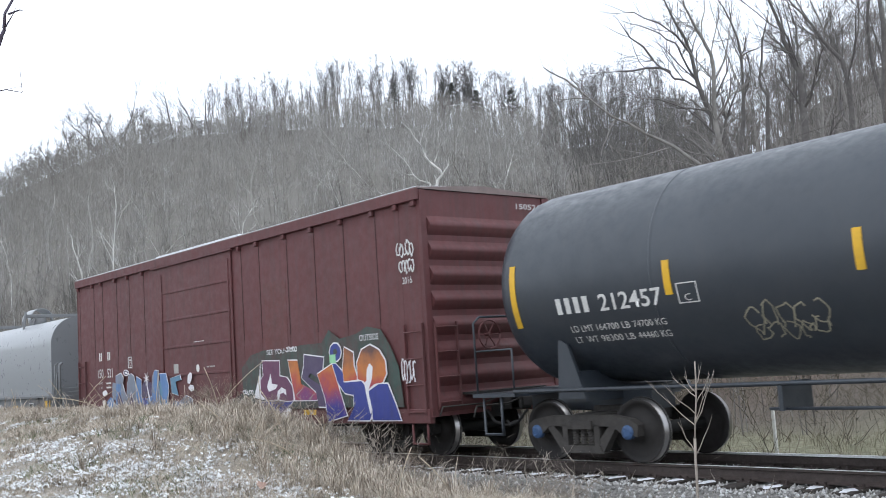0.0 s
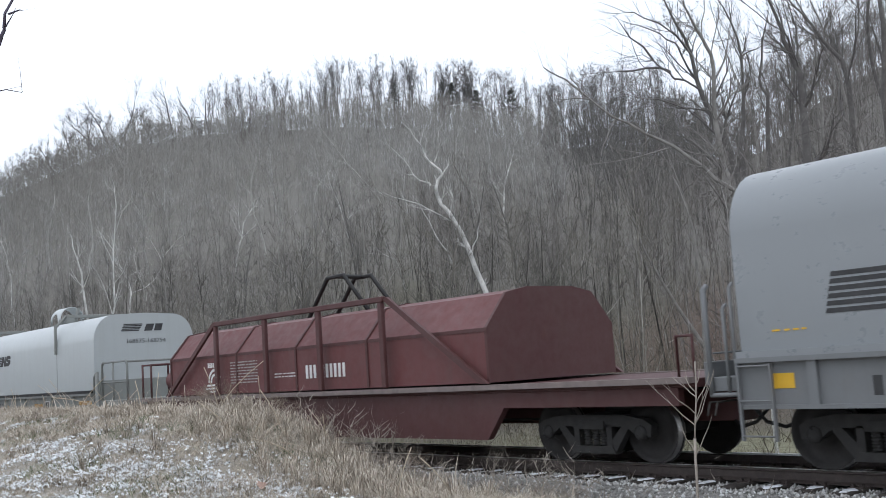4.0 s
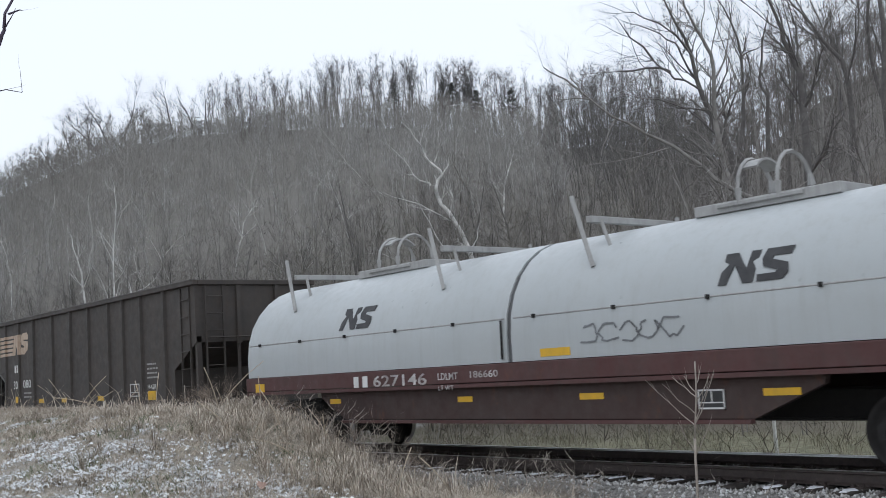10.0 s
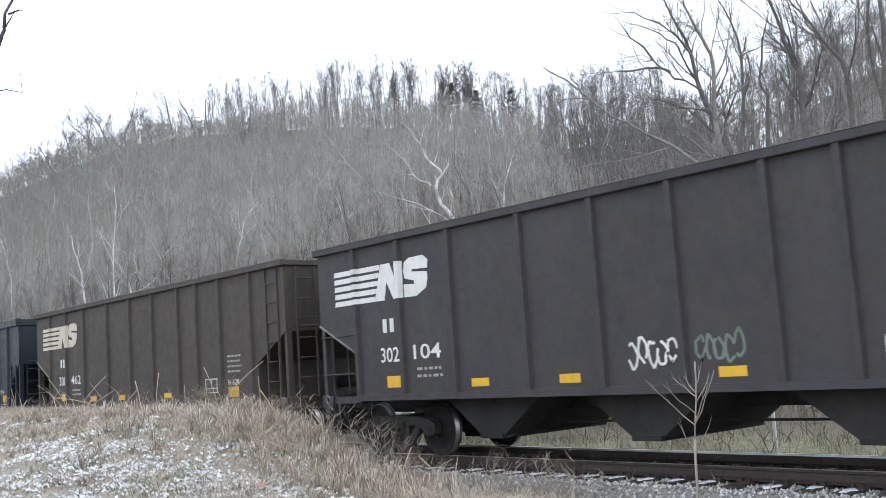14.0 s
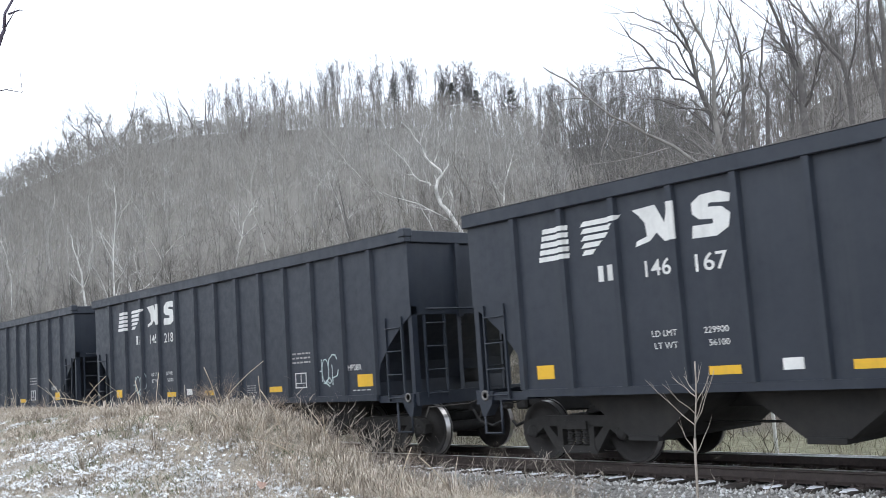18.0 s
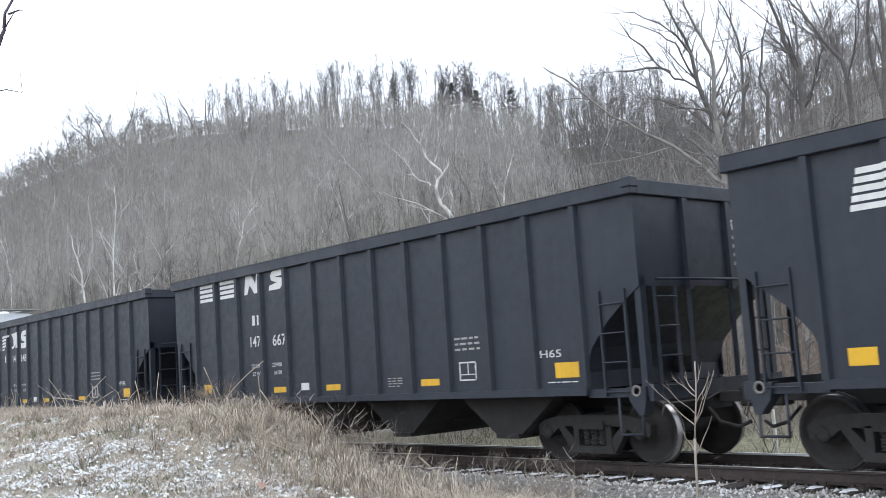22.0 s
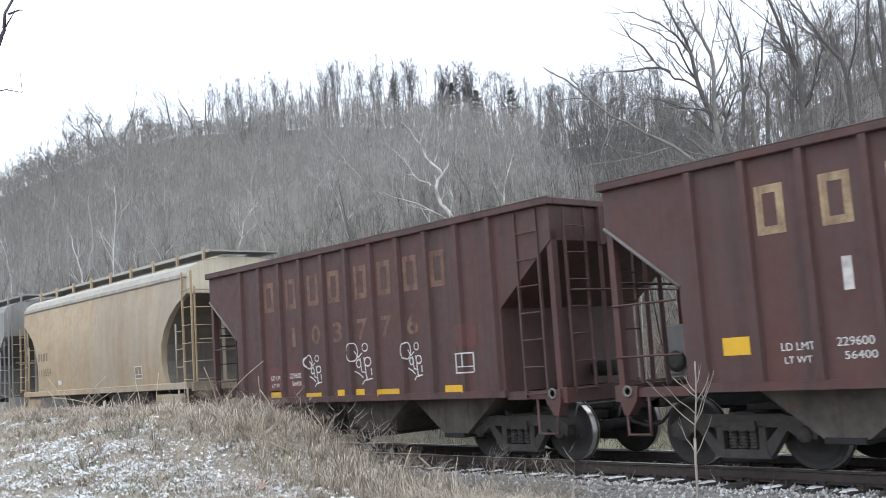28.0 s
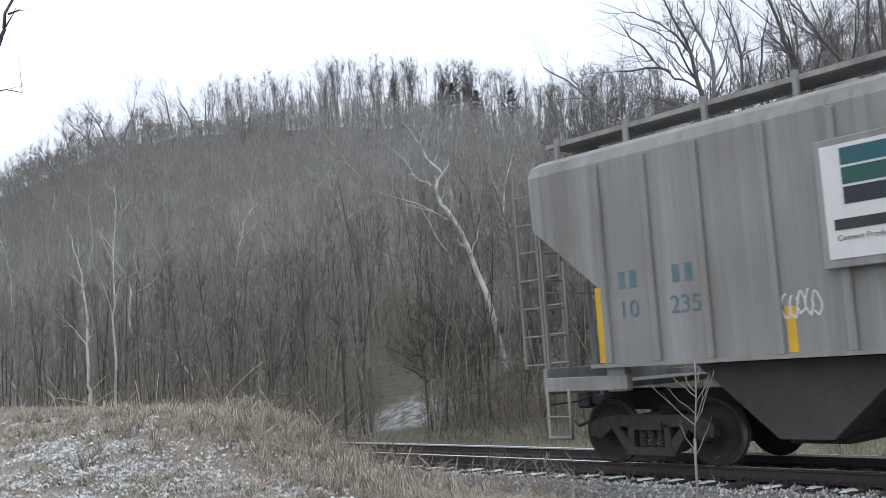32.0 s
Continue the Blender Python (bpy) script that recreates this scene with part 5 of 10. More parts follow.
def sheet(bm, x0, x1, z0, z1, slant=0.0, n=1, thick=0.005):
    """A thin painted patch, cut in n bands up its height; slant moves its top along x."""
    for k in range(n):
        f0, f1 = k / n, (k + 1) / n
        a, b = z0 + (z1 - z0) * f0, z0 + (z1 - z0) * f1
        s0, s1 = slant * f0, slant * f1
        pts = [(x0 + s0, a), (x1 + s0, a), (x1 + s1, b), (x0 + s1, b)]
        p = [bm.verts.new((x, -thick, z)) for x, z in pts]
        q = [bm.verts.new((x, 0.004, z)) for x, z in pts]
        bm.faces.new(p)
        for i in range(4):
            bm.faces.new((p[i], q[i], q[(i + 1) % 4], p[(i + 1) % 4]))
    return bm


def patch(ob, name, x0, x1, z0, z1, mat, label="", surf=SIDE, slant=0.0, n=1):
    return part(name, flat(sheet(bmesh.new(), x0, x1, z0, z1, slant, n), surf), mat, ob, label)


def shape(ob, name, pts, mat, surf=SIDE, label="", thick=0.005):
    """A painted figure with a free outline."""
    bm = bmesh.new()
    p = [bm.verts.new((x, -thick, z)) for x, z in pts]
    q = [bm.verts.new((x, 0.004, z)) for x, z in pts]
    bm.faces.new(p)
    for i in range(len(pts)):
        bm.faces.new((p[i], q[i], q[(i + 1) % len(pts)], p[(i + 1) % len(pts)]))
    bm.normal_update()
    bmesh.ops.triangulate(bm, faces=[f for f in bm.faces if len(f.verts) > 4])
    return part(name, flat(bm, surf), mat, ob, label)


def words(ob, txt, x0, x1, z0, z1, mat, surf=SIDE, name="lettering", label="", slant=0.0, bold=0.0):
    """Readable writing, fitted into its place on the near side."""
    cu = bpy.data.curves.new(name, "FONT")
    cu.body, cu.size, cu.offset, cu.shear = txt, 1.0, bold, slant
    cu.resolution_u = 3
    ho = bpy.data.objects.new(name, cu)
    me = bpy.data.meshes.new_from_object(ho)
    bpy.data.objects.remove(ho)
    co = np.zeros(len(me.vertices) * 3, dtype=np.float32)
    me.vertices.foreach_get("co", co)
    co = co.reshape(-1, 3)
    lo, hi = co.min(0), co.max(0)
    x = x0 + (co[:, 0] - lo[0]) / (hi[0] - lo[0]) * (x1 - x0)
    z = z0 + (co[:, 1] - lo[1]) / (hi[1] - lo[1]) * (z1 - z0)
    y = np.array([surf(float(v)) if callable(surf) else surf for v in z]) - 0.007
    me.vertices.foreach_set("co", np.stack([x, y, z], 1).astype(np.float32).ravel())
    me.update()
    return place(name, me, mat, ob, label)


def strokes(ob, x0, x1, z0, z1, rows, mat, surf=SIDE, seed=0, name="stencil_bar", label=""):
    """Writing too small or worn to read: rows of plain bars."""
    rng = random.Random(seed * 31 + rows)
    bm = bmesh.new()
    h = (z1 - z0) / rows
    for k in range(rows):
        x = x0
        while x < x1 - 0.03:
            w = min(rng.uniform(0.05, 0.16), x1 - x)
            sheet(bm, x, x + w, z0 + k * h + h * 0.28, z0 + k * h + h * 0.66)
            x += w + rng.uniform(0.03, 0.06)
    return part(name, flat(bm, surf), mat, ob, label)


def stencil_frame(ob, x0, x1, z0, z1, mat, surf=SIDE, fill=None):
    """A small boxed data panel."""
    if fill:
        patch(ob, "data_panel", x0, x1, z0, z1, fill, "small dark data panel", surf)
    bm = bmesh.new()
    t = 0.022
    for a, b, c, d in ((x0, x1, z0, z0 + t), (x0, x1, z1 - t, z1), (x0, x0 + t, z0, z1), (x1 - t, x1, z0, z1), (x0, x1, z0 + (z1 - z0) * 0.3, z0 + (z1 - z0) * 0.3 + t * 0.7), ((x0 + x1) / 2, (x0 + x1) / 2 + t * 0.7, z0 + (z1 - z0) * 0.3, z1)):
        sheet(bm, a, b, c, d, thick=0.008)
    return part("data_stencil", flat(bm, surf), mat, ob, "boxed data stencil")


def rail_emblem(ob, x0, x1, z0, z1, mat, surf=SIDE, slant=0.0, rows=5, stripe=0.52, taper=0.07, n0=0.45):
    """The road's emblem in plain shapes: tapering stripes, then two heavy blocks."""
    h, w = z1 - z0, x1 - x0 - slant

    def at(u, v):
        if 0.44 < u < 0.75:
            u = n0 + (u - 0.45) * (0.75 - n0) / 0.30
        return x0 + w * u + slant * v, z0 + h * v
    bm = bmesh.new()
    for k in range(rows):
        v0, v1 = k / (rows - 0.35), (k + 0.66) / (rows - 0.35)
        end = stripe - taper * (1 - v0)
        sheet(bm, x0 + slant * v0, x0 + w * end + slant * v0, z0 + h * v0, z0 + h * v1, 0.02)
    part("emblem_stripe", flat(bm, surf), mat, ob, "speed stripes of the emblem")
    shape(ob, "emblem_block", [at(*p) for p in ((0.45, 0), (0.55, 0), (0.58, 0.5), (0.645, 0), (0.742, 0), (0.748, 1), (0.69, 1), (0.68, 0.45), (0.62, 1), (0.525, 1))], mat, surf, "slanted emblem block")
    shape(ob, "emblem_block", [at(*p) for p in ((0.755, 0), (0.87, -0.01), (0.97, 0.18), (0.99, 0.43), (0.985, 0.6), (0.84, 0.66), (0.84, 0.72), (0.99, 0.69), (1.0, 0.9), (0.955, 1.05), (0.82, 1.04), (0.77, 0.94), (0.757, 0.69), (0.77, 0.5), (0.86, 0.41), (0.86, 0.32), (0.757, 0.35))],
          mat, surf, "rounded emblem block")


def marks(ob, x0, x1, z0, z1, n, mat, surf=SIDE, slant=0.0):
    """Owner's initials as plain upright bars, one for each letter."""
    w = (x1 - x0) / n
    bm = bmesh.new()
    for i in range(n):
        sheet(bm, x0 + i * w + w * 0.16, x0 + i * w + w * 0.70, z0, z1, slant)
    return part("owner_bar", flat(bm, surf), mat, ob)


def reflectors(ob, rows, h=0.12, mat=None, surf=SIDE):
    for x, z, w in rows:
        patch(ob, "reflector", x - w / 2, x + w / 2, z - (h if w > 0.3 else 0.2) / 2, z + (h if w > 0.3 else 0.2) / 2, mat or YELLOW, "yellow reflective patch", surf)


def loft(rows, top=True, bottom=True):
    """A body of level slices: rows of (z, left, right, half width)."""
    bm = bmesh.new()
    rings = [[bm.verts.new(c) for c in ((a, -y, z), (b, -y, z), (b, y, z), (a, y, z))] for z, a, b, y in rows]
    for p, q in zip(rings, rings[1:]):
        for i in range(4):
            bm.faces.new((p[i], p[(i + 1) % 4], q[(i + 1) % 4], q[i]))
    if bottom:
        bm.faces.new(rings[0][::-1])
    if top:
        bm.faces.new(rings[-1])
    return bm


def belly(ob, a, b):
    """The deep centre beam between the trucks of a coil car, with its cross bearers."""
    for y in (-0.62, 0.62):
        beam = prism(bmesh.new(), [(a, 0.84), (a + 0.55, 0.40), (b - 0.55, 0.40), (b, 0.84)], y - 0.05, y + 0.05)
        part("belly_beam", beam, UNDER, ob, "deep black fish-bellied centre beam")
    n = max(2, int((b - a) / 1.3))
    for k in range(n):
        x = a + 0.7 + (b - a - 1.4) * k / (n - 1)
        part("cross_bearer", boxes((x - 0.05, x + 0.05, -1.40, 1.40, 0.60, 0.80)), UNDER, ob)
    part("brake_reservoir", lathe([(a + 1.0, 0.03), (a + 1.04, 0.19), (a + 1.9, 0.19), (a + 1.94, 0.03)], 16, "x"), UNDER, ob).matrix_basis = pose(0, -0.95, 0.62)


def underframe(ob, a, b, z0=0.72, z1=1.02, mat=None):
    part("centre_sill", boxes((a + 0.2, b - 0.2, -0.25, 0.25, z0, z1), bev=0.01), mat or UNDER, ob)
    part("brake_rod", tube(bmesh.new(), [(a + 2.4, -0.45, 0.55), (b - 2.4, -0.45, 0.60)], 0.018), UNDER, ob)


# ---- open-top hoppers ----
PALE_EDGE = paint("worn_pale_grey", (0.17, 0.165, 0.16), 0.7, (0.07, 0.06, 0.055), 0.5, 0.1)
def open_hopper(left, right, mat, trim, label, ribs, cut, chord, bays, dusty, soft_cut=False, top=3.88, end_posts=(-0.5, 0.55), truck_in=1.5, name="open_hopper_car"):
    """cut: (height of the notch at the end, how far it reaches in, height there)."""
    ob, a, b = car(name, left, right, label, "railcar")
    z_end, inset, z_in = cut
    rows = [(1.10, a + inset, b - inset, 1.6), (z_in, a + inset, b - inset, 1.6)]
    if soft_cut:
        for k in (0.3, 0.6, 0.85):
            rows.append((z_in + (z_end - z_in) * k, a + inset * (1 - k ** 1.7), b - inset * (1 - k ** 1.7), 1.6))
    rows += [(z_end, a, b, 1.6), (top, a, b, 1.6)]
    part("body", loft(rows, top=False), mat, ob)
    inner = [(z, p + 0.05, q - 0.05, y - 0.05) for z, p, q, y in rows[1:]]
    bm = loft(inner, top=False)
    bmesh.ops.reverse_faces(bm, faces=bm.faces)
    part("inner_lining", bm, trim, ob, "dark dusty hopper inside")
    # top chord as four butted beams
    t0 = top - chord
    part("top_chord", boxes((a - 0.06, b + 0.06, -1.68, -1.545, t0, top + 0.02), (a - 0.06, b + 0.06, 1.545, 1.68, t0, top + 0.02),
                            (a - 0.06, a + 0.05, -1.545, 1.545, t0, top + 0.018), (b - 0.05, b + 0.06, -1.545, 1.545, t0, top + 0.018), bev=0.012), mat, ob)
    part("chord_cap", boxes((a - 0.06, b + 0.06, -1.682, -1.60, top + 0.021, top + 0.030)), PALE_EDGE, ob, "pale dusty top edge")
    part("side_sill", boxes((a + inset - 0.02, b - inset + 0.02, -1.655, -1.55, 1.02, 1.13), (a + inset - 0.02, b - inset + 0.02, 1.55, 1.655, 1.02, 1.13)), mat, ob)
    rib = bmesh.new()
    prism(rib, [(-0.07, 0.0), (-0.045, -0.065), (0.045, -0.065), (0.07, 0.0)], 0, 1, "x")
    for v in rib.verts:
        v.co = Vector((v.co.y, v.co.z, v.co.x))
    key = "rib_%.2f_%s" % (t0, mat.name)
    if key not in SHARED:
        me = bpy.data.meshes.new("rib")
        for v in rib.verts:
            v.co.z = 1.13 if v.co.z < 0.5 else t0
        bmesh.ops.recalc_face_normals(rib, faces=rib.faces)
        rib.to_mesh(me)
        me.materials.append(mat)
        SHARED[key] = me
    rib.free()
    for x in ribs:
        for y, turn in ((-1.6, 0), (1.6, 180)):
            place("side_rib", SHARED[key], None, ob, at=pose(a + x, y, 0, 0, 0, turn))
    for way, e in ((-1, a), (1, b)):
        part("end_sill", boxes((min(e, e - way * inset), max(e, e - way * inset), -1.58, -1.40, 0.98, 1.10), (min(e, e - way * inset), max(e, e - way * inset), 1.40, 1.58, 0.98, 1.10),
                               (min(e, e + way * 0.08), max(e, e + way * 0.08), -1.58, 1.58, 0.92, 1.14)), mat, ob)
        for y in (-1.52, 1.52):
            part("corner_post", boxes((min(e, e - way * 0.10), max(e, e - way * 0.10), y - 0.06, y + 0.06, 1.10, z_end + 0.15)), mat, ob)
        for y in end_posts:
            part("end_post", boxes((min(e - way * 0.0, e + way * 0.07), max(e, e + way * 0.07), y - 0.05, y + 0.05, z_end - 0.05, t0)), mat, ob)
            slope = bmesh.new()
            tube(slope, [(e, y, z_end + 0.1), (e - way * 0.02, y, 1.1)], 0.045, 4)
            part("end_strut", slope, mat, ob)
        if way > 0 or soft_cut:
            ladder(ob, mat, pose(e - way * 0.48, -1.62, 0), 0.42, 1.0, 2.45 if soft_cut else top - 0.12, 0.40)
        else:
            for z in (1.52, 2.22):
                bars_of(ob, "grab_iron", [(e, -1.60, z), (e + 1.08, -1.60, z)], 0.014, mat)
            bars_of(ob, "notch_edge", [(e - 0.02, -1.60, z_end), (e + inset, -1.60, z_in)], 0.025, PALE_EDGE, "worn pale edge bar")
            part("brake_reservoir", boxes((e + 0.38, e + 0.92, -0.95, -0.55, 1.22, 1.92), (e + 0.98, e + 1.08, -1.0, -0.5, 1.15, 1.85), bev=0.03), PALE_EDGE, ob, "dusty pale grey brake equipment box")
            part("brake_valve", lathe([(-1.02, 0.05), (-1.04, 0.13), (-1.10, 0.15), (-1.14, 0.08)], 14), TRUCK, ob).matrix_basis = pose(e + 0.62, 0, 1.42)
        pad = prism(bmesh.new(), [(e - way * 0.02, 1.12), (e - way * 0.34, 1.12), (e - way * 0.30, 0.92), (e - way * 0.16, 0.74), (e - way * 0.08, 0.74), (e - way * 0.03, 0.92)], -1.62, -1.44)
        part("jacking_pad", pad, mat, ob)
        part("towing_ring", lathe([(-1.625, 0.045), (-1.64, 0.06), (-1.64, 0.075), (-1.625, 0.085)], 16), PALE_EDGE, ob).matrix_basis = pose(e - way * 0.17, 0, 1.06)
        ladder(ob, mat, pose(e + way * 0.09, -1.15, 0, 0, 0, 90), 0.42, 1.05, 2.45 if soft_cut else top - 0.12, 0.40)
        bars_of(ob, "grab_iron", [(e + way * 0.06, -1.3, 2.55), (e + way * 0.12, -1.3, 2.55), (e + way * 0.12, 1.2, 2.55), (e + way * 0.06, 1.2, 2.55)], 0.014, mat)
        bars_of(ob, "sill_step", [(e - way * 0.12, -1.60, 0.98), (e - way * 0.12, -1.60, 0.48), (e - way * 0.50, -1.60, 0.48), (e - way * 0.50, -1.60, 0.98)], 0.018, mat)
        coupler(ob, e, way)
    # slope-sided bottom pockets
    for x in bays:
        bm = bmesh.new()
        prism(bm, [(a + x - 1.15, 1.06), (a + x - 0.28, 0.42), (a + x + 0.28, 0.42), (a + x + 1.15, 1.06)], -1.22, 1.22)
        part("discharge_pocket", bm, trim, ob)
        part("outlet_door", boxes((a + x - 0.26, a + x + 0.26, -1.26, 1.26, 0.36, 0.44), bev=0.01), UNDER, ob)
    underframe(ob, a, b, 0.75, 1.05)
    part("brake_cylinder", lathe([(b - 1.15, 0.02), (b - 1.15, 0.13), (b - 0.7, 0.13), (b - 0.7, 0.02)], 14, "x"), UNDER, ob).matrix_basis = pose(0, 0.5, 1.35)
    trucks(ob, (a + truck_in, b - truck_in), dusty)
    return ob, a, b


BLACK = paint("hopper_black", (0.013, 0.018, 0.029), 0.44, (0.027, 0.032, 0.041), 0.35, 0.0, 0.35, 0.45, None, 0.45, (((0.030, 0.035, 0.043), 5.0, 0.4),), 0.12)
BLACK_WARM = paint("hopper_sooty_brown", (0.046, 0.040, 0.036), 0.65, (0.075, 0.055, 0.042), 0.55, 0.12, 0.35, 0.4)
BLACK_DARK = paint("hopper_sooty_black", (0.034, 0.032, 0.035), 0.62, (0.06, 0.05, 0.045), 0.4, 0.08, 0.3, 0.4)
MAROON = paint("hopper_maroon", (0.080, 0.034, 0.031), 0.6, (0.060, 0.049, 0.046), 0.65, 0.3, 0.6, 0.5, None, 0.5, (((0.11, 0.034, 0.024), 1.6, 0.55), ((0.035, 0.024, 0.022), 4.0, 0.6), ((0.085, 0.050, 0.042), 7.0, 0.4)), 0.3)
SOOT = paint("coal_soot", (0.023, 0.022, 0.022), 0.9, (0.05, 0.045, 0.04), 0.6)
SOOT_SNOW = paint("soot_and_old_snow", (0.12, 0.105, 0.09), 0.9, (0.035, 0.03, 0.028), 0.9, 0.5, 0.7)

DIM = paint("lettering_dim", (0.40, 0.39, 0.37), 0.7, (0.1, 0.09, 0.085), 0.6)
RIBS_A = [1.2, 2.5, 3.85, 5.5, 6.95, 8.3, 9.7, 10.65, 11.75, 13.1]
RIBS_B = [1.05 + 0.975 * i for i in range(13)]
RIBS_S = [1.45 + 0.78 * i for i in range(11)]


def hopper_a(left, right, number, mat, ink, tan, seed):
    ob, a, b = open_hopper(left, right, mat, SOOT, "sooty steel coal hopper car with vertical side ribs, rolling", RIBS_A, (2.45, 1.15, 1.86), 0.10, (4.2, 7.3, 10.6), True)
    ON_RIBS[:] = [a + x for x in RIBS_A]
    rail_emblem(ob, a + 0.53, a + 3.30, 2.77, 3.41, ink)
    ON_RIBS.clear()
    marks(ob, a + 1.93, a + 2.33, 2.20, 2.44, 2, LETTER)
    words(ob, number[:3], a + 1.86, a + 2.38, 1.68, 1.94, LETTER, bold=0.01)
    words(ob, number[3:], a + 2.78, a + 3.50, 1.70, 1.95, LETTER, bold=0.01)
    strokes(ob, a + 2.85, a + 3.5, 1.36, 1.60, 2, DIM, seed=seed)
    reflectors(ob, [(a + 4.4, 1.27, 0.4), (a + 6.3, 1.27, 0.4), (a + 9.0, 1.27, 0.4)], 0.13)
    patch(ob, "reflector", a + 2.0, a + 2.42, 1.24, 1.44, YELLOW, "yellow reflective patch", slant=0)
    stencil_frame(ob, a + 10.95, a + 11.5, 1.28, 1.60, LETTER)
    strokes(ob, a + 12.0, a + 12.6, 1.68, 2.12, 4, DIM, seed=seed + 1)
    words(ob, "H-62R", a + 12.02, a + 12.5, 1.44, 1.56, LETTER)
    if tan:
        patch(ob, "reflector", a + 12.0, a + 12.45, 1.18, 1.40, YELLOW)
    else:
        patch(ob, "reflector", a + 12.66, a + 12.74, 1.42, 1.86, YELLOW), patch(ob, "reflector", a + 12.80, a + 12.88, 1.42, 1.86, YELLOW)
        tag_squiggle(ob, a + 7.4, a + 8.2, 1.35, 1.75, LETTER, 3), tag_squiggle(ob, a + 8.5, a + 9.2, 1.40, 1.78, GREEN_PAINT, 4)
    end_number(ob, b, number)


def end_number(ob, b, number, z=3.0, mat=None):
    """The car's number on its front end."""
    cu = words(ob, number, -0.45, 0.45, z, z + 0.16, mat or LETTER, 0.0)
    cu.matrix_basis = pose(b + 0.012, 0.95, 0, 0, 0, 90)


def tag_squiggle(ob, x0, x1, z0, z1, mat, seed, surf=SIDE, r=0.02):
    """A sprayed scrawl: looping thin strokes."""
    rng = random.Random(seed)
    bm = bmesh.new()
    w, h = x1 - x0, z1 - z0
    n = 5
    for k in range(n):
        cx, cz = x0 + w * (k + 0.5) / n, z0 + h * rng.uniform(0.4, 0.6)
        pts = []
        ph = rng.uniform(0, 6.28)
        for i in range(11):
            t = i / 10 * rng.uniform(4.2, 6.0) + ph
            pts.append((cx + math.cos(t) * w / n * rng.uniform(0.35, 0.65), cz + math.sin(t) * h * rng.uniform(0.32, 0.5)))
        for (xa, za), (xb, zb) in zip(pts, pts[1:]):
            d = Vector((xb - xa, zb - za))
            if d.length < 1e-4:
                continue
            nn = Vector((-d.y, d.x)).normalized() * r
            q = [(xa + nn.x, za + nn.y), (xb + nn.x, zb + nn.y), (xb - nn.x, zb - nn.y), (xa - nn.x, za - nn.y)]
            bm.faces.new([bm.verts.new((px, -0.006 - 0.0001 * k, pz)) for px, pz in q])
    return part("sprayed_tag", flat(bm, surf), mat, ob, "scrawled spray-paint tag")


def ring(cx, cz, rx, rz, n=14):
    return [(cx + rx * math.cos(2 * math.pi * k / n), cz + rz * math.sin(2 * math.pi * k / n)) for k in range(n + 1)]


FIGURE = [ring(0.22, 0.76, 0.20, 0.21), ring(0.74, 0.85, 0.12, 0.09), [(0.27, 0.78), (0.43, 0.63), (0.60, 0.72)], ring(0.44, 0.49, 0.10, 0.09),
            [(0.51, 0.60), (0.56, 0.30), (0.72, 0.28), (0.80, 0.10)], [(0.68, 0.62), (0.72, 0.40), (0.76, 0.12)], ring(0.83, 0.52, 0.14, 0.10),
            [(0.25, 0.32), (0.45, 0.26), (0.60, 0.17)], [(0.57, 0.02), (0.66, 0.10), (1.0, 0.14)], [(0.97, 0.36), (0.98, 0.22)]]
LOOPS = [[(0.14, 0.84), (0.15, 0.18)], ring(0.32, 0.49, 0.17, 0.36, 18), [(0.02, 0.49), (0.14, 0.49)], [(0.48, 0.64), (0.53, 0.84), (0.70, 0.97), (0.85, 0.95), (0.93, 0.82)],
         [(0.97, 0.50), (0.91, 0.33), (0.78, 0.29), (0.66, 0.28)], [(0.67, 0.66), (0.68, 0.06)], [(0.33, 0.17), (0.52, 0.28), (0.62, 0.18), (0.54, 0.10), (0.40, 0.18)], [(0.22, 0.12), (0.38, 0.10), (0.52, 0.02)]]


def tag_figure(ob, x0, x1, z0, z1, mat, r=0.011, surf=SIDE, runs=()):
    """A sprayed figure of rings and crossing strokes, each ring and stroke in one pass."""
    bm = bmesh.new()
    for k, run in enumerate(runs or FIGURE):
        pts = [(x0 + (x1 - x0) * u, z0 + (z1 - z0) * v) for u, v in run]
        for (xa, za), (xb, zb) in zip(pts, pts[1:]):
            d = Vector((xb - xa, zb - za)).normalized()
            nn, d = Vector((-d.y, d.x)) * r, d * r * 0.6
            q = [(xa + nn.x - d.x, za + nn.y - d.y), (xb + nn.x + d.x, zb + nn.y + d.y), (xb - nn.x + d.x, zb - nn.y + d.y), (xa - nn.x - d.x, za - nn.y - d.y)]
            bm.faces.new([bm.verts.new((px, -0.007 - 0.0002 * k, pz)) for px, pz in q])
    return part("sprayed_tag", flat(bm, surf), mat, ob, "scrawled white spray-paint figure of rings and strokes")


GREEN_PAINT = paint("spray_grey_green", (0.16, 0.20, 0.17), 0.6, grime=0.3)
TEAL_PAINT = paint("spray_pale_teal", (0.52, 0.62, 0.60), 0.6, grime=0.2)


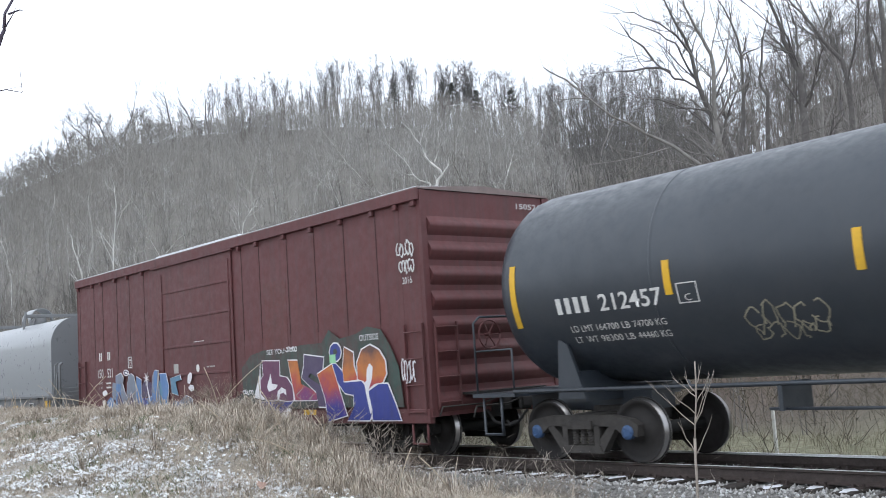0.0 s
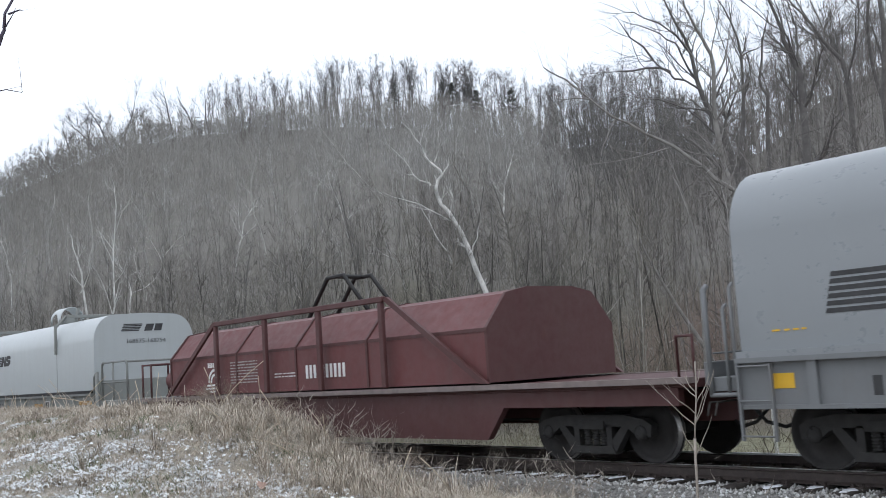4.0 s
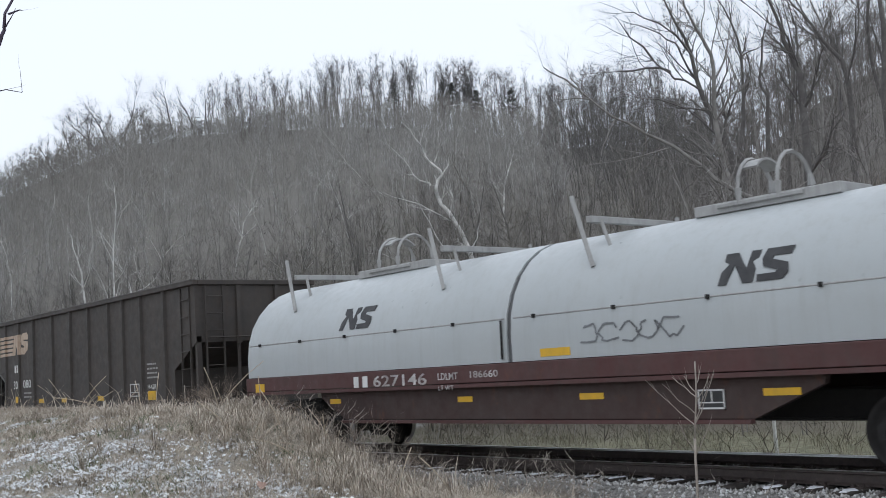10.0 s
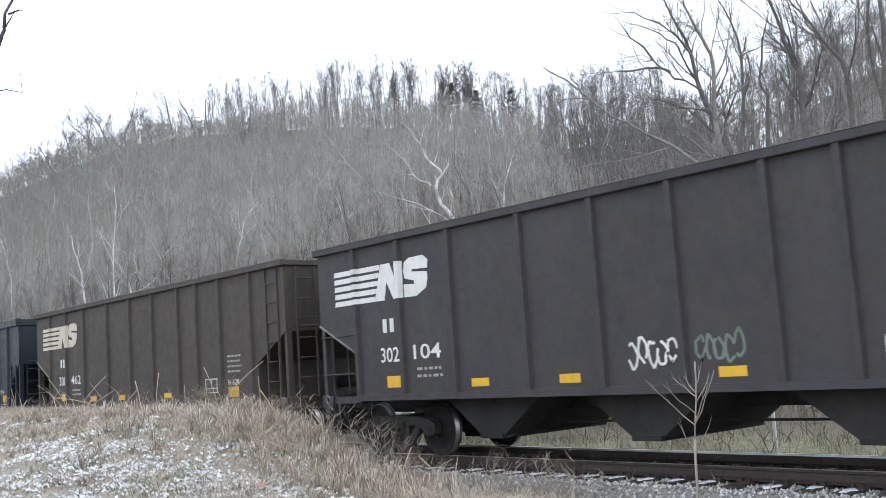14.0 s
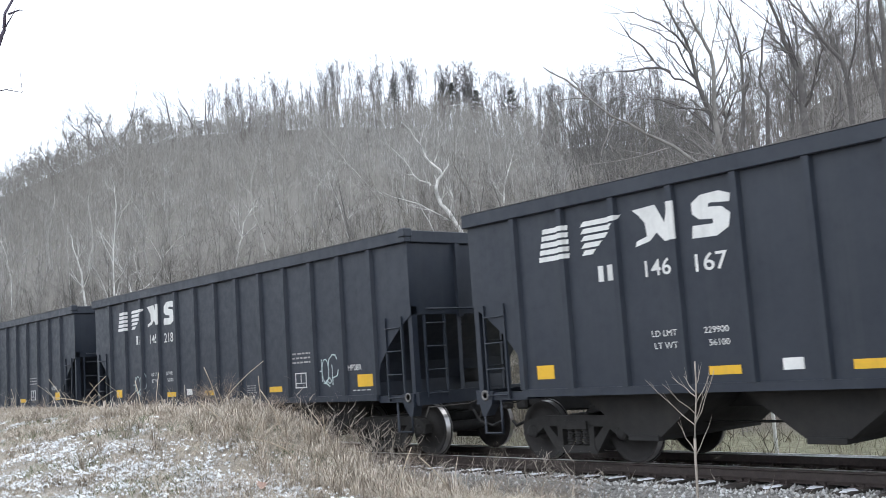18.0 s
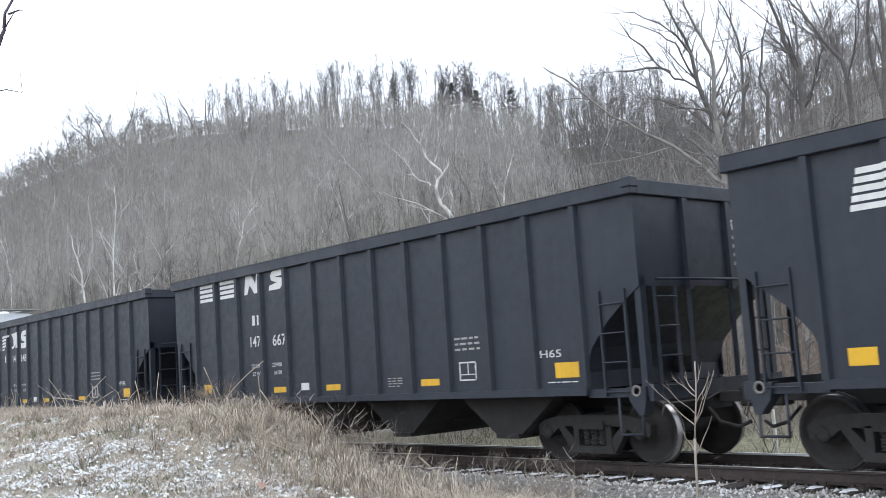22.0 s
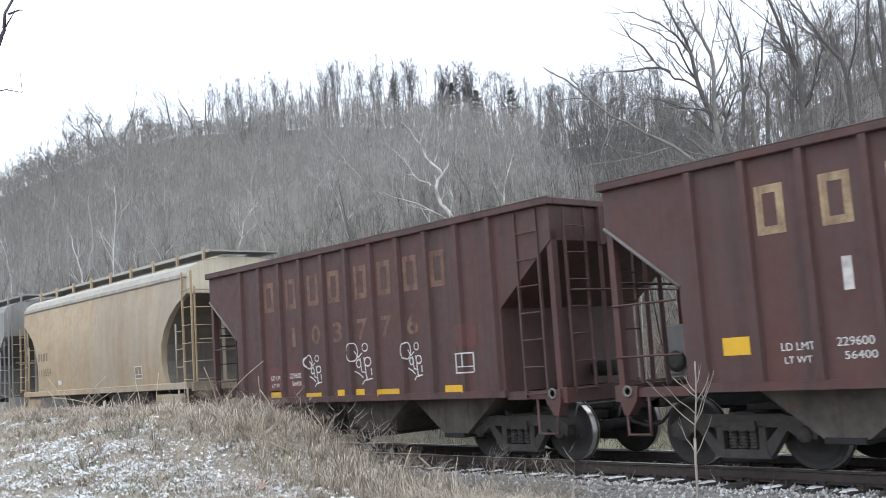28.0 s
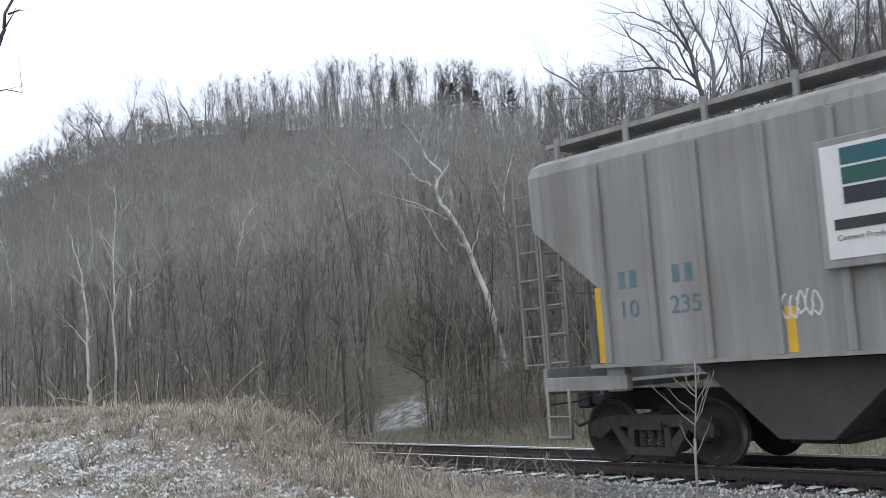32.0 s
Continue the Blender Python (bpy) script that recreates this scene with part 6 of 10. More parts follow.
def hopper_b(left, number, seed, code, variant=False, tagged_car=False):
    ob, a, b = open_hopper(left, left + 13.8, BLACK, SOOT, "black ribbed steel coal hopper car, rolling", RIBS_B, (2.46, 1.05, 1.34), 0.19, (2.9, 5.6, 8.0, 10.7), False, True, 3.90)
    ON_RIBS[:] = [a + x for x in RIBS_B]
    if variant:
        for k, x in enumerate((1.27, 2.22)):
            bm = bmesh.new()
            for i in range(4):
                sheet(bm, a + x, a + x + 0.62, 3.32 + i * 0.105, 3.39 + i * 0.105)
            part("emblem_stripe", flat(bm, SIDE), LETTER, ob, "white speed stripes")
        shape(ob, "emblem_block", [(a + 3.28, 3.32), (a + 3.40, 3.32), (a + 3.52, 3.52), (a + 3.70, 3.32), (a + 3.84, 3.32), (a + 3.96, 3.71), (a + 3.82, 3.71), (a + 3.76, 3.52), (a + 3.60, 3.71), (a + 3.36, 3.71)], LETTER)
        shape(ob, "emblem_block", [(a + 4.30, 3.32), (a + 4.72, 3.32), (a + 4.83, 3.42), (a + 4.80, 3.54), (a + 4.52, 3.58), (a + 4.84, 3.60), (a + 4.87, 3.71), (a + 4.46, 3.71), (a + 4.36, 3.62), (a + 4.40, 3.52), (a + 4.62, 3.46), (a + 4.32, 3.42)], LETTER)
        marks(ob, a + 3.53, a + 3.93, 2.65, 2.86, 2, LETTER)
        words(ob, number[:3], a + 3.46, a + 3.88, 2.20, 2.42, LETTER, bold=0.01)
        words(ob, number[3:], a + 4.36, a + 4.87, 2.18, 2.41, LETTER, bold=0.01)
    else:
        for k in range(2):
            bm = bmesh.new()
            for i in range(5):
                z = 2.98 + i * 0.102
                sheet(bm, a + (1.53 + 0.026 * i if k == 0 else 2.37), a + (2.13 if k == 0 else 2.57 + 0.12 * i), z, z + 0.070, 0.01 + 0.06 * k)
            part("emblem_stripe", flat(bm, SIDE), LETTER, ob, "white speed stripes")
        shape(ob, "emblem_block", [(a + x, z) for x, z in ((3.32, 3.48), (3.70, 3.50), (3.84, 3.24), (3.90, 3.50), (4.03, 3.50), (4.03, 3.0), (3.82, 3.0), (3.70, 3.13), (3.58, 3.03), (3.34, 2.98), (3.36, 3.05), (3.54, 3.10), (3.52, 3.28), (3.42, 3.40))], LETTER)
        shape(ob, "emblem_block", [(a + x, z) for x, z in ((4.25, 2.97), (4.62, 2.96), (4.80, 3.05), (4.84, 3.22), (4.72, 3.32), (4.52, 3.34), (4.54, 3.39), (4.84, 3.36), (4.86, 3.46), (4.70, 3.52), (4.42, 3.51), (4.28, 3.42), (4.28, 3.28), (4.38, 3.20), (4.58, 3.18), (4.58, 3.12), (4.27, 3.13))], LETTER)
        marks(ob, a + 2.62, a + 2.95, 2.58, 2.80, 2, LETTER)
        words(ob, number[:3], a + 3.46, a + 3.88, 2.56, 2.78, LETTER, bold=0.01)
        words(ob, number[3:], a + 4.26, a + 4.74, 2.54, 2.77, LETTER, bold=0.01)
    words(ob, "LD LMT", a + 3.48, a + 3.88, 1.76, 1.84, LETTER), words(ob, "LT WT", a + 3.51, a + 3.88, 1.60, 1.68, LETTER)
    ON_RIBS.clear()
    words(ob, "229900", a + 4.30, a + 4.66, 1.76, 1.84, LETTER), words(ob, "56100", a + 4.36, a + 4.66, 1.60, 1.68, LETTER)
    patch(ob, "reflector", a + 1.32, a + 1.66, 1.27, 1.47, YELLOW)
    reflectors(ob, [(a + 4.55, 1.29, 0.46), (a + 6.45, 1.29, 0.46), (a + 9.30, 1.30, 0.48)], 0.11)
    patch(ob, "notice", a + 5.35, a + 5.62, 1.26, 1.40, LETTER, "small white notice")
    strokes(ob, a + 8.15, a + 8.55, 1.24, 1.42, 4, DIM, seed=seed)
    strokes(ob, a + 9.98, a + 10.62, 1.76, 2.02, 3, DIM, seed=seed + 2)
    stencil_frame(ob, a + 10.06, a + 10.46, 1.30, 1.60, LETTER)
    words(ob, code, a + 11.88, a + 12.30, 1.58, 1.69, LETTER)
    patch(ob, "reflector", a + 12.16, a + 12.62, 1.28, 1.50, YELLOW)
    strokes(ob, a + 12.0, a + 12.62, 1.20, 1.24, 1, LETTER, seed=seed + 3)
    if tagged_car:
        tag_figure(ob, a + 10.92, a + 11.58, 1.30, 1.92, TEAL_PAINT, 0.011, SIDE, LOOPS), tag_figure(ob, a + 2.40, a + 3.21, 1.29, 1.86, TEAL_PAINT, 0.010, SIDE, LOOPS)
    end_number(ob, b, number, 3.30)
    for k in range(4):
        line = flat(sheet(bmesh.new(), -0.42 + 0.05 * (k % 2), 0.40 - 0.08 * ((k + 1) % 3), 3.16 - 0.13 * k, 3.21 - 0.13 * k), 0.0)
        part("stencil_bar", line, DIM, ob).matrix_basis = pose(b + 0.012, 0.95, 0, 0, 0, 90)
    part("corner_casting", boxes((b - 0.10, b + 0.08, -1.70, -1.52, 3.80, 3.95), bev=0.015), BLACK, ob)


def hopper_s(left, right, number, word_mat, tags=False):
    ob, a, b = open_hopper(left, right, MAROON, SOOT_SNOW, "faded maroon coal hopper car with worn gold lettering, rolling", RIBS_S, (3.30, 1.15, 2.38), 0.09, (3.0, 5.4, 7.7), True, top=3.91)
    ON_RIBS[:] = [a + x for x in RIBS_S]
    for x in (2.55, 3.39, 4.19, 4.90, 5.76, 6.47, 7.22, 7.95):
        bm = bmesh.new()
        [sheet(bm, *q) for q in ((a + x - 0.19, a + x - 0.09, 2.87, 3.47), (a + x + 0.09, a + x + 0.19, 2.87, 3.47), (a + x - 0.09, a + x + 0.09, 3.37, 3.47), (a + x - 0.09, a + x + 0.09, 2.87, 2.97))]
        part("owner_mark", flat(bm, SIDE), word_mat, ob)
    for ch, x in zip(number, (3.44, 4.23, 4.96, 5.75, 6.47, 7.20)):
        words(ob, ch, a + x - (0.06 if ch == "1" else 0.15), a + x + (0.06 if ch == "1" else 0.15), 2.12, 2.50, MATS["lettering_ghost"] if tags else LETTER_WORN, bold=0.02)
    patch(ob, "reflector", a + 2.48, a + 2.92, 1.08, 1.27, YELLOW) if tags else patch(ob, "reflector", a + 1.72, a + 2.10, 1.46, 1.68, YELLOW)
    words(ob, "229600", a + 3.22, a + 3.66, 1.50, 1.60, LETTER), words(ob, "56400", a + 3.30, a + 3.68, 1.35, 1.44, LETTER)
    words(ob, "LD LMT", a + 2.52, a + 2.95, 1.48, 1.57, LETTER), words(ob, "LT WT", a + 2.55, a + 2.90, 1.33, 1.41, LETTER)
    reflectors(ob, [(a + 4.08, 1.14, 0.46), (a + 4.97, 1.14, 0.22), (a + 5.58, 1.14, 0.26), (a + 6.45, 1.16, 0.55), (a + 8.2, 1.18, 0.5)] if tags else [(a + 4.25, 1.27, 0.5), (a + 6.5, 1.28, 0.55), (a + 8.2, 1.26, 0.5)], 0.12)
    stencil_frame(ob, a + 8.25, a + 8.7, 1.42, 1.75, LETTER)
    patch(ob, "worn_panel", a + 8.25, a + 8.8, 1.85, 2.2, paint("faded_red_patch", (0.125, 0.048, 0.044), 0.7, (0.085, 0.04, 0.036), 0.9, 0, 0.7), "faded red repaint patch") if tags else None
    if tags:
        worn = MATS["faded_red_patch"]
        patch(ob, "worn_panel", a + 2.42, a + 3.02, 1.24, 1.74, worn, "faded red repaint patch"), patch(ob, "worn_panel", a + 3.16, a + 3.76, 1.26, 1.78, worn, "faded red repaint patch")
        tag_figure(ob, a + 3.82, a + 4.36, 1.31, 1.95, LETTER)
        tag_figure(ob, a + 5.27, a + 5.98, 1.31, 2.10, LETTER)
        tag_figure(ob, a + 6.90, a + 7.40, 1.34, 2.02, LETTER)
    ON_RIBS.clear()


# ---- the tank car ----
def build_tank():
    ob, a, b = car("tank_car", -12.0, 3.4, "grey-black cylindrical tank car with yellow safety marks, rolling", "railcar")
    mat = paint("tank_black", (0.028, 0.036, 0.047), 0.36, (0.05, 0.05, 0.052), 0.2, 0, 0.2, 0.3, None, 0.6, (), 0.04)
    R, zc = 1.53, 2.66
    prof = [(a + 0.12 + 0.85 * (1 - math.cos(k / 8 * math.pi / 2)), max(0.02, R * math.sin(k / 8 * math.pi / 2))) for k in range(9)]
    prof += [(b - 0.12 - 0.85 * (1 - math.cos(k / 8 * math.pi / 2)), max(0.02, R * math.sin(k / 8 * math.pi / 2))) for k in range(8, -1, -1)]
    part("tank", lathe(prof, 64, "x"), mat, ob).matrix_basis = pose(0, 0, zc)
    surf = lambda z: -math.sqrt(max(0.01, R * R - (z - zc) ** 2)) - 0.002
    for x in (a + 3.6, a + 8.0, a + 12.0):
        part("weld_seam", lathe([(x, R), (x + 0.008, R + 0.006), (x + 0.035, R + 0.006), (x + 0.043, R)], 64, "x"), mat, ob).matrix_basis = pose(0, 0, zc)
    for x, z0, z1 in ((1.0, 2.05, 3.0), (3.88, 2.30, 2.76), (6.53, 2.33, 2.81), (9.6, 2.3, 2.8), (13.3, 2.3, 2.8)):
        bm = sheet(bmesh.new(), a + x - 0.055, a + x + 0.055, z0, z1, 0, 8, 0.008)
        bmesh.ops.remove_doubles(bm, verts=bm.verts, dist=0.0001)
        part("reflector", flat(bm, surf), YELLOW, ob, "yellow vertical reflective strip")
    marks(ob, a + 1.82, a + 2.50, 2.19, 2.42, 4, LETTER, surf)
    words(ob, "212457", a + 2.66, a + 3.75, 2.18, 2.42, LETTER, surf, bold=0.012)
    for z, left, num, kg in ((1.92, "LD LMT", "164700 LB", "74700 KG"), (1.76, "LT  WT", "98300 LB", "44460 KG")):
        words(ob, left, a + 2.0, a + 2.42, z, z + 0.09, LETTER, surf), words(ob, num, a + 2.48, a + 3.08, z, z + 0.09, LETTER, surf), words(ob, kg, a + 3.14, a + 3.70, z, z + 0.09, LETTER, surf)
    bm = bmesh.new()
    for q in ((4.0, 4.32, 2.17, 2.185), (4.0, 4.32, 2.425, 2.44), (4.0, 4.015, 2.17, 2.44), (4.305, 4.32, 2.17, 2.44)):
        sheet(bm, a + q[0], a + q[1], q[2], q[3])
    part("plate_stencil", flat(bm, surf), LETTER, ob)
    words(ob, "C", a + 4.11, a + 4.21, 2.20, 2.29, LETTER, surf)
    tag_squiggle(ob, a + 4.9, a + 6.0, 1.72, 2.10, paint("spray_silver", (0.34, 0.32, 0.24), 0.5, grime=0.7), 31, surf, 0.010)
    tag_squiggle(ob, a + 4.95, a + 5.95, 1.62, 1.86, MATS["spray_silver"], 32, surf, 0.009)
    for way, e in ((1, a), (-1, b)):
        c = e + way * 1.75
        saddle = bmesh.new()
        prism(saddle, [(c - 0.22, 0.90), (c + 0.22, 0.90), (c + 0.16, 1.35), (c - 0.16, 1.35)], -1.15, 1.15)
        part("saddle", saddle, mat, ob)
        for y in (-1.25, 1.25):
            g = bmesh.new()
            prism(g, [(c - 0.20, 0.95), (c + 0.35, 0.95), (c + 0.05, 1.75), (c - 0.12, 1.85)], y - 0.03, y + 0.03)
            part("saddle_wing", g, mat, ob)
        lo, hi = sorted((e, e + way * 2.5))
        part("stub_sill", boxes((lo, hi, -0.28, 0.28, 0.72, 1.10), bev=0.01), mat, ob)
        lo, hi = sorted((e - way * 0.05, e + way * 0.9))
        part("end_platform", boxes((lo, hi, -1.55, 1.55, 1.02, 1.08)), mat, ob)
        bars_of(ob, "end_railing", [(e + way * 0.02, -1.5, 1.08), (e + way * 0.02, -1.5, 2.20), (e + way * 0.08, -1.42, 2.30), (e + way * 0.08, 1.42, 2.30), (e + way * 0.02, 1.5, 2.20), (e + way * 0.02, 1.5, 1.08)], 0.018, mat)
        bars_of(ob, "end_railing", [(e + way * 0.85, -1.5, 1.08), (e + way * 0.85, -1.5, 1.75), (e + way * 0.05, -1.5, 1.75)], 0.016, mat)
        bars_of(ob, "sill_step", [(e + way * 0.15, -1.5, 1.05), (e + way * 0.15, -1.5, 0.45), (e + way * 0.55, -1.5, 0.45), (e + way * 0.55, -1.5, 1.05)], 0.02, mat)
        coupler(ob, e, -way)
    part("side_railing", tube(bmesh.new(), [(a + 0.9, -1.56, 1.10), (b - 0.9, -1.56, 1.10)], 0.03), mat, ob)
    for x in (a + 5.4, a + 7.0, a + 8.6, a + 10.2):
        part("railing_bracket", boxes((x - 0.03, x + 0.03, -1.58, -0.9, 0.78, 1.12)), mat, ob)
    part("side_railing", tube(bmesh.new(), [(a + 5.2, -1.5, 0.80), (a + 10.4, -1.5, 0.80)], 0.02), mat, ob)
    trucks(ob, (a + 1.75, b - 1.75), True, caps=BLUE_CAP)


# ---- the boxcar ----
def build_boxcar():
    ob, a, b = car("boxcar", -28.6, -13.08, "weathered maroon boxcar with graffiti along its side, rolling", "railcar")
    red = paint("boxcar_red", (0.112, 0.034, 0.035), 0.58, (0.070, 0.034, 0.034), 0.45, 0.05, 0.6, 0.35, None, 0.5, (((0.080, 0.042, 0.042), 5.0, 0.5), ((0.125, 0.036, 0.038), 1.2, 0.5)), 0.12)
    part("body", boxes((a, b, -1.56, 1.56, 0.72, 4.58)), red, ob)
    roof = bmesh.new()
    prism(roof, [(-1.60, 4.59), (1.60, 4.59), (1.60, 4.62), (0.0, 4.72), (-1.60, 4.62)], a - 0.03, b + 0.03, "x")
    part("roof", roof, paint("roof_grey_red", (0.22, 0.17, 0.16), 0.6), ob)
    snow = bmesh.new()
    prism(snow, [(-1.605, 4.624), (-0.02, 4.724), (-0.02, 4.745), (-1.605, 4.665)], a + 5.3, a + 9.4, "x")
    part("roof_snow", prism(bmesh.new(), [(-1.607, 4.622), (-0.9, 4.667), (-0.9, 4.675), (-1.607, 4.637)], a, a + 5.29, "x"), SNOW, ob, "thin snow along the eave")
    part("roof_snow", snow, SNOW, ob, "thin snow on the roof")
    part("roof_snow", prism(bmesh.new(), [(-1.607, 4.622), (-0.9, 4.667), (-0.9, 4.675), (-1.607, 4.633)], a + 9.41, b, "x"), SNOW, ob, "thin snow along the eave")
    part("roof_rail", boxes((a - 0.02, b + 0.02, -1.635, -1.57, 4.40, 4.60), (a - 0.02, b + 0.02, 1.57, 1.635, 4.40, 4.60), bev=0.01), red, ob)
    part("side_sill", boxes((a, b, -1.61, -1.50, 0.62, 0.86), (a, b, 1.50, 1.61, 0.62, 0.86), bev=0.008), red, ob)
    d0, d1 = a + 5.45, a + 9.0
    for x in [0.12, 1.15, 1.75, 2.7, 3.5, 4.4, 9.35, 10.1, 11.2, 12.2, 13.2, 14.2, 14.9, 15.4]:
        for y0, y1 in ((-1.63, -1.555), (1.555, 1.63)):
            part("post_gusset", boxes((a + x - 0.05, a + x + 0.05, y0, y1, 4.30, 4.40), bev=0.01), red, ob)
        part("side_post", boxes((a + x - 0.045, a + x + 0.045, -1.565, -1.555, 0.86, 4.40), bev=0.004), red, ob)
    # dark strips along the posts: shadow lines of the seams, done as colour
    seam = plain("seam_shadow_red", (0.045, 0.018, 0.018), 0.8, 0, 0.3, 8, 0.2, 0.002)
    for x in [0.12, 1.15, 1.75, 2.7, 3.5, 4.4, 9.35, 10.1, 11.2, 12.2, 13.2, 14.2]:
        part("seam_shade_strip", boxes((a + x + 0.046, a + x + 0.062, -1.566, -1.558, 2.36, 4.40)), seam, ob, "dark strip painted as the shadow line of a panel seam")
    part("brake_rigging", boxes((a + 6.9, a + 7.7, -0.9, -0.5, 0.34, 0.60), (a + 8.1, a + 8.7, -0.8, -0.4, 0.30, 0.60), bev=0.05), UNDER, ob, "dark brake gear hanging under the floor")
    part("brake_rod", tube(bmesh.new(), [(a + 3.0, -0.7, 0.55), (a + 7.2, -0.7, 0.42), (a + 12.4, -0.7, 0.52)], 0.022), UNDER, ob)
    door = part("door", boxes((d0, d1, -1.600, -1.57, 0.92, 4.36), bev=0.008), red, ob, "sliding plug door of faded maroon steel")
    for k in range(5):
        z = 1.06 + k * 0.66
        part("door_stiffener", boxes((d0 + 0.08, d1 - 0.08, -1.616, -1.600, z, z + 0.05), bev=0.004), red, door)
    for x in (d0 + 0.10, d1 - 0.12):
        part("lock_rod", tube(bmesh.new(), [(x, -1.612, 1.0), (x, -1.612, 4.2)], 0.014), red, door)
    part("door_track", boxes((d0 + 1.9, d1 + 0.1, -1.65, -1.60, 0.86, 0.92), (d0 - 0.4, d1 + 0.1, -1.65, -1.60, 4.36, 4.40)), red, ob)
    patch(ob, "repaint_patch", a + 10.25, a + 11.15, 1.9, 3.5, paint("boxcar_patch", (0.12, 0.035, 0.034), 0.6), "slightly darker repainted panel", -1.561)
    # dreadnought ends: pressed horizontal ribs
    for e, way in ((b, 1), (a, -1)):
        for k in range(8):
            z = 0.98 + k * 0.43
            bm = bmesh.new()
            pr = [(0.0, z - 0.19), (way * 0.035, z - 0.14), (way * 0.085, z - 0.05), (way * 0.09, z + 0.0), (way * 0.06, z + 0.05), (way * 0.02, z + 0.10), (0.0, z + 0.14)]
            prism(bm, [(e + x, zz) for x, zz in pr], -1.42, 1.42)
            smooth_by_angle(part("end_rib", bm, red, ob), 40)
        part("end_corner", boxes((min(e, e + way * 0.03), max(e, e + way * 0.03), -1.57, -1.44, 0.72, 4.58), (min(e, e + way * 0.03), max(e, e + way * 0.03), 1.44, 1.57, 0.72, 4.58)), red, ob)
        ladder(ob, red, pose(e + way * 0.11, -1.22, 0, 0, 0, 90), 0.45, 0.9, 2.3, 0.42)
        ladder(ob, red, pose(e - way * 0.32, -1.61, 0), 0.45, 0.75, 2.3, 0.45)
        lo, hi = sorted((e, e + way * 0.30))
        part("end_platform", boxes((lo, hi, -0.9, 0.9, 1.05, 1.09)), UNDER, ob)
        bars_of(ob, "sill_step", [(e - way * 0.1, -1.58, 0.65), (e - way * 0.1, -1.58, 0.28), (e - way * 0.5, -1.58, 0.28), (e - way * 0.5, -1.58, 0.65)], 0.02, red)
        coupler(ob, e, way)
    hand_wheel(ob, b + 0.24, -0.35, 2.05, red, 0.25)
    words(ob, "150521", -0.30, 0.30, 0, 0.10, LETTER, 0.0).matrix_basis = pose(b + 0.045, 1.02, 4.34, 0, 0, 90)
    marks(ob, a + 1.46, a + 1.68, 2.27, 2.49, 2, LETTER, -1.567), marks(ob, a + 2.02, a + 2.24, 2.27, 2.49, 2, LETTER, -1.567)
    words(ob, "150", a + 1.38, a + 1.74, 1.81, 2.05, LETTER, -1.567), words(ob, "521", a + 2.02, a + 2.36, 1.81, 2.05, LETTER, -1.567)
    words(ob, "LD LMT", a + 1.42, a + 1.68, 1.64, 1.70, LETTER, -1.567), words(ob, "LT WT", a + 1.44, a + 1.68, 1.52, 1.58, LETTER, -1.567)
    strokes(ob, a + 1.92, a + 2.2, 1.5, 1.72, 2, LETTER, -1.565, 3)
    bm = bmesh.new()
    for q in ((3.37, 3.61, 2.01, 2.03), (3.37, 3.61, 2.28, 2.30), (3.37, 3.39, 2.03, 2.28), (3.59, 3.61, 2.03, 2.28), (3.43, 3.55, 2.20, 2.23)):
        sheet(bm, a + q[0], a + q[1], q[2], q[3])
    part("plate_stencil", flat(bm, -1.567), LETTER, ob, "white framed plate stencil")
    words(ob, "C", a + 3.45, a + 3.53, 2.06, 2.16, LETTER, -1.567)
    strokes(ob, d0 + 1.7, d0 + 2.2, 2.45, 2.49, 1, LETTER, -1.603, 4)
    patch(ob, "notice", d0 + 0.62, d0 + 0.86, 1.78, 2.0, DIM, "small faded grey placard", -1.602)
    shape(ob, "sprayed_ring", [(d0 + 1.85 + 0.07 * math.cos(k * 0.5236), 1.86 + 0.09 * math.sin(k * 0.5236)) for k in range(12)], LETTER, -1.603, "small white painted disc")
    strokes(ob, d0 + 2.3, d0 + 2.7, 1.84, 1.92, 1, DIM, -1.603, 6)
    words(ob, "2016", a + 14.95, a + 15.22, 3.00, 3.12, LETTER, -1.565)
    tag_squiggle(ob, a + 14.88, a + 15.34, 3.45, 3.75, LETTER, 41, -1.597, 0.014), tag_squiggle(ob, a + 14.93, a + 15.34, 3.18, 3.42, LETTER, 42, -1.597, 0.014)
    for x, w in ((a + 1.0, 0.42), (a + 8.3, 0.3), (a + 9.9, 0.42), (a + 11.9, 0.42), (a + 14.4, 0.46)):
        patch(ob, "reflector", x - w / 2, x + w / 2, 0.78 if w < 0.46 else 0.84, 0.88 if w < 0.46 else 1.02, YELLOW, "yellow reflective patch", -1.612)
    graffiti(ob, a)
    underframe(ob, a, b, 0.60, 0.80)
    trucks(ob, (a + 1.62, b - 1.62))


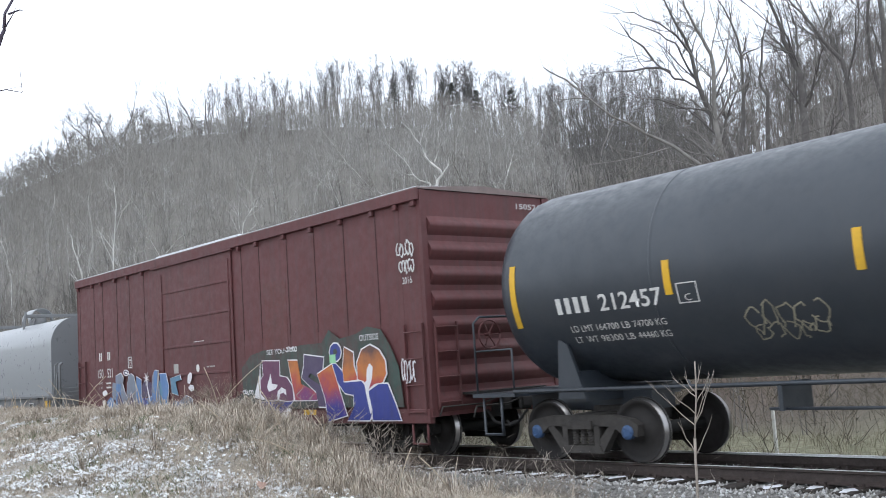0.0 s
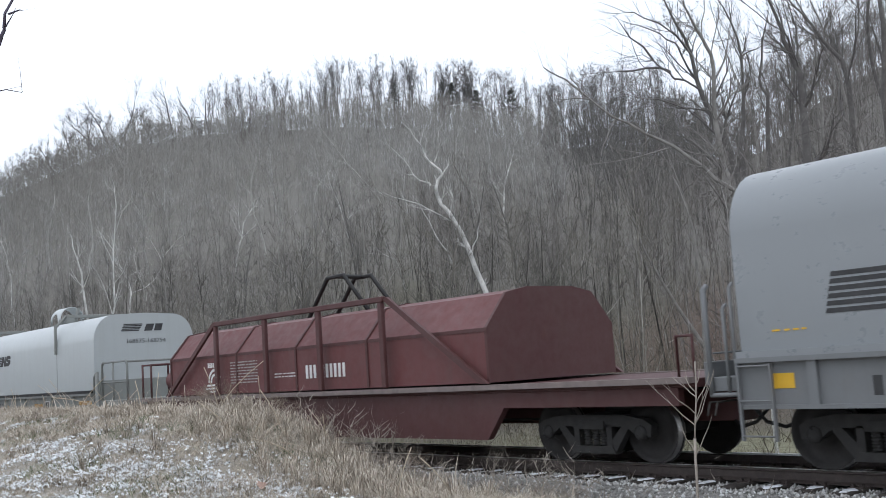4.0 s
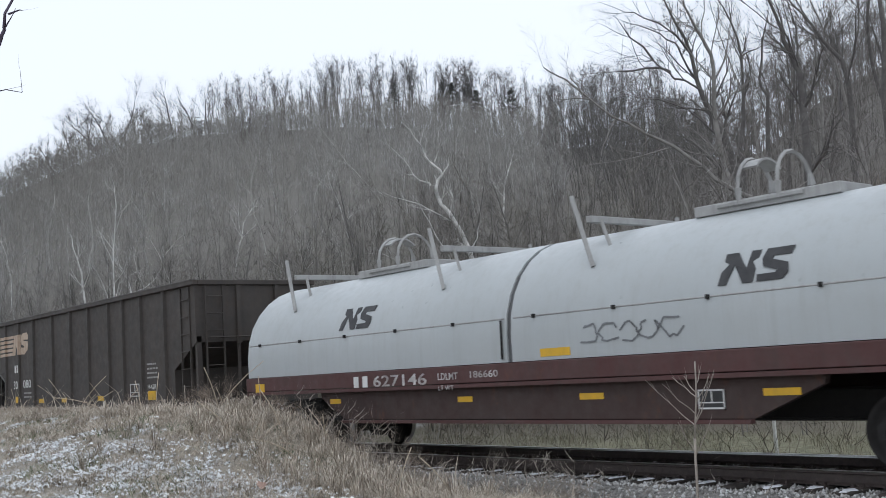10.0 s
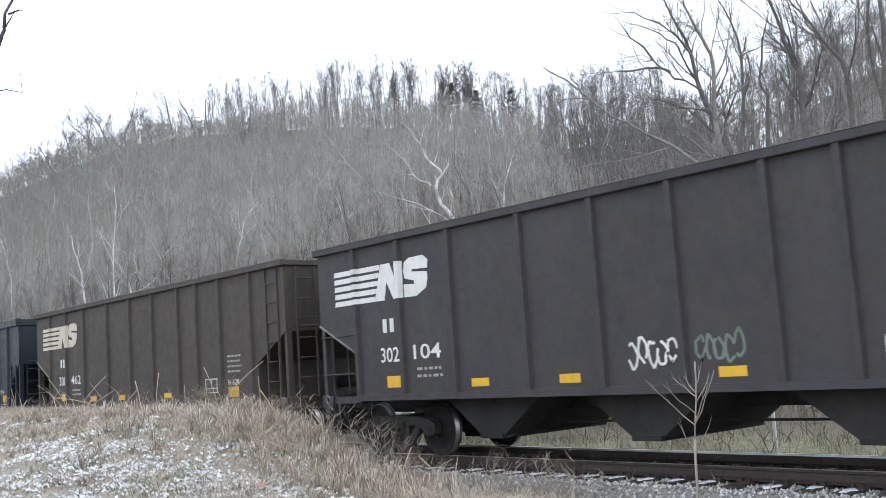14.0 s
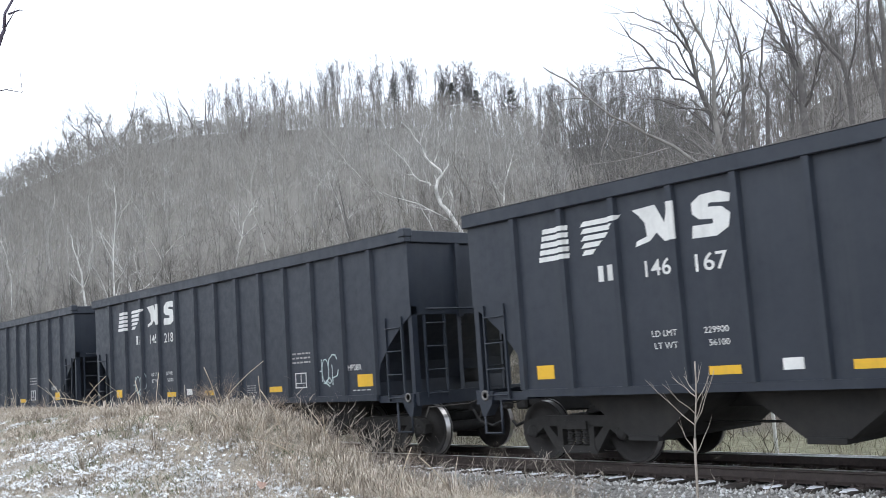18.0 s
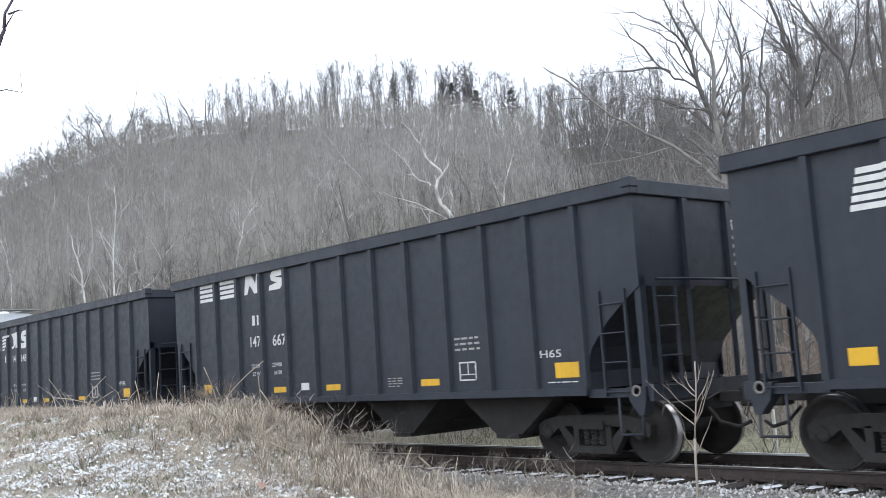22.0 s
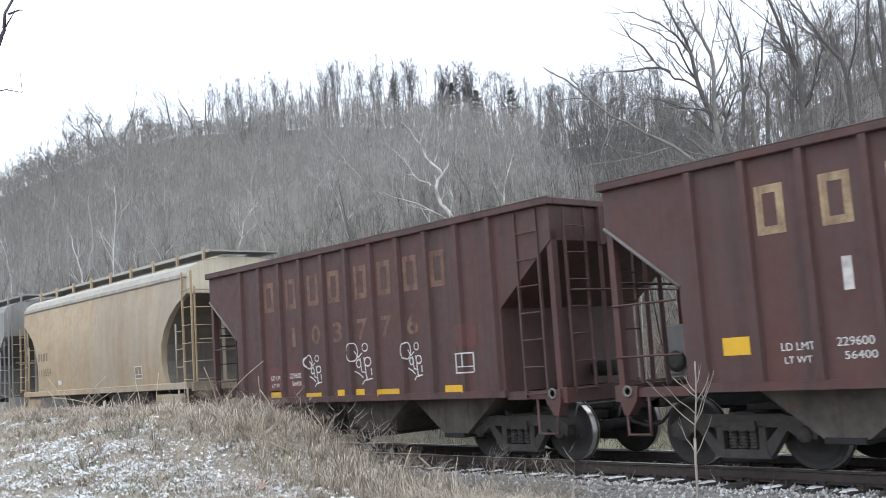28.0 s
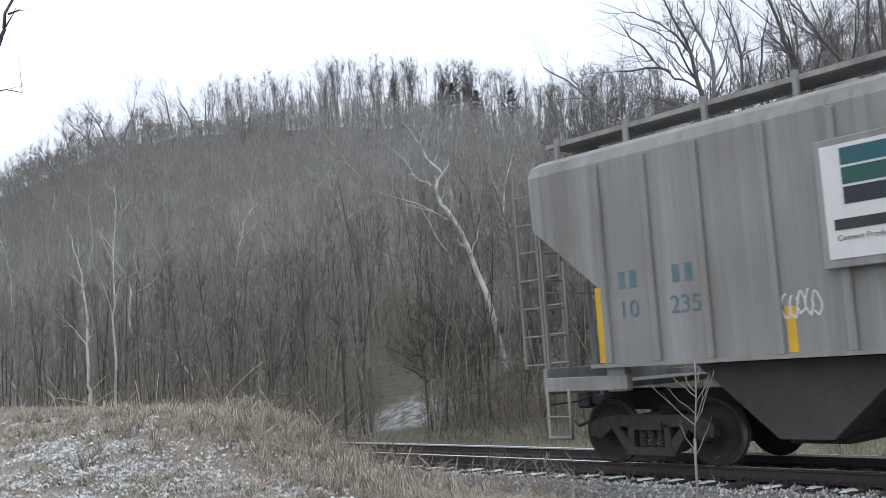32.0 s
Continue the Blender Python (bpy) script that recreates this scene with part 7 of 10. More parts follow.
def graffiti(ob, a):
    """Sprayed lettering whose forms are drawn as plain figures in the piece's colours."""
    S = -1.598
    halo = paint("spray_dark_green", (0.048, 0.078, 0.066), 0.6, (0.085, 0.038, 0.038), 0.95, 0, 0.7)
    white = paint("spray_white", (0.75, 0.74, 0.76), 0.55, grime=0.15, streak=0.1)
    navy = paint("spray_blue", (0.035, 0.05, 0.25), 0.5, grime=0.2)
    sky_ = paint("spray_light_blue", (0.10, 0.20, 0.40), 0.5, grime=0.3, fade=0.8)
    grey = paint("spray_grey", (0.20, 0.23, 0.29), 0.5, grime=0.3)
    mint = paint("spray_mint", (0.30, 0.62, 0.35), 0.5, grime=0.1)
    # orange that turns violet and blue down the letters
    m, t, bs = nodes_of("spray_orange_to_violet", 0.5)
    co = t.nodes.new("ShaderNodeTexCoord")
    sep = t.nodes.new("ShaderNodeSeparateXYZ")
    t.links.new(co.outputs["Object"], sep.inputs[0])
    mix = t.nodes.new("ShaderNodeMath")
    t.links.new(sep.outputs[2], mix.inputs[0]), t.links.new(noise_at(t, 1.8, 4), mix.inputs[1])
    rp = t.nodes.new("ShaderNodeValToRGB")
    t.links.new(ramp(t, mix.outputs[0], 1.25, 2.45), rp.inputs[0])
    rp.color_ramp.elements[0].color, rp.color_ramp.elements[1].color = (0.05, 0.05, 0.26, 1), (0.12, 0.06, 0.05, 1)
    for pos, c in ((0.28, (0.20, 0.05, 0.16)), (0.50, (0.42, 0.08, 0.05)), (0.70, (0.50, 0.17, 0.04))):
        rp.color_ramp.elements.new(pos).color = (*c, 1)
    t.links.new(rp.outputs[0], bs.inputs["Base Color"])
    m2 = {}
    for key, c in (("plum", (0.13, 0.04, 0.09)), ("dusk", (0.075, 0.055, 0.11)), ("teal", (0.10, 0.22, 0.32)), ("violet", (0.09, 0.12, 0.31))):
        m2[key] = paint("spray_" + key, c, 0.5, (0.05, 0.04, 0.06), 0.4, 0, 0.2, 0.6)
    plum, dusk, teal, violet = m2["plum"], m2["dusk"], m2["teal"], m2["violet"]

    def piece(name, pts, mat, dy, wider):
        cx, cz = sum(p[0] for p in pts) / len(pts), sum(p[1] for p in pts) / len(pts)
        q = []
        for x, z in pts:
            d = max(0.05, math.hypot(x - cx, z - cz))
            q.append((a + x + (x - cx) / d * wider, max(0.64, z + (z - cz) / d * wider)))
        shape(ob, name, q, mat, -1.612 - dy)
    piece('spray_cloud', [(8.7, 0.75), (8.88, 1.13), (9.35, 1.26), (9.34, 1.78), (9.72, 2.03), (10.25, 2.11), (11.1, 2.08), (11.69, 2.14), (12.42, 2.14), (12.68, 2.37), (13.01, 2.18), (13.56, 2.24), (13.9, 2.35), (14.3, 2.27), (14.53, 2.0), (14.76, 1.6), (14.83, 1.06), (14.85, 0.90), (12.3, 0.92), (9.9, 0.86)], halo, 0.000, 0.000)
    piece('graffiti_outline', [(9.99, 1.06), (11.07, 1.04), (11.36, 1.07), (10.65, 0.68), (10.16, 0.68)], white, 0.004, 0.028)
    piece('graffiti_letter', [(9.99, 1.06), (11.07, 1.04), (11.36, 1.07), (10.65, 0.68), (10.16, 0.68)], navy, 0.007, 0.000)
    piece('graffiti_outline', [(10.2, 1.89), (10.87, 1.86), (10.86, 1.56), (11.12, 1.53), (11.32, 1.35), (11.35, 1.07), (11.1, 1.06), (10.78, 1.1), (10.35, 1.08), (10.07, 1.23), (10.06, 1.47), (10.23, 1.59)], white, 0.008, 0.028)
    piece('graffiti_letter', [(10.2, 1.89), (10.87, 1.86), (10.86, 1.56), (11.12, 1.53), (11.32, 1.35), (11.35, 1.07), (11.1, 1.06), (10.78, 1.1), (10.35, 1.08), (10.07, 1.23), (10.06, 1.47), (10.23, 1.59)], plum, 0.011, 0.000)
    piece('graffiti_outline', [(10.12, 1.86), (10.08, 1.62), (9.87, 1.25), (9.83, 1.15), (10.23, 1.09), (10.1, 1.23), (10.11, 1.55)], white, 0.013, 0.000)
    piece('graffiti_outline', [(10.52, 1.62), (10.56, 1.42), (10.78, 1.39), (10.7, 1.31), (10.43, 1.26), (10.36, 1.36)], white, 0.013, 0.000)
    piece('graffiti_outline', [(10.72, 1.09), (10.76, 1.25), (10.91, 1.34), (11.08, 1.29), (11.09, 1.17), (10.98, 1.23), (10.84, 1.2), (10.82, 1.09)], white, 0.013, 0.000)
    piece('graffiti_outline', [(11.21, 1.86), (11.55, 1.84), (11.65, 1.38), (12.22, 1.21), (12.18, 1.06), (11.42, 1.07), (11.38, 1.24)], white, 0.010, 0.028)
    piece('graffiti_letter', [(11.21, 1.86), (11.55, 1.84), (11.65, 1.38), (12.22, 1.21), (12.18, 1.06), (11.42, 1.07), (11.38, 1.24)], m, 0.013, 0.000)
    piece('graffiti_outline', [(11.82, 1.94), (12.48, 1.86), (12.43, 1.64), (12.34, 1.45), (12.02, 1.58), (11.92, 1.51), (12.43, 1.29), (12.56, 0.93), (12.24, 0.94), (12.17, 1.22), (11.69, 1.5), (11.79, 1.72)], white, 0.014, 0.028)
    piece('graffiti_letter', [(11.82, 1.94), (12.48, 1.86), (12.43, 1.64), (12.34, 1.45), (12.02, 1.58), (11.92, 1.51), (12.43, 1.29), (12.56, 0.93), (12.24, 0.94), (12.17, 1.22), (11.69, 1.5), (11.79, 1.72)], dusk, 0.017, 0.000)
    piece('graffiti_outline', [(12.76, 1.73), (12.89, 1.72), (13.1, 1.56), (13.11, 1.37), (13.42, 1.38), (13.43, 1.13), (13.13, 1.18), (12.92, 1.38)], white, 0.017, 0.028)
    piece('graffiti_letter', [(12.76, 1.73), (12.89, 1.72), (13.1, 1.56), (13.11, 1.37), (13.42, 1.38), (13.43, 1.13), (13.13, 1.18), (12.92, 1.38)], navy, 0.020, 0.000)
    piece('graffiti_outline', [(12.26, 1.55), (12.76, 1.72), (13.17, 0.77), (12.55, 0.66), (12.49, 1.09)], white, 0.021, 0.028)
    piece('graffiti_letter', [(12.26, 1.55), (12.76, 1.72), (13.17, 0.77), (12.55, 0.66), (12.49, 1.09)], m, 0.024, 0.000)
    piece('graffiti_outline', [(13.19, 2.01), (13.46, 1.9), (13.46, 1.67), (13.56, 1.41), (13.13, 1.39), (13.1, 1.6)], white, 0.018, 0.028)
    piece('graffiti_letter', [(13.19, 2.01), (13.46, 1.9), (13.46, 1.67), (13.56, 1.41), (13.13, 1.39), (13.1, 1.6)], m, 0.021, 0.000)
    piece('graffiti_outline', [(13.17, 1.37), (13.68, 1.38), (13.88, 1.22), (13.95, 0.8), (13.87, 0.68), (13.2, 0.68), (13.42, 0.92), (13.42, 1.14)], white, 0.025, 0.028)
    piece('graffiti_letter', [(13.17, 1.37), (13.68, 1.38), (13.88, 1.22), (13.95, 0.8), (13.87, 0.68), (13.2, 0.68), (13.42, 0.92), (13.42, 1.14)], navy, 0.028, 0.000)
    piece('graffiti_outline', [(13.88, 1.19), (14.19, 1.31), (14.46, 1.31), (14.65, 0.96), (14.78, 0.68), (13.97, 0.68), (13.97, 0.87)], white, 0.028, 0.028)
    piece('graffiti_letter', [(13.88, 1.19), (14.19, 1.31), (14.46, 1.31), (14.65, 0.96), (14.78, 0.68), (13.97, 0.68), (13.97, 0.87)], navy, 0.031, 0.000)
    piece('graffiti_outline', [(13.58, 1.42), (13.59, 1.72), (13.75, 1.94), (14.01, 2.01), (14.26, 1.91), (14.42, 1.72), (14.44, 1.49), (14.32, 1.34), (14.08, 1.32), (13.9, 1.23), (13.76, 1.38)], white, 0.031, 0.028)
    piece('graffiti_letter', [(13.58, 1.42), (13.59, 1.72), (13.75, 1.94), (14.01, 2.01), (14.26, 1.91), (14.42, 1.72), (14.44, 1.49), (14.32, 1.34), (14.08, 1.32), (13.9, 1.23), (13.76, 1.38)], m, 0.034, 0.000)
    piece('graffiti_outline', [(13.85, 1.39), (13.88, 1.59), (13.97, 1.69), (14.06, 1.62), (14.02, 1.42), (13.89, 1.21), (13.95, 0.82), (13.91, 0.8), (13.83, 1.09), (13.78, 1.34)], white, 0.036, 0.000)
    piece('graffiti_outline', [(13.08, 1.93), (13.03, 1.83), (12.94, 1.78), (12.82, 1.79), (12.74, 1.86), (12.71, 1.96), (12.76, 2.05), (12.86, 2.1), (12.97, 2.09), (13.05, 2.02)], white, 0.022, 0.028)
    piece('graffiti_letter', [(13.08, 1.93), (13.03, 1.83), (12.94, 1.78), (12.82, 1.79), (12.74, 1.86), (12.71, 1.96), (12.76, 2.05), (12.86, 2.1), (12.97, 2.09), (13.05, 2.02)], navy, 0.025, 0.000)
    piece('graffiti_letter', [(12.97, 1.94), (12.92, 1.88), (12.85, 1.89), (12.83, 1.95), (12.87, 2.0), (12.94, 2.0)], halo, 0.026, 0.000)
    piece('graffiti_letter', [(12.7, 1.9), (12.9, 1.9), (12.9, 1.74), (12.7, 1.74)], mint, 0.027, 0.000)
    piece('graffiti_outline', [(11.06, 0.92), (11.22, 0.92), (11.19, 0.66), (10.64, 0.66)], white, 0.006, 0.000)
    # the blue piece on the other half
    piece('graffiti_letter', [(2.46, 1.68), (2.66, 1.64), (2.65, 1.19), (2.48, 1.24), (2.39, 1.36)], grey, 0.002, 0.000)
    piece('graffiti_outline', [(2.67, 1.83), (3.0, 1.9), (3.17, 1.77), (3.11, 1.61), (3.23, 1.39), (3.41, 1.21), (3.52, 1.01), (3.45, 0.67), (2.1, 0.68), (2.03, 0.95), (2.09, 1.19), (2.3, 1.29), (2.48, 1.24), (2.59, 1.06), (2.65, 1.19)], white, 0.004, 0.012)
    piece('graffiti_letter', [(2.67, 1.83), (3.0, 1.9), (3.17, 1.77), (3.11, 1.61), (3.23, 1.39), (3.41, 1.21), (3.52, 1.01), (3.45, 0.67), (2.1, 0.68), (2.03, 0.95), (2.09, 1.19), (2.3, 1.29), (2.48, 1.24), (2.59, 1.06), (2.65, 1.19)], grey, 0.007, 0.000)
    piece('graffiti_letter', [(2.09, 1.19), (2.3, 1.29), (2.48, 1.24), (2.59, 1.06), (2.41, 0.81), (2.11, 0.68), (2.03, 0.95)], sky_, 0.010, 0.000)
    piece('graffiti_letter', [(2.72, 1.64), (3.0, 1.62), (2.97, 1.24), (2.88, 1.44), (2.75, 1.09), (2.64, 1.1)], sky_, 0.010, 0.000)
    piece('graffiti_letter', [(2.88, 1.42), (3.04, 1.21), (3.14, 1.05), (3.04, 0.91), (2.89, 0.96), (2.77, 1.09), (2.77, 1.25)], dusk, 0.012, 0.000)
    piece('graffiti_outline', [(3.37, 1.34), (3.42, 1.6), (3.53, 1.84), (3.69, 1.86), (3.83, 1.8), (3.92, 1.57), (3.97, 1.33), (4.09, 1.12), (4.15, 0.85), (4.1, 0.67), (3.5, 0.67), (3.53, 1.04), (3.48, 1.17)], white, 0.014, 0.012)
    piece('graffiti_letter', [(3.37, 1.34), (3.42, 1.6), (3.53, 1.84), (3.69, 1.86), (3.83, 1.8), (3.92, 1.57), (3.97, 1.33), (4.09, 1.12), (4.15, 0.85), (4.1, 0.67), (3.5, 0.67), (3.53, 1.04), (3.48, 1.17)], grey, 0.017, 0.000)
    piece('graffiti_outline', [(3.57, 1.3), (3.65, 1.43), (3.75, 1.28), (3.82, 1.13), (3.96, 1.2), (3.98, 1.17), (3.83, 1.1), (3.76, 0.95), (3.66, 0.91), (3.56, 1.03)], white, 0.018, 0.000)
    piece('graffiti_letter', [(3.6, 1.28), (3.65, 1.4), (3.73, 1.27), (3.79, 1.13), (3.75, 1.01), (3.65, 0.94), (3.59, 1.07)], dusk, 0.021, 0.000)
    piece('graffiti_outline', [(4.0, 1.78), (4.29, 1.69), (4.27, 1.27), (4.46, 1.02), (4.61, 0.83), (4.46, 0.67), (4.09, 0.67), (4.09, 1.1), (3.97, 1.27)], white, 0.018, 0.012)
    piece('graffiti_letter', [(4.0, 1.78), (4.29, 1.69), (4.27, 1.27), (4.46, 1.02), (4.61, 0.83), (4.46, 0.67), (4.09, 0.67), (4.09, 1.1), (3.97, 1.27)], sky_, 0.021, 0.000)
    piece('graffiti_letter', [(4.11, 0.85), (4.57, 0.85), (4.46, 0.68), (4.09, 0.68)], violet, 0.022, 0.000)
    piece('graffiti_letter', [(4.3, 1.55), (4.48, 1.67), (4.87, 1.6), (4.89, 1.26), (4.29, 1.25)], dusk, 0.016, 0.000)
    piece('graffiti_letter', [(4.3, 1.24), (4.58, 1.23), (4.69, 0.93), (4.61, 0.83), (4.46, 1.02)], navy, 0.014, 0.000)
    piece('graffiti_outline', [(4.58, 1.23), (4.89, 1.26), (4.91, 1.36), (5.11, 1.32), (5.23, 1.11), (5.26, 0.98), (5.16, 0.67), (4.71, 0.67), (4.64, 0.96)], white, 0.024, 0.012)
    piece('graffiti_letter', [(4.58, 1.23), (4.89, 1.26), (4.91, 1.36), (5.11, 1.32), (5.23, 1.11), (5.26, 0.98), (5.16, 0.67), (4.71, 0.67), (4.64, 0.96)], sky_, 0.027, 0.000)
    piece('graffiti_outline', [(4.95, 1.72), (5.09, 1.9), (5.32, 1.88), (5.29, 1.49), (5.33, 1.11), (5.4, 0.9), (5.53, 0.91), (5.59, 0.67), (5.18, 0.67), (5.26, 0.98), (5.23, 1.11), (5.11, 1.32), (4.91, 1.36)], white, 0.028, 0.012)
    piece('graffiti_letter', [(4.95, 1.72), (5.09, 1.9), (5.32, 1.88), (5.29, 1.49), (5.33, 1.11), (5.4, 0.9), (5.53, 0.91), (5.59, 0.67), (5.18, 0.67), (5.26, 0.98), (5.23, 1.11), (5.11, 1.32), (4.91, 1.36)], grey, 0.031, 0.000)
    piece('graffiti_letter', [(5.07, 1.88), (5.22, 1.88), (5.24, 1.49), (5.21, 1.22), (5.08, 1.37), (5.01, 1.51)], sky_, 0.032, 0.000)
    piece('graffiti_letter', [(5.32, 1.65), (5.51, 1.56), (5.48, 1.13), (5.4, 0.93), (5.34, 1.14)], teal, 0.026, 0.000)
    piece('graffiti_outline', [(5.35, 1.8), (5.7, 1.8), (5.84, 1.49), (5.69, 0.7), (5.35, 0.7), (5.35, 0.89), (5.5, 1.35)], white, 0.024, 0.012)
    piece('graffiti_letter', [(5.35, 1.8), (5.7, 1.8), (5.84, 1.49), (5.69, 0.7), (5.35, 0.7), (5.35, 0.89), (5.5, 1.35)], sky_, 0.027, 0.000)
    piece('graffiti_outline', [(5.94, 1.67), (6.43, 1.74), (6.5, 1.62), (6.19, 1.59), (6.32, 1.27), (5.99, 1.33)], white, 0.020, 0.012)
    piece('graffiti_letter', [(5.94, 1.67), (6.43, 1.74), (6.5, 1.62), (6.19, 1.59), (6.32, 1.27), (5.99, 1.33)], teal, 0.023, 0.000)
    piece('graffiti_outline', [(5.95, 0.98), (6.09, 1.15), (6.37, 1.11), (6.73, 1.26), (7.03, 1.18), (7.06, 0.94)], white, 0.024, 0.012)
    piece('graffiti_letter', [(5.95, 0.98), (6.09, 1.15), (6.37, 1.11), (6.73, 1.26), (7.03, 1.18), (7.06, 0.94)], grey, 0.027, 0.000)
    piece('graffiti_letter', [(5.67, 0.67), (7.27, 0.65), (7.29, 0.88), (5.78, 0.91)], grey, 0.002, 0.000)
    piece('graffiti_outline', [(4.77, 1.66), (4.63, 1.68), (4.68, 1.56), (4.6, 1.66), (4.55, 1.54), (4.57, 1.67), (4.44, 1.62), (4.56, 1.7), (4.43, 1.75), (4.57, 1.73), (4.52, 1.85), (4.6, 1.74), (4.66, 1.86), (4.63, 1.73), (4.76, 1.78), (4.64, 1.71)], white, 0.026, 0.000)
    piece('graffiti_outline', [(4.61, 1.6), (4.63, 1.6), (4.78, 1.24), (4.84, 1.04), (4.89, 1.15), (4.9, 1.14), (4.85, 0.84), (4.75, 1.15)], white, 0.034, 0.000)
    piece('graffiti_outline', [(3.51, 1.88), (3.49, 1.84), (3.42, 1.82), (3.34, 1.81), (3.25, 1.83), (3.19, 1.87), (3.17, 1.91), (3.2, 1.95), (3.27, 1.98), (3.35, 1.98), (3.44, 1.96), (3.5, 1.93)], white, 0.010, 0.000)
    piece('graffiti_letter', [(3.48, 1.89), (3.46, 1.86), (3.41, 1.84), (3.34, 1.84), (3.27, 1.85), (3.22, 1.88), (3.21, 1.91), (3.23, 1.94), (3.28, 1.95), (3.35, 1.96), (3.42, 1.94), (3.47, 1.92)], dusk, 0.013, 0.000)
    piece('graffiti_outline', [(3.24, 1.9), (3.38, 1.93), (3.48, 1.86), (3.35, 1.87)], white, 0.016, 0.000)
    piece('graffiti_outline', [(2.08, 1.39), (2.03, 1.34), (1.94, 1.32), (1.84, 1.33), (1.77, 1.38), (1.78, 1.43), (1.85, 1.47), (1.96, 1.48), (2.05, 1.45)], white, 0.004, 0.000)
    piece('graffiti_outline', [(2.0, 1.15), (1.96, 1.11), (1.88, 1.09), (1.8, 1.1), (1.75, 1.13), (1.75, 1.18), (1.81, 1.21), (1.9, 1.22), (1.97, 1.19)], white, 0.004, 0.000)
    piece('graffiti_outline', [(6.88, 1.72), (6.99, 1.78), (7.09, 1.74), (7.05, 1.62), (6.94, 1.51), (6.84, 1.56)], white, 0.036, 0.000)
    piece('graffiti_outline', [(6.87, 1.43), (6.99, 1.5), (7.13, 1.47), (7.16, 1.37), (7.01, 1.34)], white, 0.036, 0.000)
    words(ob, "OUTSIDE", a + 13.66, a + 14.24, 2.10, 2.21, white, S - 0.018, "sprayed_words")
    words(ob, "SEE YOU", a + 10.40, a + 11.08, 2.01, 2.11, white, S - 0.018, "sprayed_words")
    tag_squiggle(ob, a + 11.14, a + 11.54, 2.03, 2.13, white, 51, S - 0.018, 0.012)
    tag_squiggle(ob, a + 9.36, a + 9.78, 1.22, 1.32, white, 53, S - 0.018, 0.012)
    tag_squiggle(ob, a + 14.85, a + 15.25, 1.30, 1.75, white, 52, S - 0.018, 0.012)


# ---- coil cars ----
def hood_profile(hw, z0, zr, top, ry):
    """Cross-section of a hood: upright sides, rounded shoulders and a gently crowned top."""
    pts = [(-hw, z0), (-hw, zr)]
    for k in range(1, 9):
        t = k / 8 * math.pi / 2
        pts.append((-hw + ry * (1 - math.cos(t)), zr + (top - 0.04 - zr) * math.sin(t)))
    pts.append((0, top))
    return pts + [(-y, z) for y, z in pts[-2::-1]]


def hood_surface(hw, zr, top, ry):
    def surf(z):
        if z <= zr:
            return -hw - 0.002
        s = min(1.0, (z - zr) / (top - 0.04 - zr))
        return -hw + ry * (1 - math.sqrt(max(0.0, 1 - s * s))) - 0.003
    return surf


def vent_hood(ob, x, z, mat, frame_mat, half=0.5):
    """The raised lifting hoop on a hood's crown: a bent sheet between two arched legs."""
    n, r, lift = 12, 0.42, 0.16
    bm = bmesh.new()
    rows = []
    for k in range(n + 1):
        t = math.pi * (0.24 + 0.52 * k / n)
        rows.append([bm.verts.new((x + dx, -rr * math.cos(t), z + lift + rr * math.sin(t))) for rr in (r, r - 0.03) for dx in (-half, half * (1 if half > 0.4 else -0.2))])
    for p, q in zip(rows, rows[1:]):
        for i0, i1 in ((0, 1), (1, 3), (3, 2), (2, 0)):
            bm.faces.new((p[i0], p[i1], q[i1], q[i0]))
    bm.faces.new([rows[0][i] for i in (0, 2, 3, 1)]), bm.faces.new([rows[-1][i] for i in (0, 1, 3, 2)])
    bmesh.ops.recalc_face_normals(bm, faces=bm.faces)
    smooth_by_angle(part("lifting_hoop", bm, mat, ob, "curved metal lifting hoop on the hood"), 40)
    for dx in (-half, half):
        leg = bmesh.new()
        tube(leg, [(x + dx, -r - 0.02, z - 0.06), (x + dx, -r - 0.02, z + lift)] + [(x + dx, -(r + 0.02) * math.cos(math.pi * k / 8), z + lift + (r + 0.02) * math.sin(math.pi * k / 8)) for k in range(9)] + [(x + dx, r + 0.02, z + lift), (x + dx, r + 0.02, z - 0.06)], 0.03, 4)
        part("hoop_leg", leg, frame_mat, ob)
    part("hoop_base", boxes((x - 0.65, x + 0.65, -0.46, 0.46, z - 0.07, z - 0.01), bev=0.01), frame_mat, ob)


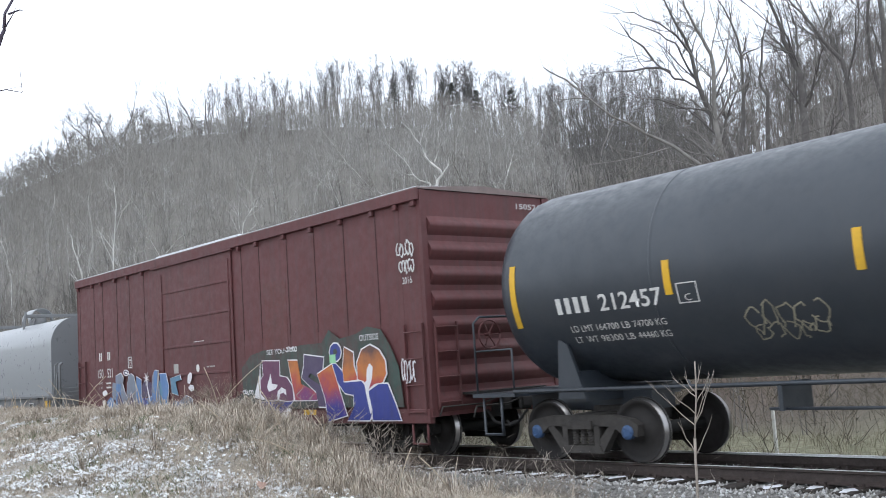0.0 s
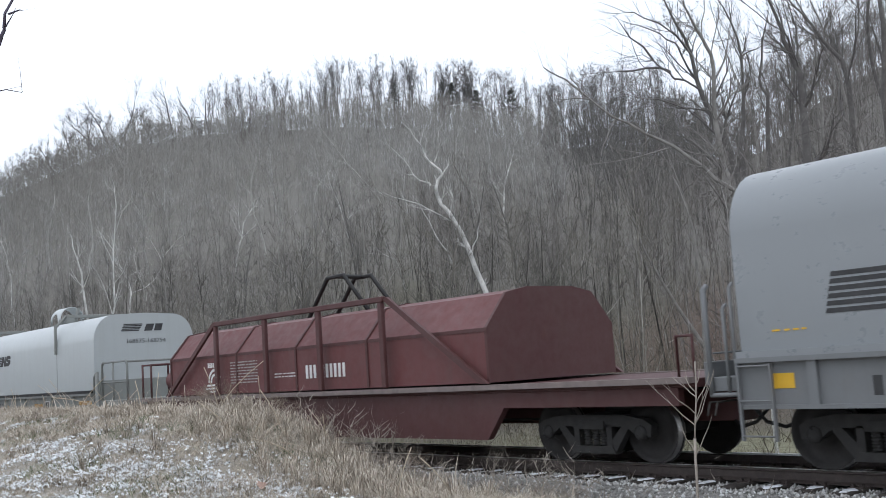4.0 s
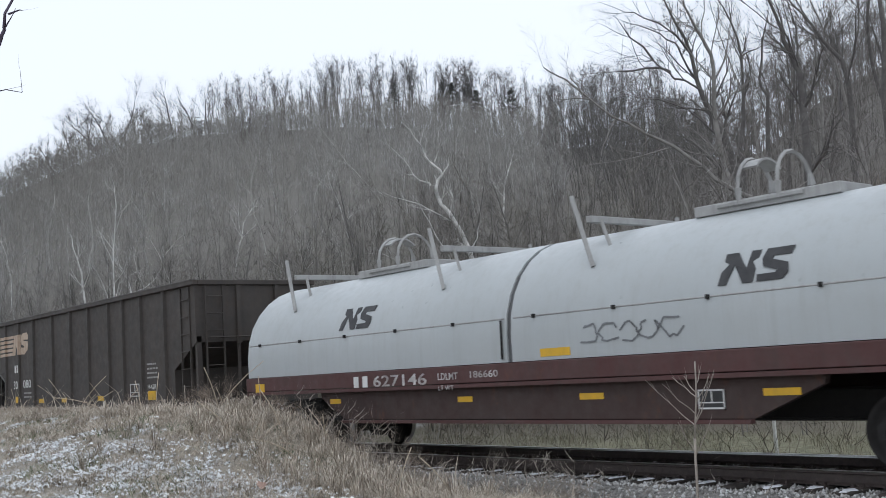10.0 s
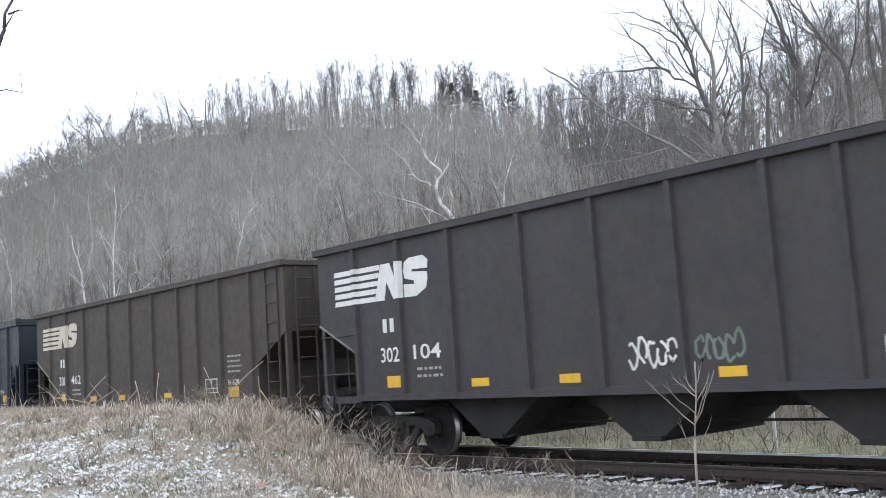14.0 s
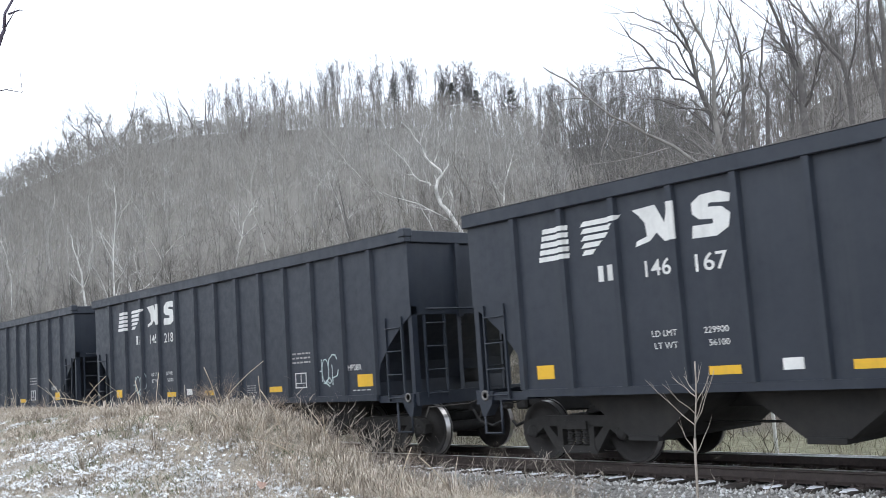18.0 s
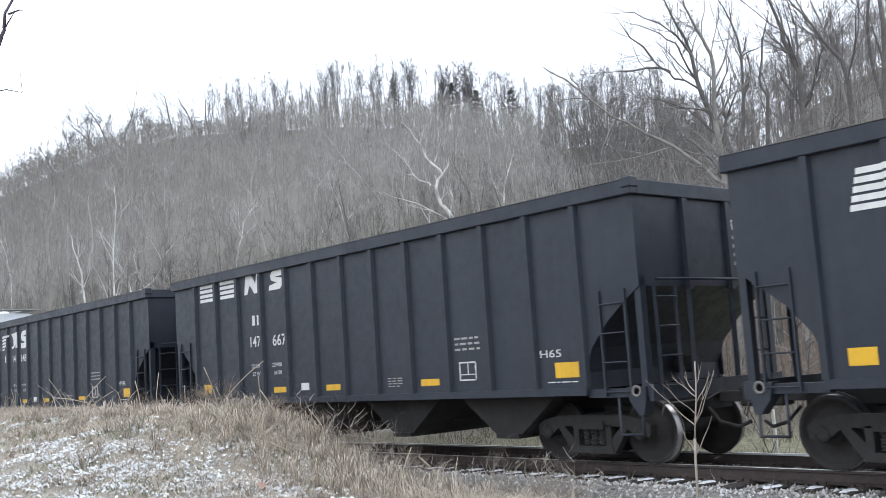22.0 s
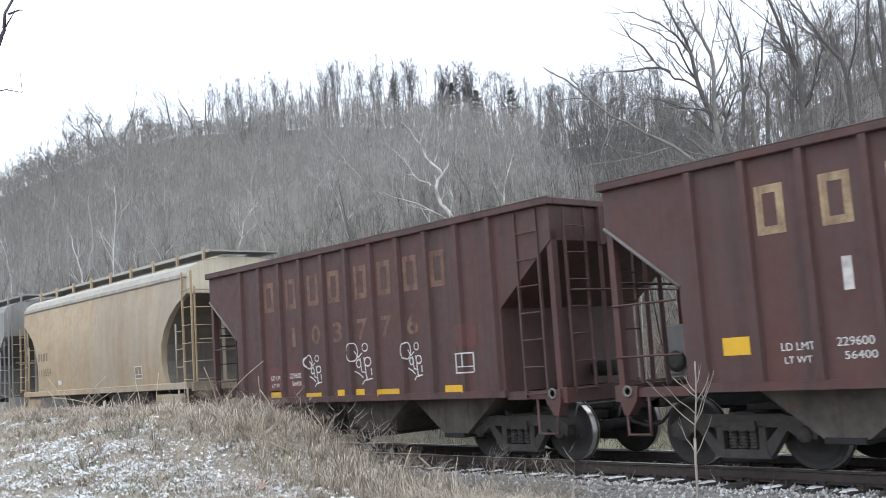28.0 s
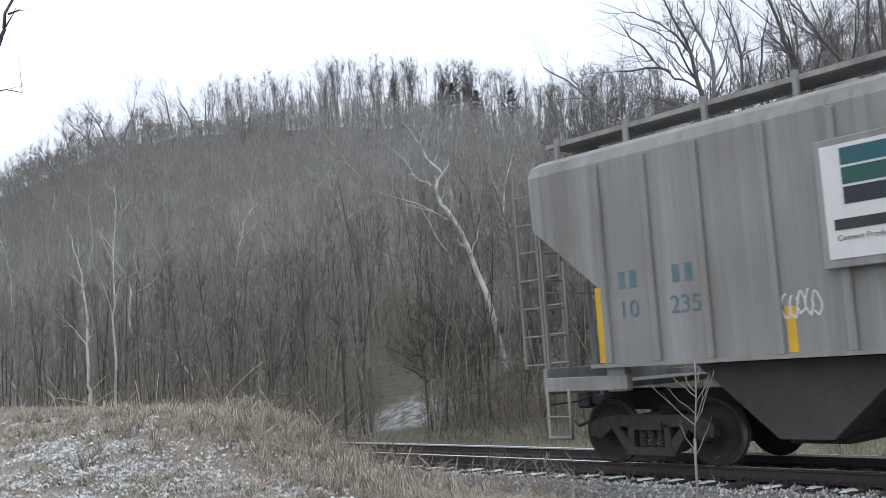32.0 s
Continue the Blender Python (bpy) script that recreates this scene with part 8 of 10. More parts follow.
def lift_hood(ob, x, z, mat, frame_mat, half=0.43):
    """A half-round sheet over the crown, notched out on both sides, on short corner legs."""
    nx, nt, r, lift = 16, 14, 0.40, 0.20
    bm = bmesh.new()
    grid = []
    for i in range(nx + 1):
        u = -half + 2 * half * i / nx
        notch = math.sqrt(max(0.0, 0.27 ** 2 - (u + 0.06) ** 2))
        t0 = math.asin(max(-0.22, (notch - 0.06) / r) if notch else -0.22)
        grid.append([bm.verts.new((x + u, -r * math.cos(t0 + (math.pi - 2 * t0) * k / nt), z + lift + r * math.sin(t0 + (math.pi - 2 * t0) * k / nt))) for k in range(nt + 1)])
    for p, q in zip(grid, grid[1:]):
        for k in range(nt):
            bm.faces.new((p[k], q[k], q[k + 1], p[k + 1]))
    bmesh.ops.recalc_face_normals(bm, faces=bm.faces)
    bmesh.ops.solidify(bm, geom=bm.faces[:], thickness=0.022)
    smooth_by_angle(part("lifting_hood", bm, mat, ob, "half-round sheet guard on the hood's crown"), 40)
    for dx in (-half + 0.03, half - 0.03):
        for y in (-r + 0.02, r - 0.02):
            part("guard_leg", boxes((x + dx - 0.03, x + dx + 0.03, y - 0.03, y + 0.03, z - 0.08, z + lift), bev=0.006), frame_mat, ob)
    part("guard_drum", lathe([(x - half * 0.55, 0.02), (x - half * 0.55, 0.20), (x + half * 0.85, 0.20), (x + half * 0.85, 0.02)], 16, "x"), frame_mat, ob).matrix_basis = pose(0, 0, z + 0.10)


def lift_bracket(ob, x, z, mat, reach=1.0):
    """A lifting bracket over the crown."""
    part("bracket_beam", boxes((x - 0.05, x + 0.05, -reach, reach, z + 0.22, z + 0.33), bev=0.01), mat, ob, "grey steel lifting beam across the hood")
    for y in (-reach, reach):
        s_ = 1 if y > 0 else -1
        part("bracket_arm", tube(bmesh.new(), [(x - 0.03, y, z + 0.42), (x + 0.06, y + s_ * 0.10, z - 0.20)], 0.038, 4), mat, ob)
        part("bracket_arm", tube(bmesh.new(), [(x + 0.02, y - s_ * 0.30, z + 0.26), (x + 0.10, y - s_ * 0.16, z - 0.08)], 0.03, 4), mat, ob)


def coil_sill(ob, a, b, mat, z0, z1, posts, hw=1.52):
    part("side_sill", boxes((a, b, -hw, -hw + 0.10, z0, z1), (a, b, hw - 0.10, hw, z0, z1), bev=0.01), mat, ob)
    part("sill_flange", boxes((a, b, -hw - 0.09, -hw, z1 - 0.06, z1), (a, b, -hw - 0.06, -hw, z0, z0 + 0.05), (a, b, hw, hw + 0.09, z1 - 0.06, z1)), mat, ob)
    part("deck", boxes((a + 0.05, b - 0.05, -hw + 0.1, hw - 0.1, z0 + 0.15, z0 + 0.30)), UNDER, ob)
    for x in posts:
        part("sill_post", boxes((a + x - 0.06, a + x + 0.06, -hw - 0.06, -hw, z0 + 0.05, z1 - 0.06)), mat, ob)


def coil_car_grey(left, right, number, label):
    ob, a, b = car("coil_car", left - 0.15, right + 0.35, label, "railcar")
    grey = paint("coil_grey", (0.212, 0.226, 0.238), 0.28, (0.17, 0.17, 0.175), 0.05, 0.01, 0.12, 0.08, None, 0.9, (), 0.006, 0.3)
    sill = paint("coil_sill_grey", (0.165, 0.172, 0.178), 0.55, (0.13, 0.12, 0.115), 0.35, 0.05, 0.3, 0.3)
    h0, h1 = a + 0.05, b - 0.40
    bm = bmesh.new()
    prism(bm, hood_profile(1.50, 1.46, 2.95, 3.82, 0.78), h0, h1, "x")
    smooth_by_angle(part("hood", bm, grey, ob, "smooth grey removable hood"), 40)
    surf = hood_surface(1.50, 2.95, 3.82, 0.78)
    part("hood_rim", boxes((h0 - 0.02, h1 + 0.02, -1.60, -1.50, 1.42, 1.50), (h0 - 0.02, h1 + 0.02, 1.50, 1.60, 1.42, 1.50)), grey, ob)
    coil_sill(ob, a, b, sill, 0.80, 1.42, (1.0, b - a - 1.52))
    # end wall below the hood, end platform and railings at the front
    part("end_wall", boxes((b - 0.38, b - 0.28, -1.50, 1.50, 1.2, 1.62), bev=0.01), sill, ob)
    for e, way in ((a, -1), (b, 1)):
        lo, hi = sorted((e, e + way * 0.45))
        part("end_platform", boxes((lo, hi, -1.5, 1.5, 1.02, 1.20), bev=0.01), sill, ob)
        lo, hi = sorted((e + way * 0.45, e + way * 0.52))
        part("end_sill", boxes((lo, hi, -1.5, 1.5, 1.10, 1.40), bev=0.01), sill, ob)
        coupler(ob, e + way * 0.30, way)
        ladder(ob, sill, pose(e - way * 0.25, -1.60, 0), 0.42, 0.42, 1.35, 0.42)
        for x in (0.02, 0.14, 0.40):
            bars_of(ob, "grab_iron", [(e + way * x, -1.54, 0.98), (e + way * x, -1.54, 2.30 if x != 0.14 else 2.05), (e + way * x, -1.46, 2.36 if x != 0.14 else 2.1)], 0.022 if x < 0.4 else 0.035, sill)
        bars_of(ob, "step_rail", [(e + way * 0.0, -1.54, 0.98), (e + way * 0.42, -1.54, 0.98)], 0.03, sill)
        bars_of(ob, "end_grab", [(e + way * 0.50, -1.3, 1.5), (e + way * 0.50, 1.3, 1.5)], 0.014, sill)
    lift_hood(ob, a + 6.22, 3.86, grey, sill)
    lift_bracket(ob, a + 2.3, 3.80, sill, 1.05), lift_bracket(ob, a + 8.2, 3.80, sill, 1.05)
    ink = LETTER_BLACK
    paint("lettering_dull_black", (0.06, 0.06, 0.062), 0.7, (0.13, 0.13, 0.13), 0.7)
    rail_emblem(ob, a + 1.21, a + 4.25, 1.88, 2.35, ink, surf, 0.11, 6, 0.54, 0.14, 0.56)
    marks(ob, a + 4.52, a + 6.02, 2.18, 2.33, 7, ink, surf, 0.04), marks(ob, a + 4.48, a + 6.22, 1.92, 2.07, 8, ink, surf, 0.04)
    words(ob, number, a + 2.15, a + 3.18, 0.94, 1.16, ink, -1.522)
    marks(ob, a + 1.66, a + 2.05, 0.94, 1.16, 2, ink, -1.522)
    patch(ob, "reflector", a + 0.42, a + 0.74, 1.04, 1.22, YELLOW, "yellow reflective patch", -1.522)
    reflectors(ob, [(a + 3.8, 1.10, 0.42), (a + 6.12, 1.09, 0.40), (a + 8.46, 1.10, 0.42)], 0.10, None, -1.522)
    patch(ob, "reflector", b - 0.98, b - 0.50, 1.05, 1.27, YELLOW, "yellow reflective patch", -1.522)
    patch(ob, "notice", a + 6.75, a + 6.98, 1.06, 1.18, LETTER, "small white notice", -1.522)
    stencil_frame(ob, a + 9.79, a + 10.15, 0.93, 1.21, LETTER, -1.525, LETTER_BLACK)
    strokes(ob, a + 4.05, a + 5.15, 0.91, 1.11, 2, MATS["lettering_dull_black"], -1.522, 6)
    strokes(ob, a + 0.5, a + 0.95, 1.70, 1.76, 1, YELLOW, surf, 5)
    # the emblem on the hood's front end
    end = bmesh.new()
    for k in range(5):
        sheet(end, -0.55 + 0.03 * k, -0.05 + 0.05 * k, 3.02 + 0.05 * k, 3.05 + 0.05 * k)
    sheet(end, 0.18, 0.42, 3.02, 3.24, 0.08), sheet(end, 0.48, 0.70, 3.02, 3.24, 0.06)
    end.transform(pose(h1 + 0.004, -0.1, 0, 0, 0, 90))
    part("end_emblem", end, ink, ob, "dark stripes and blocks")
    words(ob, "CS31A", -0.22, 0.22, 2.74, 2.86, ink, 0.0).matrix_basis = pose(h1 + 0.010, 0.0, 0, 0, 0, 90)
    words(ob, "CS31A", a + 10.22, a + 10.50, 1.10, 1.19, MATS["lettering_dull_black"], -1.522)
    part("end_notice", sheet(bmesh.new(), -0.05, 0.18, 1.86, 1.98), LETTER, ob, "small white notice").matrix_basis = pose(h1 + 0.004, 0.1, 0, 0, 0, 90)
    underframe(ob, a, b, 0.55, 0.85)
    belly(ob, a + 2.9, b - 2.7)
    trucks(ob, (a + 1.55, b - 1.35))
    return ob


def coil_car_white():
    ob, a, b = car("coil_car", -75.1, -62.1, "pale grey hooded coil car with end railings, rolling", "railcar")
    pale = paint("coil_pale", (0.375, 0.40, 0.405), 0.30, (0.26, 0.26, 0.24), 0.14, 0.03, 0.20, 0.12, None, 0.9, (), 0.008, 0.3)
    sill = paint("coil_sill_pale", (0.20, 0.21, 0.20), 0.6, (0.16, 0.15, 0.13), 0.45, 0.1, 0.35, 0.3)
    h0, h1 = a + 0.05, a + 11.85
    bm = bmesh.new()
    prism(bm, hood_profile(1.50, 1.50, 2.85, 3.62, 0.62), h0, h1, "x")
    smooth_by_angle(part("hood", bm, pale, ob, "smooth pale grey removable hood"), 40)
    surf = hood_surface(1.50, 2.85, 3.62, 0.62)
    part("hood_rim", boxes((h0 - 0.02, h1 + 0.02, -1.62, -1.50, 1.42, 1.50), (h0 - 0.02, h1 + 0.02, 1.50, 1.62, 1.42, 1.50)), UNDER, ob)
    coil_sill(ob, a, h1, sill, 0.76, 1.42, (1.15, 2.74, 4.4, 6.2, 8.6, 10.3))
    part("end_frame", boxes((h1, h1 + 0.18, -1.45, 1.45, 1.0, 1.75), bev=0.015), sill, ob)
    part("end_platform", boxes((h1 + 0.18, b + 0.9, -1.45, 1.45, 1.05, 1.20), bev=0.01), sill, ob)
    part("end_platform", boxes((a - 0.55, a, -1.45, 1.45, 1.0, 1.15), bev=0.01), sill, ob)
    rail_ = [(h1 + 0.35, -1.42, 1.2), (h1 + 0.35, -1.42, 2.12), (h1 + 0.42, -1.42, 2.22), (b + 0.80, -1.42, 2.22), (b + 0.86, -1.42, 2.12), (b + 0.86, -1.42, 1.2)]
    bars_of(ob, "railing", rail_, 0.03, sill, "pale tubular end railing")
    bars_of(ob, "railing", [(b + 0.86, -1.42, 2.2), (b + 0.86, 1.42, 2.2), (b + 0.86, 1.42, 1.2)], 0.03, sill)
    bars_of(ob, "railing", [(h1 + 0.35, -1.42, 1.68), (b + 0.86, -1.42, 1.68)], 0.022, sill)
    bars_of(ob, "railing_post", [(h1 + 1.1, -1.42, 1.2), (h1 + 1.1, -1.42, 2.2)], 0.025, sill)
    bars_of(ob, "grab_iron", [(h1 + 0.1, -1.55, 1.0), (h1 + 0.1, -1.55, 1.85), (h1 + 0.28, -1.55, 1.95), (h1 + 0.28, -1.55, 0.45), (h1 + 0.62, -1.55, 0.45), (h1 + 0.62, -1.55, 1.1)], 0.03, sill)
    bars_of(ob, "grab_iron", [(a - 0.12, -1.5, 0.5), (a - 0.12, -1.5, 2.1), (a - 0.5, -1.5, 2.2), (a - 0.5, -1.5, 0.5)], 0.03, sill)
    patch(ob, "yellow_box", b + 0.5, b + 0.66, 1.55, 1.95, YELLOW, "yellow equipment box", 1.3)
    lift_hood(ob, a + 5.85, 3.66, pale, sill)
    for x in (1.2, 9.0):
        bm = boxes((a + x - 0.05, a + x + 0.05, -1.2, 1.2, 3.70, 3.80), bev=0.01)
        box(bm, a + x - 0.045, a + x + 0.045, -1.56, -1.50, 2.62, 3.50)
        tube(bm, [(a + x, -1.5, 3.45), (a + x, -1.2, 3.78)], 0.045, 4), tube(bm, [(a + x, -0.9, 3.62), (a + x, -0.82, 4.0)], 0.05, 4)
        part("lifting_bracket", bm, sill, ob, "grey steel lifting bracket with a side strap")
    part("hood_seam", boxes((a + 8.98, a + 9.0, -1.506, -1.50, 1.5, 2.62)), sill, ob)
    rail_emblem(ob, a + 3.0, a + 4.75, 2.46, 2.78, LETTER_BLACK, surf, 0.04, 6, 0.52, 0.03)
    marks(ob, a + 2.35, a + 2.78, 1.0, 1.22, 2, LETTER_BLACK, -1.522)
    words(ob, "168788", a + 2.95, a + 3.98, 1.0, 1.22, LETTER_BLACK, -1.522)
    reflectors(ob, [(a + 0.55, 1.10, 0.6), (a + 7.4, 1.12, 0.7), (a + 11.2, 1.16, 0.9), (a + 4.3, 1.1, 0.5)], 0.12, paint("faded_orange", (0.50, 0.27, 0.06), 0.6, grime=0.6), -1.522)
    strokes(ob, a + 0.4, a + 1.2, 1.72, 1.80, 1, YELLOW, surf, 9)
    stencil_frame(ob, a + 8.0, a + 8.35, 0.88, 1.25, LETTER, -1.525, LETTER_BLACK)
    patch(ob, "notice", a + 5.5, a + 5.75, 0.92, 1.04, LETTER, "small white notice", -1.522)
    end = bmesh.new()
    for k in range(5):
        sheet(end, -0.70 + 0.02 * k, -0.18 + 0.03 * k, 3.10 + 0.045 * k, 3.13 + 0.045 * k)
    sheet(end, -0.02, 0.22, 3.10, 3.30, 0.08), sheet(end, 0.28, 0.50, 3.10, 3.30, 0.06)
    end.transform(pose(h1 + 0.004, 0.0, 0, 0, 0, 90))
    part("end_emblem", end, LETTER_BLACK, ob, "dark stripes and blocks")
    words(ob, "168575-168794", -0.62, 0.55, 0, 0.12, LETTER_BLACK, 0.0).matrix_basis = pose(h1 + 0.003, 0.08, 2.76, 0, 0, 90)
    for e, way in ((a - 0.1, -1), (b + 0.45, 1)):
        coupler(ob, e, way)
    underframe(ob, a, b, 0.55, 0.85)
    belly(ob, a + 3.0, h1 - 2.65)
    trucks(ob, (a + 1.7, h1 - 1.3))


def coil_car_maroon():
    ob, a, b = car("coil_car", -59.9, -43.4, "maroon coil car with sloping side panels and hood, rolling", "railcar")
    red = paint("coil_maroon", (0.074, 0.024, 0.024), 0.55, (0.07, 0.035, 0.03), 0.4, 0.1, 0.35, 0.35)
    pink = paint("hood_maroon", (0.118, 0.034, 0.034), 0.55, (0.08, 0.05, 0.045), 0.35, 0.05, 0.3, 0.5)
    bm = bmesh.new()
    sec = [(-1.50, 1.25), (-1.50, 2.10), (-1.02, 2.66), (-0.55, 2.75), (0.55, 2.75), (1.02, 2.66), (1.50, 2.10), (1.50, 1.25)]
    prism(bm, sec, a + 1.42, a + 12.65, "x")
    part("hood", bm, pink, ob, "eight-sided faded maroon hood")
    for x in (1.42, 4.6, 7.0, 9.4, 12.6):
        rim = bmesh.new()
        prism(rim, [(y * 1.015, z + (0.02 if z > 1.5 else 0)) for y, z in sec], a + x, a + x + 0.06, "x")
        part("hood_band", rim, red, ob)
    # a welded frame stands clear of each flank of the hood
    for y in (-1.60, 1.60):
        out = -1 if y < 0 else 1
        for foot, head in ((1.50, 3.95), (12.65, 10.2)):
            brace = prism(bmesh.new(), [(a + foot - 0.09, 1.24), (a + foot + 0.09, 1.24), (a + head + 0.09, 2.82), (a + head - 0.09, 2.82)], min(y, y + out * 0.06), max(y, y + out * 0.06))
            part("frame_brace", brace, red, ob, "sloping maroon frame brace")
        part("frame_chord", boxes((a + 3.95, a + 10.2, min(y, y + out * 0.09), max(y, y + out * 0.09), 2.74, 2.84), bev=0.01), red, ob)
        for x in (4.0, 6.1, 8.1, 10.1):
            part("frame_post", boxes((a + x - 0.06, a + x + 0.06, min(y, y + out * 0.08), max(y, y + out * 0.08), 1.24, 2.74), bev=0.01), red, ob)
        part("hood_fold", boxes((a + 1.42, a + 12.66, min(y * 0.9375, y * 0.945), max(y * 0.9375, y * 0.945), 2.06, 2.12)), red, ob)
    part("deck", boxes((a, b, -1.50, 1.50, 1.08, 1.20), bev=0.01), red, ob)
    part("deck_flange", boxes((a, b, -1.66, -1.50, 1.14, 1.22), (a, b, 1.50, 1.66, 1.14, 1.22)), paint("flange_pale", (0.20, 0.16, 0.15), 0.6), ob)
    sill = bmesh.new()
    prism(sill, [(a + 0.3, 1.08), (a + 0.3, 0.85), (a + 1.95, 0.85), (a + 2.3, 0.36), (b - 4.0, 0.36), (b - 3.6, 0.85), (b - 0.3, 0.85), (b - 0.3, 1.08)], -1.50, -1.38)
    part("side_sill", sill, red, ob, "deep fish-bellied maroon side sill")
    sill = bmesh.new()
    prism(sill, [(a + 0.3, 1.08), (a + 0.3, 0.85), (a + 1.95, 0.85), (a + 2.3, 0.36), (b - 4.0, 0.36), (b - 3.6, 0.85), (b - 0.3, 0.85), (b - 0.3, 1.08)], 1.38, 1.50)
    part("side_sill", sill, red, ob)
    part("end_bulkhead", boxes((a + 0.75, a + 0.85, -0.95, 0.95, 1.2, 1.75), bev=0.01), red, ob)
    tank = part("air_reservoir", lathe([(a + 0.25, 0.05), (a + 0.30, 0.22), (a + 1.15, 0.22), (a + 1.2, 0.05)], 18, "x"), pink, ob, "round maroon air reservoir")
    tank.matrix_basis = pose(0, -0.9, 1.62)
    hand_wheel(ob, a + 0.08, -0.2, 2.05, UNDER)
    bars_of(ob, "brake_post", [(a + 0.1, -0.2, 1.2), (a + 0.1, -0.2, 2.05)], 0.05, red)
    for x in (0.05, 0.55):
        bars_of(ob, "grab_iron", [(a + x - 0.7, -1.3, 1.15), (a + x - 0.7, -1.3, 2.05), (a + x - 0.7, -0.6, 2.05), (a + x - 0.7, -0.6, 1.15)], 0.026, red)
    bars_of(ob, "grab_iron", [(b - 0.3, -1.45, 1.2), (b - 0.3, -1.45, 1.75), (b - 0.05, -1.45, 1.75), (b - 0.05, -1.45, 1.2)], 0.02, red)
    # lifting frame on the hood's crown
    lf = bmesh.new()
    for y in (-0.35, 0.35):
        tube(lf, [(a + 5.8, y, 2.75), (a + 6.6, y, 3.55), (a + 7.2, y, 3.55), (a + 8.0, y, 2.75)], 0.045, 5)
    tube(lf, [(a + 6.9, -0.35, 3.55), (a + 6.9, 0.35, 3.55)], 0.05, 5)
    part("lifting_frame", lf, UNDER, ob, "dark lifting frame on the hood")
    words(ob, "631147", a + 3.75, a + 5.15, 0.66, 0.92, LETTER, -1.502, bold=0.02)
    marks(ob, a + 3.20, a + 3.68, 0.66, 0.92, 2, LETTER, -1.502)
    S = -1.505
    marks(ob, a + 3.30, a + 3.86, 1.84, 1.95, 7, LETTER, S)
    bm = bmesh.new()
    n = 9
    for r0, r1 in ((0.24, 0.30), (0.13, 0.19)):
        for k in range(n):
            t0, t1 = math.radians(20 + k * 18), math.radians(20 + (k + 1) * 18)
            q = [(r0 * math.cos(t0), r0 * math.sin(t0)), (r1 * math.cos(t0), r1 * math.sin(t0)), (r1 * math.cos(t1), r1 * math.sin(t1)), (r0 * math.cos(t1), r0 * math.sin(t1))]
            bm.faces.new([bm.verts.new((a + 3.62 + x, -0.005, 1.52 + z)) for x, z in q])
    sheet(bm, a + 3.20, a + 3.62, 1.36, 1.40), sheet(bm, a + 3.24, a + 3.62, 1.43, 1.47), sheet(bm, a + 3.40, a + 3.72, 1.29, 1.33)
    part("emblem", flat(bm, S), LETTER, ob, "white curved-bar emblem")
    strokes(ob, a + 4.35, a + 5.5, 1.45, 1.95, 8, DIM, S, 12)
    marks(ob, a + 7.35, a + 8.75, 1.48, 1.74, 10, LETTER, S)
    strokes(ob, a + 6.2, a + 7.0, 1.52, 1.64, 2, LETTER, S, 14)
    marks(ob, a + 5.75, a + 6.6, 0.72, 0.90, 3, UNDER, -1.502)
    for e, way in ((a - 0.55, -1), (b, 1)):
        coupler(ob, e, way)
    part("end_platform", boxes((a - 0.6, a, -0.6, 0.6, 1.05, 1.18)), red, ob)
    underframe(ob, a, b, 0.55, 1.0, red)
    trucks(ob, (a + 0.80, b - 2.20))


LETTER_WORN = paint("lettering_worn_white", (0.60, 0.58, 0.56), 0.7, (0.10, 0.05, 0.045), 1.0, 0, 0.75, 0.0)


